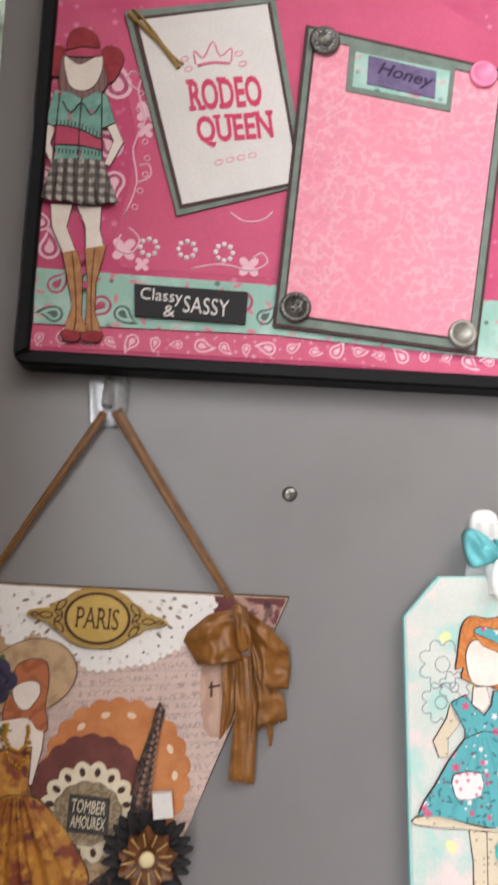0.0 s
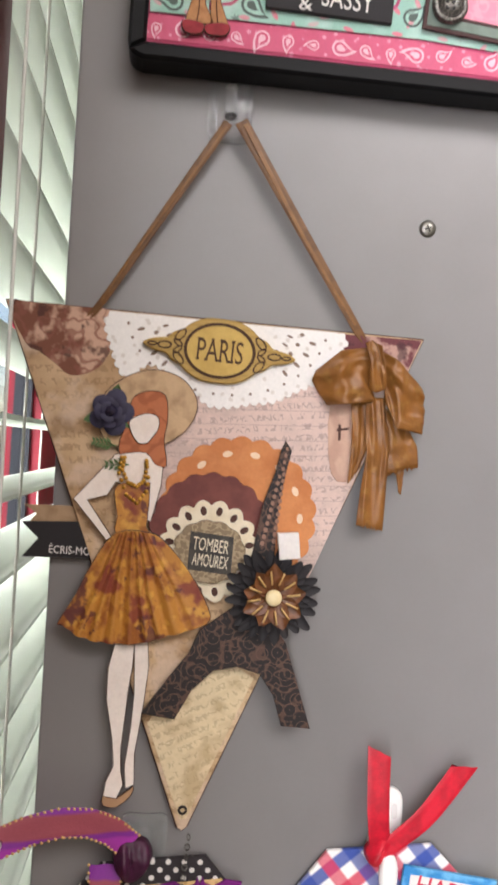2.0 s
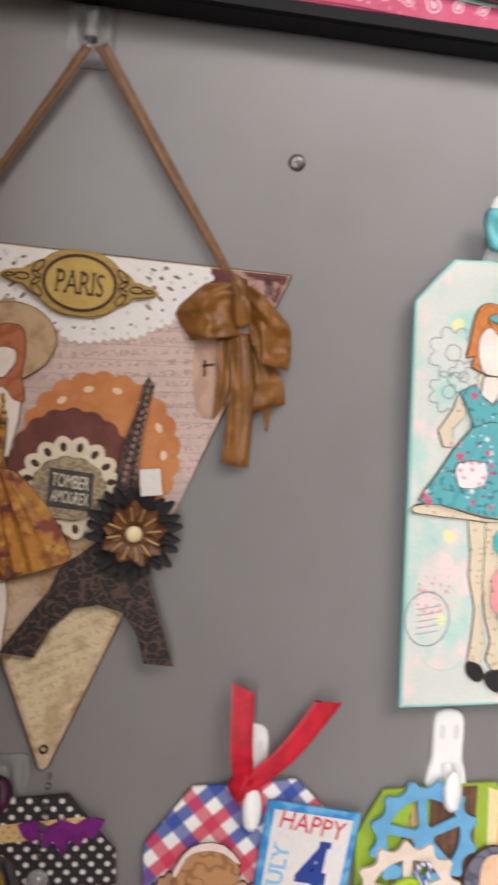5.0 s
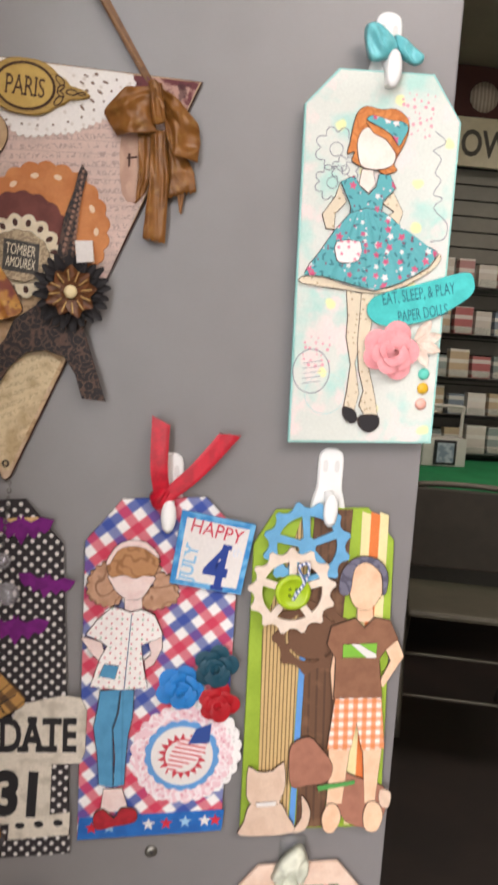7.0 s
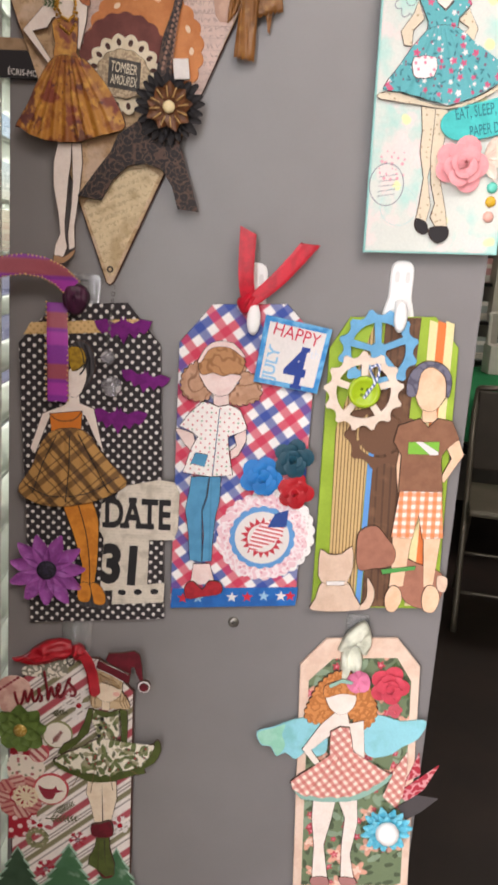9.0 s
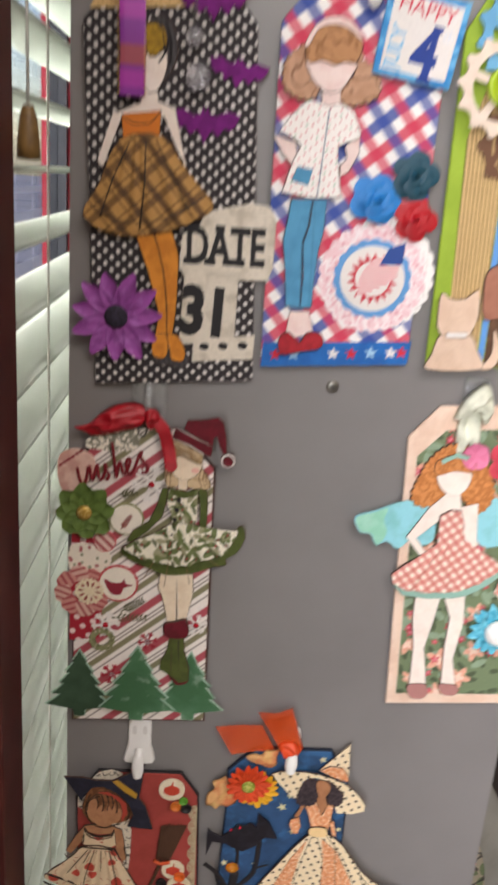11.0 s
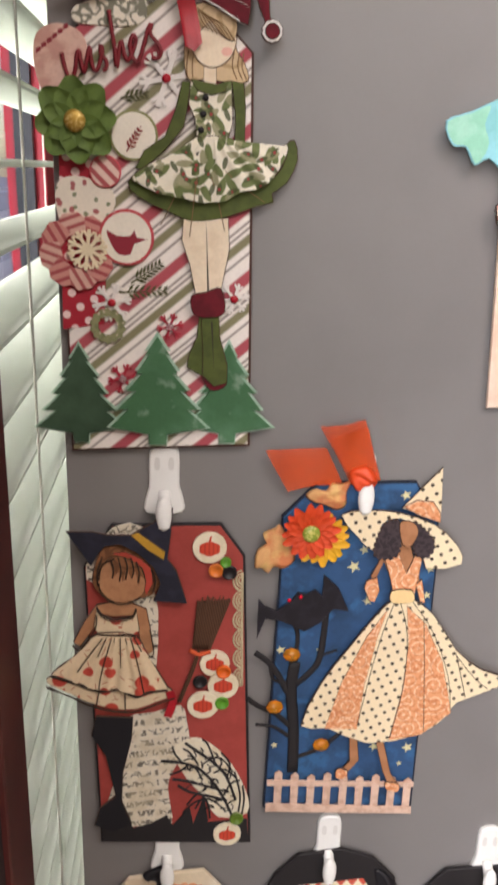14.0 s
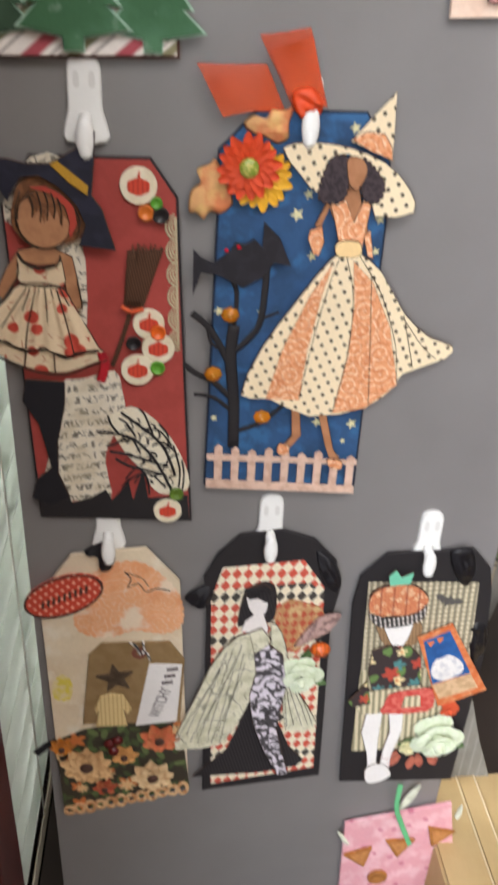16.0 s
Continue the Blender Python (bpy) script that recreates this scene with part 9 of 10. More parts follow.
doll.append(([(-35.7, 202.9), (-25.7, 204.9), (-17.7, 197.9), (-14.7, 188.9), (-17.7, 191.9), (-18.7, 185.9), (-20.7, 194.9), (-22.7, 189.9), (-25.7, 195.9), (-27.7, 187.9), (-29.7, 194.9), (-32.7, 190.9), (-33.7, 196.9)], 10.2, 10.7, 1))
doll.append(([(-33.7, 205.9), (-25.7, 206.9), (-17.7, 202.9), (-11.7, 196.9), (-10.7, 187.9), (-14.7, 179.9), (-15.7, 183.9), (-14.7, 188.9), (-16.7, 196.9), (-23.7, 202.9)], 10.7, 11.2, 2))
doll.append(([(-42.7, 172.9), (-33.7, 174.9), (-24.7, 174.9), (-14.7, 169.9), (-12.7, 157.9), (-10.7, 142.9), (-13.7, 139.9), (-18.7, 148.9), (-20.7, 165.9), (-33.7, 164.9), (-42.7, 167.9), (-43.7, 158.9), (-52.7, 145.9), (-56.7, 148.9), (-49.7, 162.9)], 7.8, 8.8, 0))
doll.append(([(-42.7, 171.9), (-39.7, 166.9), (-32.7, 163.9), (-22.7, 165.9), (-20.7, 170.9), (-18.7, 156.9), (-20.7, 152.9), (-41.7, 153.9), (-44.7, 158.9)], 8.8, 9.8, 3))
doll.append((rounded([(-41.7, 155.9), (-20.7, 153.9), (-14.7, 139.9), (-2.7, 117.9), (-13.7, 116.9), (-21.7, 113.9), (-31.7, 118.9), (-42.7, 117.9), (-55.7, 123.9), (-69.7, 128.9), (-57.7, 138.9), (-49.7, 147.9)], 2), 8.9, 10.8, 3))
doll.append((rounded([(-69.7, 126.9), (-55.7, 122.9), (-42.7, 116.9), (-31.7, 118.9), (-21.7, 112.9), (-13.7, 115.9), (-2.7, 117.9), (1.3, 111.9), (-6.7, 108.9), (-21.7, 102.9), (-36.7, 103.9), (-50.7, 108.9), (-58.7, 113.9), (-72.7, 121.9)], 2), 8.2, 9.4, 3))
doll.append(("skirt", [(-41.7, 154.9), (-31.7, 153.9), (-20.7, 153.9)], [(-68.7, 128.9), (-55.7, 123.9), (-42.7, 117.9), (-31.7, 118.9), (-21.7, 113.9), (-13.7, 116.9), (-2.7, 117.9)], 10.8, 1.0, 7, 3))
doll.append(([(-45.3, 98), (-23.4, 96.5), (-24.3, 81.5), (-30, 56.4), (-31.1, 34.9), (-25.3, 17.5), (-36.3, 11), (-48.5, 17), (-44.8, 30.3), (-35, 39.2), (-40.2, 68.7), (-48.5, 84.2)], 7.4, 8.6, 4))
doll.append(([(-57.7, 219.9), (-43.7, 219.9), (-34.7, 217.9), (-22.7, 217.9), (-10.7, 224.9), (0.3, 233.9), (-0.7, 218.9), (-2.7, 202.9), (2.3, 195.9), (8.3, 174.9), (-10.7, 176.9), (-6.7, 187.9), (-10.7, 197.9), (-19.7, 206.9), (-28.7, 211.9), (-36.7, 210.9), (-40.7, 205.9), (-44.7, 198.9), (-51.7, 209.9)], 11.3, 12.6, 5))
doll.append(([(-22.7, 217.9), (-18.7, 219.9), (-3.7, 207.9), (-4.7, 202.9), (-13.7, 208.9)], 12.6, 13.4, 6))
figure("paper_doll", doll, [tan, paper("8a5a38", ("5f3a20", 0.7, "veins", 9.0, 0.06), name="brown fringe"), paper("b84434", name="red headband"), pump_dress, paper("16141a", name="black stocking"), navy, paper("d0a03a", rough=0.3, metal=0.4, grain=0.3, fibre=0.8, name="gold glitter")], sally, "paper doll in pumpkin print dress and witch hat")
sepia = paper("2e2018", name="sepia ink")
for q in ([(-34, 202), (-32.5, 196), (-33.5, 191)], [(-30, 203.5), (-28.5, 196), (-29.5, 189)], [(-26.5, 204), (-25, 198), (-26, 190)], [(-23, 203.5), (-21.5, 196), (-22.5, 191)], [(-20, 201), (-18.4, 194), (-19.4, 188)], [(-38.5, 204), (-41.5, 195), (-41.5, 186)], [(-12, 196), (-9.5, 190), (-11, 182)]):
    line("hair_strand", q, 11.2, 0.4, sepia, sally)
for q, d in (([(-69.7, 127.6), (-55.7, 122.4), (-42.7, 116.6), (-31.7, 117.6), (-21.7, 112.4), (-13.7, 115.4), (-2.7, 116.8)], 11.2), ([(-72.5, 119.5), (-58.7, 113.4), (-50.7, 108.4), (-36.7, 103.4), (-21.7, 102.4), (-6.7, 108.4), (1.3, 111.4)], 10.9),
             ([(-42.6, 172), (-39.7, 167), (-32.7, 164), (-22.7, 166), (-20.6, 170.5)], 10.0), ([(-42, 155), (-31, 154), (-20.5, 154)], 11.0)):
    line("ink_line", q, d, 0.5, sepia, sally)
for q in ([(-42.7, 171.9), (-39.7, 166.9), (-32.7, 163.9), (-22.7, 165.9), (-20.7, 170.9)], [(-43.7, 155.9), (-37.7, 154.9), (-27.7, 154.9), (-18.7, 152.9)], [(-39.7, 152.9), (-46.7, 142.9), (-54.7, 130.9)], [(-37.7, 152.9), (-42.7, 140.9)], [(-34.7, 152.9), (-40.7, 130.9), (-42.7, 118.9)], [(-32.7, 152.9), (-34.7, 139.9)], [(-29.7, 152.9), (-29.7, 132.9), (-30.7, 119.9)], [(-26.7, 152.9), (-23.7, 139.9)], [(-23.7, 152.9), (-19.7, 133.9), (-16.7, 115.9)], [(-21.7, 152.9), (-17.7, 143.9)], [(-68.7, 128.9), (-55.7, 123.9), (-42.7, 117.9), (-31.7, 118.9), (-21.7, 113.9), (-13.7, 116.9), (-2.7, 117.9)], [(-72.7, 121.9), (-58.7, 113.9), (-50.7, 108.9), (-36.7, 103.9), (-21.7, 102.9), (-6.7, 108.9), (1.3, 111.9)], [(-42.7, 116.9), (-44.7, 106.9)], [(-27.7, 116.9), (-27.7, 103.9)], [(-40.7, 189.9), (-38.7, 198.9), (-31.7, 202.9)], [(-40.7, 187.9), (-39.7, 181.9), (-33.7, 175.9), (-25.7, 174.9), (-17.7, 178.9)], [(-42.7, 167.9), (-43.7, 158.9), (-52.7, 145.9), (-56.7, 148.9)], [(-12.7, 157.9), (-10.7, 142.9), (-13.7, 139.9)]):
    line("fold_line", q, 11.9, 0.4, line_ink, sally)
p = [(-1.7, 116), (-0, 108.2), (-2.8, 98.2), (-0, 102.2)]
ribbon("red_ribbon", [(*q, 10.8) for q in p[:3]], 5, sat_red, sally)
white_hook(X0 + [(-4.6, 230.9)][0][0] * MM, Z0 + [(-4.6, 230.9)][0][1] * MM, 18)

# midnight blue tag
X0, Z0 = -0.0070, 0.4746
night = paper("2a4f78", ("1a3450", 0.7, "noise", 24.0, 0.44, 0.6), ("3a74a8", 0.5, "noise", 12.0, 0.52, 0.66), name="midnight blue paper")
blue = board("midnight_tag", [(-43.2, 167.7), (-43.5, 202.3), (-25, 222.1), (30.4, 222.7), (44.6, 199.7), (46.4, 177.2), (47.1, -3), (-47, 2.5)], "midnight blue starry tag with a gowned witch doll", night)
cut("board_edge", [(-44.2, 167.7), (-44.4, 202.9), (-25.4, 223.1), (30.9, 223.7), (45.5, 199.7), (47.4, 177.2), (48.3, -4.3), (-48.1, 1.2)], 2.4, 4.9, paper("101c30", name="dark navy edge"), blue)
star_y = paper("d8d0a0", name="pale gold star")
for q, r in zip([(-1.5, 171.7), (43.3, 170.1), (43.1, 152.8), (3.8, 182.4), (8.1, 149.3), (19.9, 46.7), (41.3, 45.5), (-42.8, 49.4), (-41.6, 117.1), (-25.9, 137.4), (-18, 117), (25.1, 215.9), (-25.4, 185.7), (37.1, 33.5)], (4, 3, 2.6, 3, 3, 3.4, 3.6, 2.4, 3, 3, 2.4, 3.2, 2, 2)):
    cut("paper_star", star(*q, r, 5, 0.42, 80 + 9 * r), 5.6, 5.9, star_y, blue)
for k, q in enumerate(([(-30.6, 29.9), (-31.4, 61.3), (-34.2, 89.4), (-32.8, 108.9)], [(-33.1, 81.5), (-40.7, 97.1), (-48, 108.6), (-56.7, 116)], [(-31.4, 61.3), (-43.1, 73.2), (-53.7, 79), (-60.8, 84.8)], [(-32, 93.4), (-23.9, 101.4), (-17.8, 113.2), (-15.9, 146.9)], [(-32.8, 108.9), (-32, 128), (-35.8, 137.2)], [(-31, 53), (-42.7, 63.1), (-55, 65.6)], [(-29.3, 40.5), (-13.8, 47.2), (-0.5, 59.9)], [(-48, 108.6), (-45.9, 98.9), (-41.3, 95.1)], [(-17.8, 113.2), (-7.9, 117.2)])):
    bm = tube(bmesh.new(), [(*p, 7.0) for p in q], (3.4, 1.9, 1.7, 1.9, 1.3, 1.2, 1.4, 0.9, 0.9)[k], 8, 0, 4)
    for v in bm.verts:
        v.co.y = -0.0064 + (v.co.y + 0.007) * 0.25
    part("branch", bm, black, blue)
bt = cut("black_bat", [(-56.4, 127.3), (-56.3, 153.1), (-52.5, 148.8), (-45.5, 145.4), (-37.9, 151.4), (-33.6, 157.3), (-28.9, 156), (-23.8, 159), (-19.6, 154.8), (-19.2, 168.4), (-10.1, 159.7), (-3.5, 145), (-12.5, 146.2), (-19.3, 137.6), (-28.9, 131.8), (-42.5, 138.8), (-51.9, 140.4)], 8.4, 9.6, paper("17131a", ("2a2630", 0.6, "noise", 6.0, 0.45, 0.62), rough=0.5, name="black glitter card"), blue)
for q in [(-38.6, 152.8), (-32.1, 154.8)]:
    gem(bt, *q, 9.6, 1.3, paper("d01c34", rough=0.2, name="red stone"))
for q in [(-35.5, 116.5), (-44.1, 80.4), (-14.4, 52.2)]:
    ob = part("pumpkin_bead", lathe(bmesh.new(), *q, 7.6, [(3.8, 0), (5.4, 1.6), (5.2, 3.2), (3.0, 4.8), (0, 5.2)], 8, 0, 0.85), clear("amber resin", (0.9, 0.36, 0.03), 0.06, 0.6), blue)
    gem(ob, q[0], q[1], 12.6, 0.9, gold, "bead_stem")
fence_mat = paper("d8b8a4", ("b8907a", 0.6, "noise", 5.0, 0.44, 0.62), name="blush fence card")
fence = cut("fence_rail", [(-46.9, 26.5), (46.8, 21.7), (46.8, 18.2), (-46.7, 22.2)], 9.0, 9.8, fence_mat, blue, "blush card picket fence")
cut("fence_base", [(-46.9, 8.3), (46.9, 2.3), (47.1, -3), (-47, 2.1)], 8.6, 9.6, fence_mat, fence)
a, b = [(-39.6, 6.7)][0], [(43.1, 0.5)][0]
for k in range(9):
    q = Vector(a).lerp(Vector(b), k / 8)
    tall = 26 - (k % 3)
    cut("picket", [(q.x - 2.4, q.y), (q.x + 2.4, q.y), (q.x + 2.5, q.y + tall - 2), (q.x, q.y + tall), (q.x - 2.5, q.y + tall - 2)], 8.2, 9.0, fence_mat, fence)
c = [(-28.9, 196.6), (-21.8, 190.6)]
flower(blue, *c[1], 7.0, 16.5, 16, paper("e0a81c", rough=0.65, name="yellow petal paper"), "yellow_daisy", "yellow paper daisy", layers=1, width=6.5, rise=2, curl=1)
flower(blue, *c[0], 9.5, 17, 16, paper("dc4a1c", ("c03a10", 0.5, "noise", 5.0, 0.4, 0.6), rough=0.65, name="orange petal paper"), "orange_daisy", "orange paper daisy with a green gem", layers=2, width=6.8, rise=3, curl=1.5, centre=paper("8a9a3a", ("d8c870", 0.7, "noise", 2.0, 0.5, 0.6), rough=0.25, name="green gem"), centre_r=5)
leafm = paper("dba56c", ("c8623a", 0.7, "noise", 14.0, 0.5, 0.62), ("e2c478", 0.6, "noise", 13.0, 0.52, 0.64), rough=0.7, name="autumn leaf cloth")
cloth("maple_leaf", [(-59, 172.4), (-58, 182.4), (-53, 187.4), (-55, 193.4), (-49, 196.4), (-45, 198.4), (-39, 186.4), (-36, 177.4), (-42, 171.4), (-48, 172.4), (-51, 168.4), (-55, 171.4)], 6.5, 2.5, leafm, blue, "orange autumn leaf", 3, 2)
cloth("maple_leaf", [(-32, 216.4), (-27, 220.4), (-21, 219.4), (-18, 223.4), (-12, 223.4), (-7, 225.4), (-9, 217.4), (-9, 210.4), (-14, 207.4), (-21, 210.4), (-28, 212.4)], 6.5, 2.5, leafm, blue, "", 3, 3)
organza = paper("e2581c", ("c84410", 0.5, "noise", 14.0, 0.42, 0.6), rough=0.5, grain=0.04, name="orange organza")
organza.node_tree.nodes["Principled BSDF"].inputs["Alpha"].default_value = 0.5
for k, q in enumerate(([(-55.7, 243.3), (-39.3, 242.9), (-21.8, 243.8), (-10.9, 221.8), (-27.5, 222.7), (-42.4, 219.4)], [(-26.1, 256.4), (-12.4, 258.6), (-1.8, 260.5), (4.1, 241.8), (9.2, 225.9), (-7.2, 222.9), (-14.9, 237.2)], [(-21.2, 249.9), (-0.6, 256.8), (8.2, 226.6), (-5.7, 223.6)])):
    bm = sheet(bmesh.new(), q, 7.0 + 2 * k, 7.35 + 2 * k, 0, 0.1)
    for v in bm.verts:
        v.co.y -= 0.0022 * math.sin(v.co.x * 260 + v.co.z * 90)
    part("ribbon_tail", bm, organza, blue, "sheer orange organza ribbon")
cloth("ribbon_knot", [(-9.4, 231.3), (-0.3, 234.8), (6.4, 228.5), (5.4, 222), (-3.9, 220.1)], 9, 5, paper("e04a18", rough=0.5, name="bright orange ribbon"), blue, "", 5, 2)
cream_dot = paper("ead6b2", ("2a2018", 0.95, "dots", 5.9, 1.12, 28.0), name="cream dotted paper")
orange_scroll = paper("e09c6e", ("f0ceaa", 0.8, "rings", 12.0, 0.3), ("c06a3a", 0.6, "veins", 4.0, 0.06), name="orange scroll paper")
doll = []
doll.append((frilled(rounded([(12, 199.8), (18, 203.3), (22.2, 200.1), (22.6, 188.8), (20.1, 180.7), (10.4, 180.4), (8, 186.6)], 3), 1.2, 3.4), 11.6, 12.4, 1))
doll.append((frilled(rounded([(28.3, 202.3), (36.2, 197), (42, 188.3), (38.9, 180.5), (32.2, 182.4), (29.5, 190.7)], 3), 1.2, 3.4), 11.6, 12.4, 1))
doll.append((rounded([(20.8, 201.4), (25, 203.5), (30.4, 201), (32, 194.9), (27.9, 187.2), (23.1, 189.8)], 3), 11.9, 12.8, 0))
doll.append(([(23.2, 192.2), (28.1, 191.3), (31.5, 180.3), (35.8, 169.9), (38.4, 153.8), (33.4, 160.9), (21.9, 160.6), (14.7, 176.4), (10.2, 163.8), (7.6, 167.3), (13.1, 179.8), (21.5, 182.8)], 8.8, 9.6, 0))
doll.append(([(13.5, 182.6), (21.3, 184.9), (28.3, 169.7), (33.3, 184.6), (36.9, 181.2), (35, 160.9), (34.1, 153.6), (22.6, 153.3), (17.9, 169.4)], 9.7, 10.6, 2))
doll.append(([(5.2, 164.8), (11.5, 167.4), (13.6, 158.5), (11.2, 151.2), (7.9, 151.9), (4.3, 160.1)], 9.6, 10.4, 2))
doll.append(([(34.2, 162.7), (37.8, 165.6), (41.1, 150.2), (37.7, 151.2)], 9.6, 10.4, 2))
doll.append((rounded([(22.6, 153.7), (31.8, 154), (46.8, 143), (63, 119), (80, 104.8), (94.1, 99.6), (91.1, 91.6), (67.3, 81.5), (63, 73.3), (47, 59), (14, 53.2), (-11.4, 65), (-27.9, 67.1), (-16.8, 97.7), (-1.5, 121.9), (12, 142.1)], 2), 9.6, 11.0, 3))
doll.append(([(19.2, 147.1), (14.7, 129.1), (9.1, 94.4), (6.9, 64.2), (-13.1, 65), (-4.9, 98), (8, 129)], 11.0, 11.3, 2))
doll.append(([(30.3, 148.8), (42.4, 137.3), (55.4, 111.1), (64.6, 75), (47, 59), (27.2, 55.6), (32.4, 91), (33.5, 122.1)], 11.0, 11.3, 2))
doll.append((rounded([(20.1, 159.4), (31.9, 159.7), (33.3, 151.8), (20.8, 151.5)], 3), 11.3, 12.4, 4))
doll.append(([(3.2, 57.1), (8.1, 57.3), (10.5, 38.9), (2.4, 27.6), (-2.6, 28.4), (4.5, 38.8)], 7.6, 8.6, 0))
doll.append(([(18.6, 57.5), (23.5, 57.6), (30.9, 30), (37.2, 20.6), (31.3, 17.4), (25.3, 32.4)], 9.9, 10.6, 0))
doll.append((rounded([(-3, 33.5), (3.6, 31.9), (2.6, 25.9), (-3.6, 26.6)], 3), 8.6, 9.4, 2))
doll.append((rounded([(27.9, 23.9), (36.7, 22.3), (36.5, 16.2), (29.1, 17.8)], 3), 10.6, 11.4, 2))
doll.append((rounded([(-12.3, 206.2), (1.7, 209.3), (20.8, 207.8), (41.3, 200.6), (55.6, 187.9), (59.6, 175.5), (38.7, 173.1), (34.8, 189.1), (25.2, 202.2), (18, 204), (11.3, 200.4), (7.5, 184.5), (-1.8, 192.6)], 2), 10.4, 11.6, 3))
doll.append(([(21.9, 210.2), (42.9, 234.4), (45, 202), (33.7, 205.8)], 9.8, 10.6, 3))
doll.append(([(22.4, 211.5), (29.5, 215.7), (39.1, 214.7), (43.7, 208.1), (44.3, 202), (32.1, 206.1)], 11.6, 12.4, 2))
figure("paper_doll", doll, [paper("b07a54", ("94603c", 0.5, "noise", 7.0, 0.42, 0.62), name="warm tan card"), paper("2a2024", ("4a3c40", 0.6, "veins", 4.0, 0.1), name="black curls"), orange_scroll, cream_dot, paper("e8c890", rough=0.4, name="cream buckle")], blue, "paper doll in cream dotted gown and wide hat")
for q in ([(22.8, 151.5), (17.7, 133), (11.9, 102.3), (6.7, 66.3)], [(26, 151.6), (32.1, 129.6), (33, 95), (27.8, 57.7)], [(33.3, 151.8), (48.2, 130), (60.1, 99.6), (63.8, 75.8)], [(62.4, 118.2), (68, 99.8), (72, 86)], [(63.4, 115.2), (75.5, 100), (85.2, 91.5)], [(41, 141), (44.9, 103.1), (48.6, 61.1)]):
    line("fold_line", q, 11.35, 0.22, line_ink, blue)
night_hook = white_hook(X0 + [(1, 217.6)][0][0] * MM, Z0 + [(1, 217.6)][0][1] * MM)
for piece in night_hook.children[:3]:
    piece.scale = (0.8, 1, 0.62)

# harvest tag
X0, Z0 = -0.1134, 0.1732
beige = paper("dfcdb0", ("d2b896", 0.6, "noise", 34.0, 0.46, 0.66), ("e9dfcc", 0.7, "noise", 17.0, 0.52, 0.66), name="cream watercolour board")
harvest = board("harvest_tag", [(-50.5, 206.6), (-38.8, 232.3), (-27.3, 249.1), (21.5, 253.9), (43.8, 225.4), (51.3, 15.1), (-48.3, -11.7)], "cream and peach watercolour tag with oval badge and harvest flowers", beige)
oval = cut("oval_badge", ring(*([(-33.4, 218)][0]), 28, 15.5, 48, 24), 8.0, 9.8, paper("c84630", ("f0b49c", 0.95, "dots", 5.0, 1.15, 40.0), name="rust dotted card"), harvest, "rust dotted oval badge")
part("badge_rim", annulus(bmesh.new(), ring(*([(-33.4, 218)][0]), 28.2, 15.7, 48, 24), ring(*([(-33.4, 218)][0]), 26.6, 14.3, 48, 24), 9.8, 10.3), edge_brown, oval)
c = [(-32.7, 217.1)][0]
for k in range(9):
    a = radians(24)
    u, v = c[0] + (k - 4) * 4.0 * math.cos(a), c[1] + (k - 4) * 4.0 * math.sin(a)
    cut("letter_bar", [(u - 1.2, v - 3.4), (u + 0.6, v - 3.0), (u + 1.2, v + 3.6), (u - 0.6, v + 3.2)], 9.8, 10.2, edge_brown, oval)
cut("peach_wash", frilled(rounded([(-27, 186), (-24, 214), (-10, 236), (8, 243), (24, 238), (42, 216), (45.5, 190), (34, 180), (12, 183), (-8, 177)], 4), 1.2, 6.0), 5.5, 5.58, paper("e8aa7c", ("efe2d0", 0.45, "rings", 11.0, 0.2), ("e0905c", 0.5, "noise", 15.0, 0.48, 0.62), ("ecdcc4", 0.85, "noise", 22.0, 0.54, 0.62), name="peach ink wash"), harvest)
cut("yellow_wash", frilled(rounded([(-46, 118), (-47, 132), (-40, 142), (-34, 134), (-36, 118)], 4), 0.9, 4.0), 5.5, 5.58, paper("dcc84e", ("e0cfa8", 0.8, "noise", 8.0, 0.48, 0.6), name="yellow ink wash"), harvest)
line("bat_doodle", [(7, 234.7), (11.3, 228.2), (8.8, 221.3), (16.1, 224.5), (20.9, 217.3), (28.6, 220), (37, 217.8)], 5.6, 0.4, ink, harvest)
line("bat_doodle", [(7.7, 233.8), (18.1, 229.4), (22.5, 222.3)], 5.6, 0.35, ink, harvest)
kraft = paper("937852", ("7c6038", 0.5, "noise", 10.0, 0.42, 0.62), name="kraft tag card")
kt = cut("kraft_tag", [(-27.6, 93.4), (-19.9, 162), (-10.7, 173), (36.8, 173.4), (47.3, 155.9), (44.3, 92.4)], 6.4, 8.0, kraft, harvest, "small kraft tag")
cut("rusty_star", star(-1.9, 140.7, 14, 5, 0.42, 98), 8.2, 10.0, paper("5a4a3a", ("3a2a1e", 0.6, "noise", 4.0, 0.4, 0.6), rough=0.7, metal=0.2, name="rusty tin"), kt)
cut("muslin_dress", [(-13.6, 122.8), (-5, 125), (2.8, 123.4), (8.7, 109.7), (5.9, 104.5), (2.1, 109.7), (5.2, 92), (-18.2, 92), (-14.3, 109.7), (-17, 104.8), (-18, 110)], 8.2, 9.6, paper("dcc48e", ("b8945a", 0.7, "stripe", 3.0, 0.3, 0.0, 0.0), ("c8a870", 0.5, "stripe", 4.0, 0.3, 90.0, 0.0), name="checked muslin"), kt)
lb = cut("paper_label", [(22.3, 153.5), (45.7, 152), (41.7, 94.1), (11.2, 90.8)], 8.0, 8.6, paper("e6e2de", name="white label"), kt)
grey_print = paper("5a4e50", name="grey print")
text("lettering", "WITCHY", 29.6, 114.5, 8.65, 31, 8.4, grey_print, lb, turn=72)
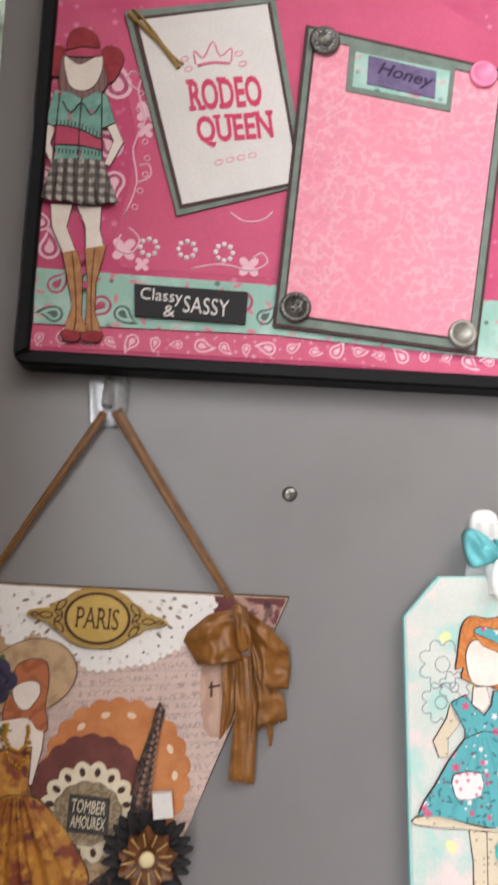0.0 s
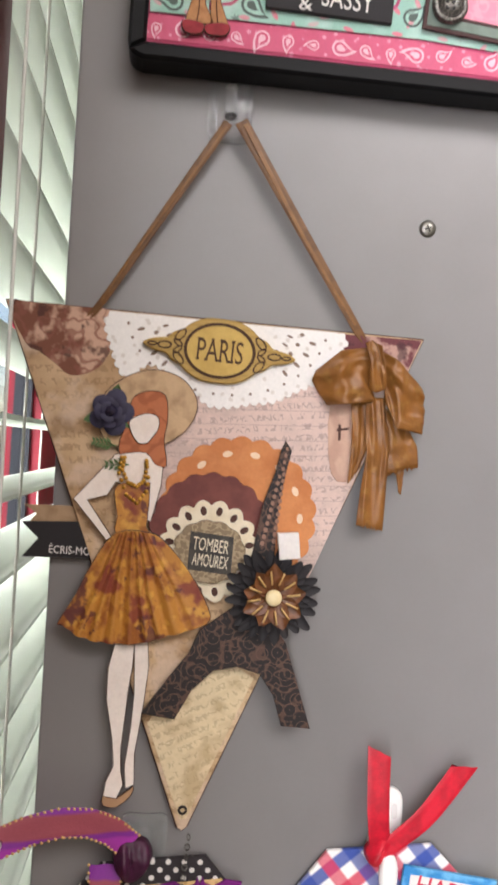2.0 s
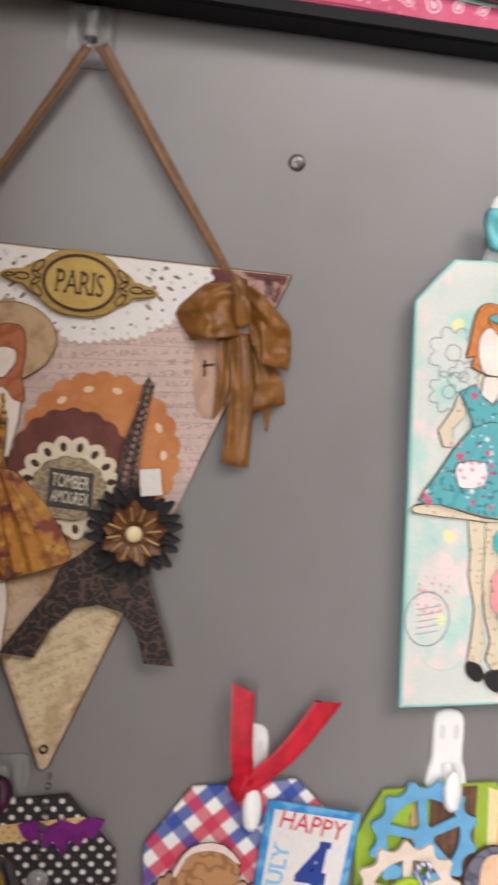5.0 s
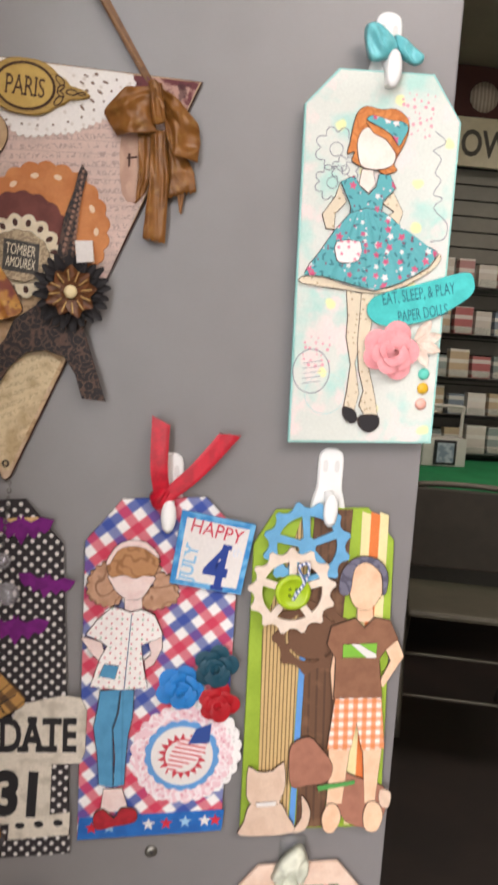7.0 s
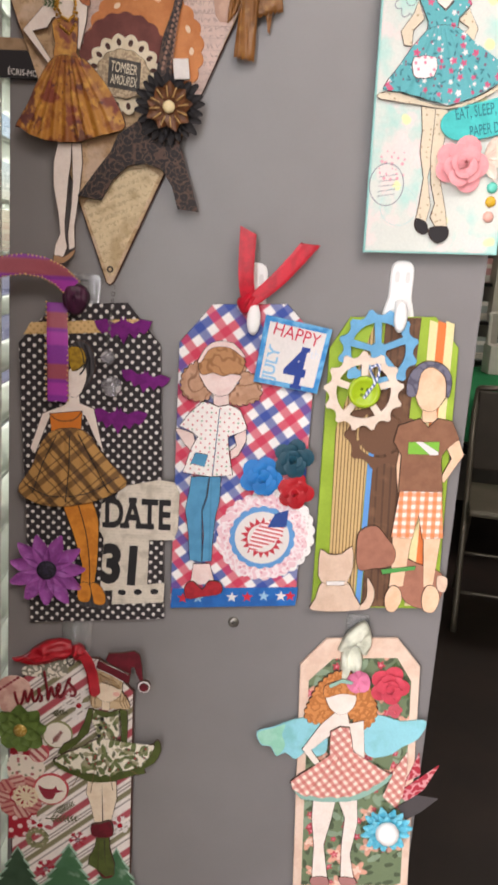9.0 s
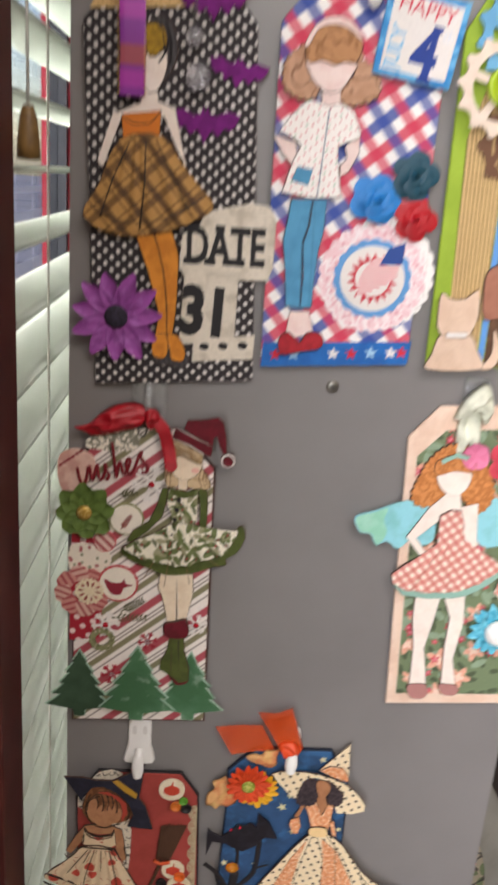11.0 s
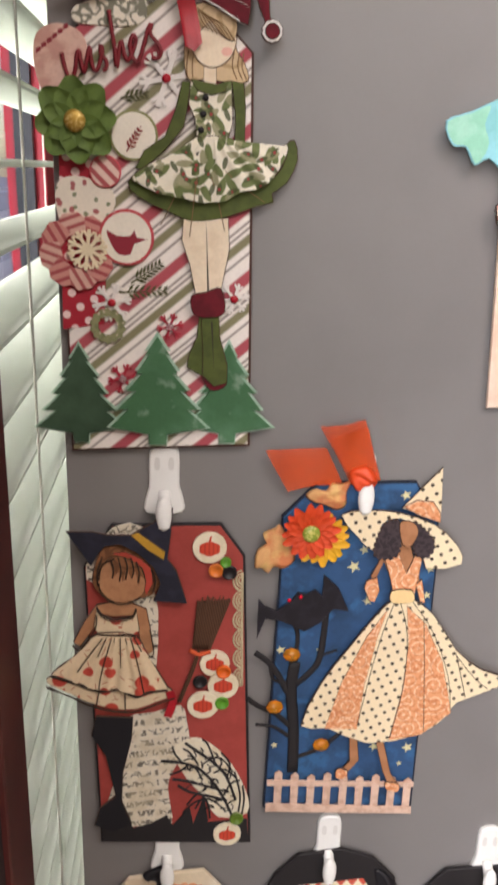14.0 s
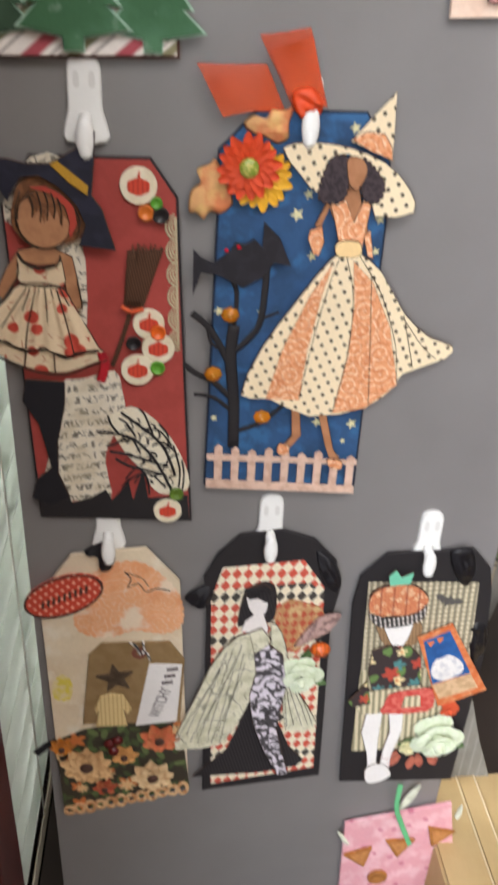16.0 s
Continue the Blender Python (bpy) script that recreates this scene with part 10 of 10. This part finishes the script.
for k in range(3):
    q = Vector((35.2, 134.5)).lerp(Vector((38.8, 147.5)), k / 2)
    cut("letter_bar", [(q.x - 4, q.y - 1.8), (q.x + 4, q.y - 0.6), (q.x + 3.6, q.y + 2.2), (q.x - 4.4, q.y + 1)], 8.6, 8.75, grey_print, lb)
part("washer", annulus(bmesh.new(), ring(15.5, 164, 5.4, n=20), ring(15.5, 164, 2.2, n=20), 8.0, 8.7), paper("7a4638", name="rust washer"), kt)
twine = paper("e8e4e0", ("1a181a", 0.95, "stripe", 2.6, 0.5, 30.0, 0.0), name="black and white twine")
for q in ([(15.5, 164), (19, 168), (18, 176)], [(15.5, 164), (20.5, 165), (23, 158)], [(16, 165), (13, 172), (9, 175)]):
    part("twine", tube(bmesh.new(), [(u, v, 9.4) for u, v in q], 1.0, 6, 0, 3), twine, kt)
fabric = paper("3a3226", ("4a5a34", 0.85, "leaves", 9.0, 5.0, 2.2, 0.7), ("6a7a48", 0.8, "leaves", 13.0, 6.0, 2.6, 0.5), ("d0783c", 0.9, "florets", 21.0, 7.0, 0.4, 5), ("e6c08c", 0.9, "florets", 19.0, 6.0, 0.35, 8), name="harvest print fabric")
cut("harvest_print", [(-50.8, 74.4), (-27.1, 86.1), (15.5, 94.6), (44.3, 96.6), (51.8, 17.1), (-47.8, -10.3), (-48.3, 36.1)], 6.2, 7.2, fabric, harvest)
trim = paper("dcb486", ("b4703c", 0.7, "noise", 5.0, 0.48, 0.58), name="tan fringe")
a, b = [(-47.4, -4.6)][0], [(50.8, 19.9)][0]
for k in range(12):
    q = Vector(a).lerp(Vector(b), (k + 0.5) / 12)
    w = 5.5 + (k * 7 % 3)
    part("fringe_loop", annulus(bmesh.new(), ring(q.x, q.y - 2, 5.0, w, 14), ring(q.x, q.y - 2, 2.4, w - 2.8, 14), 7.2 + 0.03 * k, 8.4 + 0.03 * k), trim, harvest)
for q, r, col, n in (((-26.7, 50), 20, "dcb684", 9), ((29, 77), 15, "cc6c48", 7), ((23.2, 35), 17, "e0c498", 8), ((-44.2, 71.5), 9.5, "c87a28", 8), ((2, 60), 11, "d8a060", 7), ((-14, 24), 10, "b8543a", 6)):
    flower(harvest, *q, 7.4, r, n, paper(col, ("b07a48", 0.5, "noise", 5.0, 0.45, 0.62), name="sunflower cloth"), "printed_flower", "", layers=2, width=r * 0.72, rise=1.6, curl=1, pointed=0.15, centre=paper("4a3024", name="dark flower eye"), centre_r=r * 0.25)
for q in [(-8.6, 72.4), (-2.9, 75.7), (-5.9, 64.3)]:
    gem(harvest, *q, 8.2, 4.6, paper("5a1414", rough=0.3, name="dark berry"), "berry", n=14)
cloth("black_ribbon", [(-18.2, 254), (-3.2, 261.3), (1.9, 250), (-1.9, 238.2), (-8.5, 240.4), (-10.2, 251.9)], 7, 5, paper("17151a", rough=0.5, name="black ribbon"), harvest, "black ribbon knot", 4, 2)
ribbon("ribbon_tail", [(*q, 4 + k) for k, q in enumerate([(-47.2, 71.4), (-56, 68), (-64.8, 60.3)])], 6, paper("17151a", rough=0.5, name="black ribbon"), harvest)
white_hook(X0 + [(-2.3, 256.8)][0][0] * MM, Z0 + [(-2.3, 256.8)][0][1] * MM)

# black diamond tag
X0, Z0 = -0.0046, 0.1897
vamp = board("black_harlequin_tag", [(-46.8, 194.7), (-49.1, 211.8), (-40.1, 231.1), (-25.8, 246.8), (1.7, 250.9), (24.6, 242.5), (40.6, 224.3), (45.5, 197.6), (41.8, 172), (47.7, 6), (-46.5, -6.7)], "black tag with harlequin print and a cloaked doll", black)
harl = paper("eadfc4", ("cc4630", 0.95, "diamonds", 7.6, 10.0, 4, 0), ("cc4630", 0.95, "diamonds", 7.6, 10.0, 4, 1), ("cc4630", 0.95, "diamonds", 7.6, 10.0, 4, 2), ("1f1a1c", 0.95, "diamonds", 7.6, 10.0, 4, 3), name="harlequin print")
harl_b = paper("eadfc4", ("1f1a1c", 0.95, "diamonds", 7.6, 10.0, 1, 0), name="black harlequin print")
cut("harlequin_print", [(-43.7, 193.8), (-36.4, 220.4), (18.4, 226), (34.2, 202.3), (42.3, 16.7), (-39.9, 1.1)], 5.6, 5.9, harl, vamp)
cut("harlequin_band", [(-43.5, 198.8), (-25.9, 202.3), (23.8, 206.9), (33.1, 198.2), (34.3, 193.3), (-43.2, 187.3)], 5.9, 6.1, harl_b, vamp)
cloth("ribbon_tail", [(-61.9, 193.2), (-54.6, 201.9), (-44.4, 204.7), (-41.8, 193.9), (-48.6, 184.6), (-54.4, 185.4)], 4, 3, paper("17151a", rough=0.5, name="black ribbon"), vamp, "black ribbon tail", 4, 2)
cloth("ribbon_loop", [(25.4, 233.3), (37.3, 226.6), (45.1, 210), (44.1, 196.6), (33.4, 207.2)], 5, 4, paper("17151a", rough=0.5, name="black ribbon"), vamp, "", 4, 2)
crackle = paper("dedac2", ("5c5a4a", 0.7, "veins", 13.0, 0.016), ("8a886c", 0.4, "veins", 6.0, 0.02), ("bcba98", 0.6, "noise", 9.0, 0.45, 0.62), name="crackled ivory paper")
doll = []
doll.append((rounded([(-24.7, 169.9), (-22.5, 194.5), (-18.3, 204.5), (-7.1, 209.8), (0.2, 203.6), (1.4, 183.6), (-1.9, 173.2), (-15, 175.4)], 3), 7.4, 8.4, 1))
doll.append((rounded([(-19.7, 200.5), (-12.1, 203.2), (-4.8, 197), (-5.6, 183.4), (-11.3, 179.6), (-17.5, 186.6)], 3), 8.5, 9.2, 0))
doll.append((rounded([(-19.9, 204.5), (-7, 208.8), (-1.2, 200.1), (-2.9, 191.1), (-12.2, 196.8), (-17.9, 195.6)], 2), 9.2, 9.9, 1))
doll.append(([(-14.2, 181.6), (-7.1, 181.8), (-2.8, 168), (-6, 154.6), (-16.5, 164.9), (-22.5, 165.8), (-20.1, 175.2)], 8.2, 8.9, 0))
doll.append(([(-55, 11.5), (-28.5, 42.5), (-17, 80.2), (-9.3, 115.7), (4, 86.8), (20, 44), (33, 27), (28, 20), (0, 14)], 6.2, 6.8, 1))
doll.append((rounded([(-32.1, 153.8), (-16.5, 164.9), (-7.5, 143.7), (-9.2, 112.9), (-16.4, 86.2), (-27, 61.5), (-35.3, 49.9), (-59.2, 46.8), (-70.5, 52.8), (-53.4, 102.9), (-43.6, 131.7)], 2), 8.0, 9.4, 2))
doll.append((rounded([(-1.1, 173.2), (7.5, 163), (14.3, 133.4), (19.2, 110.8), (40.4, 69.5), (16.1, 63.9), (10.9, 110.6), (1.4, 144)], 2), 7.8, 9.0, 2))
doll.append(([(-12.5, 146.3), (-2, 154.7), (8.7, 144.2), (13.2, 113.5), (8.5, 68.6), (15.7, 37.1), (20.7, 16.1), (12.7, 14.6), (-0.1, 43.2), (-9.9, 74.3), (-13.8, 104.1), (-9.9, 127.1)], 9.4, 10.6, 3))
doll.append(([(-16.6, 166), (-8.1, 170.4), (-1.1, 160.1), (-4.2, 143.8), (-11.6, 144.7)], 9.4, 10.4, 2))
figure("paper_doll", doll, [paper("ebe4e0", name="white face card"), paper("1e1a1c", ("3a3436", 0.5, "stripe", 2.4, 0.4, 15.0, 0.0), name="black ink"), crackle, paper("dcd4de", ("2a2628", 0.95, "veins", 9.0, 0.09), ("2a2628", 0.9, "leaves", 6.0, 2.6, 1.0, 0.6), name="black and lilac brocade")], vamp, "paper doll in brocade gown and crackled cloak")
for k in range(9):
    a, b = Vector((-30 + 1.9 * k, 152 + 1.2 * k)), Vector((-67 + 4.1 * k, 54 - 0.5 * k))
    line("crease", [tuple(a.lerp(b, f) + Vector((1.6 * math.sin(5 * f + 1.7 * k), 0))) for f in (0.05 + 0.09 * (k % 3), 0.3, 0.5, 0.72, 0.98 - 0.08 * (k % 2))], 9.42, 0.28, ink, vamp)
for k in range(5):
    a, b = Vector((5 + 1.2 * k, 156 - 5 * k)), Vector((18 + 4.8 * k, 66 + 0.8 * k))
    line("crease", [tuple(a.lerp(b, f) + Vector((1.0 * math.sin(5 * f + 1.3 * k), 0))) for f in (0.1, 0.4, 0.7, 0.97)], 9.02, 0.25, ink, vamp)
for k in range(11):
    line("hair_strand", [(-25 + 2.4 * k, 200 + 3.2 * math.sin(k * 0.9 + 0.5)), (-20.5 + 1.7 * k, 207 - 0.12 * (k - 5) ** 2), (-13 + 0.9 * k, 204 - 0.2 * (k - 4) ** 2)], 10.0, 0.4, ink, vamp)
cabbage = paper("e0e8ce", ("c2d2a4", 0.5, "noise", 6.0, 0.44, 0.62), ("e4ead4", 0.5, "noise", 4.0, 0.52, 0.64), rough=0.7, name="pale green petal")
rose(vamp, *([(23, 124.5)][0]), 7.6, 18, cabbage, "green_rose", "pale green paper rose", turns=4, leaf=leaf_green)
cut("print_fan", rounded([(0.5, 178.5), (9.4, 192.5), (23.3, 189.4), (33.5, 184.6), (36.6, 171.8), (28, 155.6), (14.8, 144.4), (7.6, 160.4)], 3), 7.0, 8.2, paper("b8885c", ("b0402c", 0.85, "diamonds", 6.0, 8.0, 1, 0), ("d8c08c", 0.6, "noise", 6.0, 0.52, 0.62), name="rust print"), vamp)
cloth("gathered_lace", [(16.4, 149.9), (25, 168.8), (34, 179.5), (47.7, 179.9), (43, 167.8), (31.8, 158.4)], 8.2, 3, paper("b09088", ("5a4442", 0.7, "noise", 4.0, 0.46, 0.6), name="mauve lace"), vamp, "", 7, 3)
part("pumpkin_charm", lathe(bmesh.new(), *([(34.9, 150.5)][0]), 8.6, [(4, 0), (7, 2), (7.4, 4.5), (4.8, 7.5), (1.2, 8.2), (1.0, 10), (0, 10.2)], 16, 0, 0.8), paper("d86420", ("a8440f", 0.8, "stripe", 3.0, 0.3, 0.0, 0.0), rough=0.35, name="orange resin"), vamp, "orange resin pumpkin")
white_hook(X0 + [(-5.8, 240.1)][0][0] * MM, Z0 + [(-5.8, 240.1)][0][1] * MM)

# black gingham tag
X0, Z0 = 0.1058, 0.1865
patch = board("black_gingham_tag", [(-54.8, 188.8), (-51.8, 213.6), (-35.2, 233.2), (24.8, 236.1), (39.6, 219), (44.7, 197), (50.7, 133.6), (49.1, -2.2), (-44.8, 0.3)], "black tag with gingham print, patchwork doll and card", black)
oat = paper("dcd0b0", ("6a6250", 0.75, "stripe", 4.4, 0.5, 4.0, 0.0), ("6a6250", 0.55, "stripe", 4.4, 0.5, 94.0, 0.0), name="oat gingham")
ticking = paper("d8ccaa", ("7a7458", 0.8, "stripe", 4.6, 0.45, 5.0, 0.0), name="striped ticking print")
cut("gingham_print", [(-45.5, 209), (33.3, 207.6), (40.1, 127.7), (-41.7, 125.3)], 5.6, 5.9, oat, patch)
cut("ticking_print", [(-41.7, 125.3), (32.7, 127.4), (39.2, 39.8), (-39.2, 37.1)], 5.6, 5.9, ticking, patch)
cut("paper_bat", bat(*([(13.6, 191)][0]), 22, -18), 5.9, 6.5, paper("54504c", name="grey bat card"), patch)
quilt = paper("3a2e2e", ("6a8a4a", 0.9, "leaves", 13.0, 6.0, 3.6, 0.5), ("4f8a8a", 0.9, "florets", 17.0, 5.6, 0.45, 6), ("c04a38", 0.9, "florets", 20.0, 6.0, 0.35, 5), ("eed8a4", 0.95, "florets", 15.0, 5.4, 0.5, 5), ("c87a3c", 0.9, "florets", 15.0, 1.7, 0.5, 0), name="dark floral patchwork")
tulle = paper("cc8258", ("e8c8a0", 0.8, "florets", 6.0, 2.4, 0.7, 5), ("b04830", 0.85, "rings", 7.0, 0.25), ("8a3a28", 0.7, "stripe", 9.0, 0.14, 4.0, 0.0), name="orange floral cap")
doll = []
doll.append((rounded([(-36.5, 176.7), (-24.3, 180.6), (-10, 177.5), (-2.1, 169.9), (-2.5, 154), (-11.8, 148.3), (-24, 147.9), (-33, 161.1)], 3), 6.4, 7.4, 1))
doll.append((rounded([(-30.8, 175.3), (-11, 175.9), (-10.5, 161.7), (-14.2, 150.9), (-21.1, 150.7), (-27.6, 162.8)], 3), 7.5, 8.2, 0))
doll.append((rounded([(-44.6, 191.2), (-42.9, 203.2), (-32.1, 209.4), (-16.7, 209.9), (-6, 202.9), (-2, 194.5), (-8.8, 182.7), (-28.5, 182), (-40.3, 181.7)], 3), 8.4, 10.4, 2))
doll.append((rounded([(-44.2, 185.1), (-28.3, 180.5), (-9.2, 185.2), (-3.2, 192.5), (-3.5, 179.2), (-17.2, 172.1), (-35.1, 172)], 3), 8.8, 10.8, 3))
doll.append(([(-32.1, 209.4), (-34, 218.1), (-29.4, 223.9), (-24.7, 217.4), (-16.5, 221.5), (-17.6, 210.9)], 10.0, 11.0, 6))
doll.append(([(-36.1, 147.5), (-24.6, 152.2), (-8.2, 151.1), (0.8, 140.4), (4.5, 120.9), (3.6, 104.8), (-30.9, 103.8), (-36.8, 125.4)], 7.6, 9.0, 4))
doll.append(([(-34.6, 107.2), (5.8, 112.4), (14.3, 84.9), (-36.8, 82.2), (-44.3, 91.6)], 8.0, 9.4, 5))
doll.append((rounded([(-18, 104), (-4, 108), (16, 109), (18, 96), (14, 84), (-21, 83), (-21, 92)], 2), 9.4, 9.8, 7))
doll.append(([(-7, 89), (-6, 101), (6, 102), (8, 90)], 9.8, 10.0, 5))
doll.append(([(-36.5, 118), (-33, 104), (-31, 94), (-45, 90), (-49, 97), (-42, 108)], 8.6, 9.6, 4))
doll.append(([(-32.7, 83.6), (-19.7, 82.7), (-19.6, 54.3), (-17.8, 25.2), (-12.8, 14), (-23.1, 9.7), (-27, 34.8), (-34.3, 60.2)], 6.6, 7.8, 0))
doll.append(([(-15.5, 82.8), (-3.5, 83.2), (-1.7, 61), (-6.6, 32.1), (-6.4, 14.1), (-15.1, 17.9), (-14.5, 41.6), (-11.7, 60.8)], 6.6, 7.8, 0))
doll.append((rounded([(-25.3, 20.4), (-12.1, 23.4), (-3.9, 8.8), (-18.3, 0.2), (-25.3, 5.5)], 3), 7.0, 8.4, 0))
figure("paper_doll", doll, [paper("eeeae6", name="white card limbs"), paper("9a7a58", ("745638", 0.6, "stripe", 2.6, 0.4, 8.0, 0.0), name="brown hair ink"), tulle, paper("d8d0c8", ("1e1a1c", 0.95, "stripe", 3.2, 0.55, 12.0, 0.0), ("1e1a1c", 0.85, "stripe", 4.4, 0.4, 100.0, 0.0), name="black check print"), quilt, ticking, paper("6fc0a0", name="mint bow card"), paper("c8463c", ("e88a7c", 0.5, "noise", 5.0, 0.45, 0.6), name="red hem print")], patch, "paper doll in patchwork dress and orange cap")
card = cut("picture_card", [(-4.7, 160.3), (19, 173.2), (56.8, 106.3), (21.3, 89.9)], 9.0, 10.6, paper("cc6a38", ("e0a070", 0.6, "noise", 6.0, 0.45, 0.62), name="orange card"), patch, "small orange framed picture card")
cut("card_picture", [(-0.2, 157.3), (17.6, 167.4), (40.6, 124.8), (13.1, 114.3)], 10.6, 10.8, paper("245a9a", ("183e70", 0.5, "noise", 7.0, 0.45, 0.6), name="blue picture print"), card)
cut("card_base", [(13.3, 113.2), (40.7, 124.3), (49.3, 109.6), (20.8, 98.2)], 10.6, 10.8, paper("d8b48c", ("b08a60", 0.6, "noise", 5.0, 0.45, 0.6), name="sand print"), card)
cut("picture_shape", rounded([(10.7, 124), (11, 138), (15.9, 140.9), (21.6, 143.8), (30.9, 137.5), (34.5, 128.6), (28.7, 121.6), (19.6, 118)], 3), 10.8, 11.1, paper("e8e4e0", ("a8a8b4", 0.5, "noise", 4.0, 0.5, 0.62), name="white print"), card)
for q in [(5.4, 155.3), (11.7, 158.7)]:
    cut("bunting_print", [(q[0] - 2.8, q[1] + 1.6), (q[0] + 2.8, q[1] + 2.4), (q[0], q[1] - 3)], 10.8, 11.0, paper("e0782c", name="orange print"), card)
rose(patch, *([(25.5, 56)][0]), 7.0, 23, cabbage, "green_rose", "pale green paper rose", turns=4, leaf=leaf_green)
rose(patch, *([(31.5, 85.3)][0]), 8.0, 8, paper("d85a34", name="orange rose paper"), "orange_rose", "orange paper rose")
rose(patch, *([(5.6, 40.9)][0]), 7.0, 7.5, paper("e4dcaa", name="cream rose paper"), "cream_rose", "cream paper rose")
for q, a in (((-2, 36), 205), ((0, 32), 235), ((11, 30), 262), ((15, 32), 285), ((24, 32), 300), ((22, 34), 318)):
    part("leaf", petal(bmesh.new(), *q, 6.4 + 0.01 * (a % 7), a, 15, 9, 1, 0.5, 0, 0, 0.5), paper("b86a54", ("94483a", 0.6, "noise", 4.0, 0.44, 0.6), name="rust leaf"), patch)
cloth("tulle_ribbon", [(7.9, 235.5), (21.6, 237.4), (27.7, 221), (25, 203.9), (14, 215.8)], 6, 3, paper("141216", rough=0.4, name="black tulle"), patch, "black ribbon", 5, 2)
cloth("tulle_ribbon", [(34, 165.8), (44.2, 171.3), (50.7, 150.2), (45.1, 127.8), (37.1, 144.3)], 4, 3, paper("141216", rough=0.4, name="black tulle"), patch, "", 5, 3)
white_hook(X0 + [(-7.4, 229.4)][0][0] * MM, Z0 + [(-7.4, 229.4)][0][1] * MM)

# pink tag
X0, Z0 = 0.1268, 0.0570
bear_pink = paper("e4a4ac", ("f2c8cc", 0.7, "noise", 12.0, 0.46, 0.62), ("c86a80", 0.75, "blobs", 13.0, 0.22, 0.3), name="pink party paper")
pinkt = board("pink_tag", [(-55.4, 75.3), (34.3, 96.4), (75.4, -124.2), (-47.1, -135.9)], "pink printed tag with sandwich-shaped stickers and green ribbon", bear_pink)
crust = paper("b07438", ("8a5424", 0.6, "noise", 5.0, 0.44, 0.62), name="toasted print")
for q, t in (([(-38.1, 31.5)][0], 20), ([(-4.5, 43.9)][0], 0), ([(28.6, 56.2)][0], -15)):
    tri = [(q[0] + 15 * math.cos(radians(a + t)), q[1] + 16 * math.sin(radians(a + t))) for a in (150, 30, 270)]
    s = cut("sandwich_sticker", tri, 6.0, 8.4, crust, pinkt)
    cut("sticker_face", [(q[0] + (x - q[0]) * 0.68, q[1] + (y - q[1]) * 0.68) for x, y in tri], 8.4, 8.8, paper("c88a50", ("b0703a", 0.6, "noise", 4.0, 0.44, 0.6), name="bread print"), s)
button(pinkt, *([(-18.5, -0.4)][0]), 6.0, 9, crust, "biscuit_sticker", h=3)
ribbon("ribbon_tail", [(*q, 8 + 2 * (k % 2)) for k, q in enumerate([(-14.9, 126.2), (-15, 99.5), (-6.8, 74.2), (3.6, 47.9)])], 4.2, paper("6fc48a", ("4fa46c", 0.7, "stripe", 2.4, 0.4, 60.0, 0.0), rough=0.5, name="green ribbon"), pinkt, "green and white ribbon")
cloth("ribbon_tail", [(-12.1, 92.4), (-7.5, 112.5), (2.7, 124.6), (0.8, 112.7), (-5.5, 98.3)], 7, 2, sheer, pinkt, "", 4, 2)
cloth("ribbon_tail", [(39.9, 80.5), (44.2, 93.7), (45.3, 82.1), (42.6, 73.1)], 5, 2, sheer, pinkt, "", 4, 2)
cloth("ribbon_tail", [(-60.8, 63.3), (-56.8, 61.9), (-48.5, 46.8), (-54.6, 49.7)], 5, 2, sheer, pinkt, "", 4, 3)
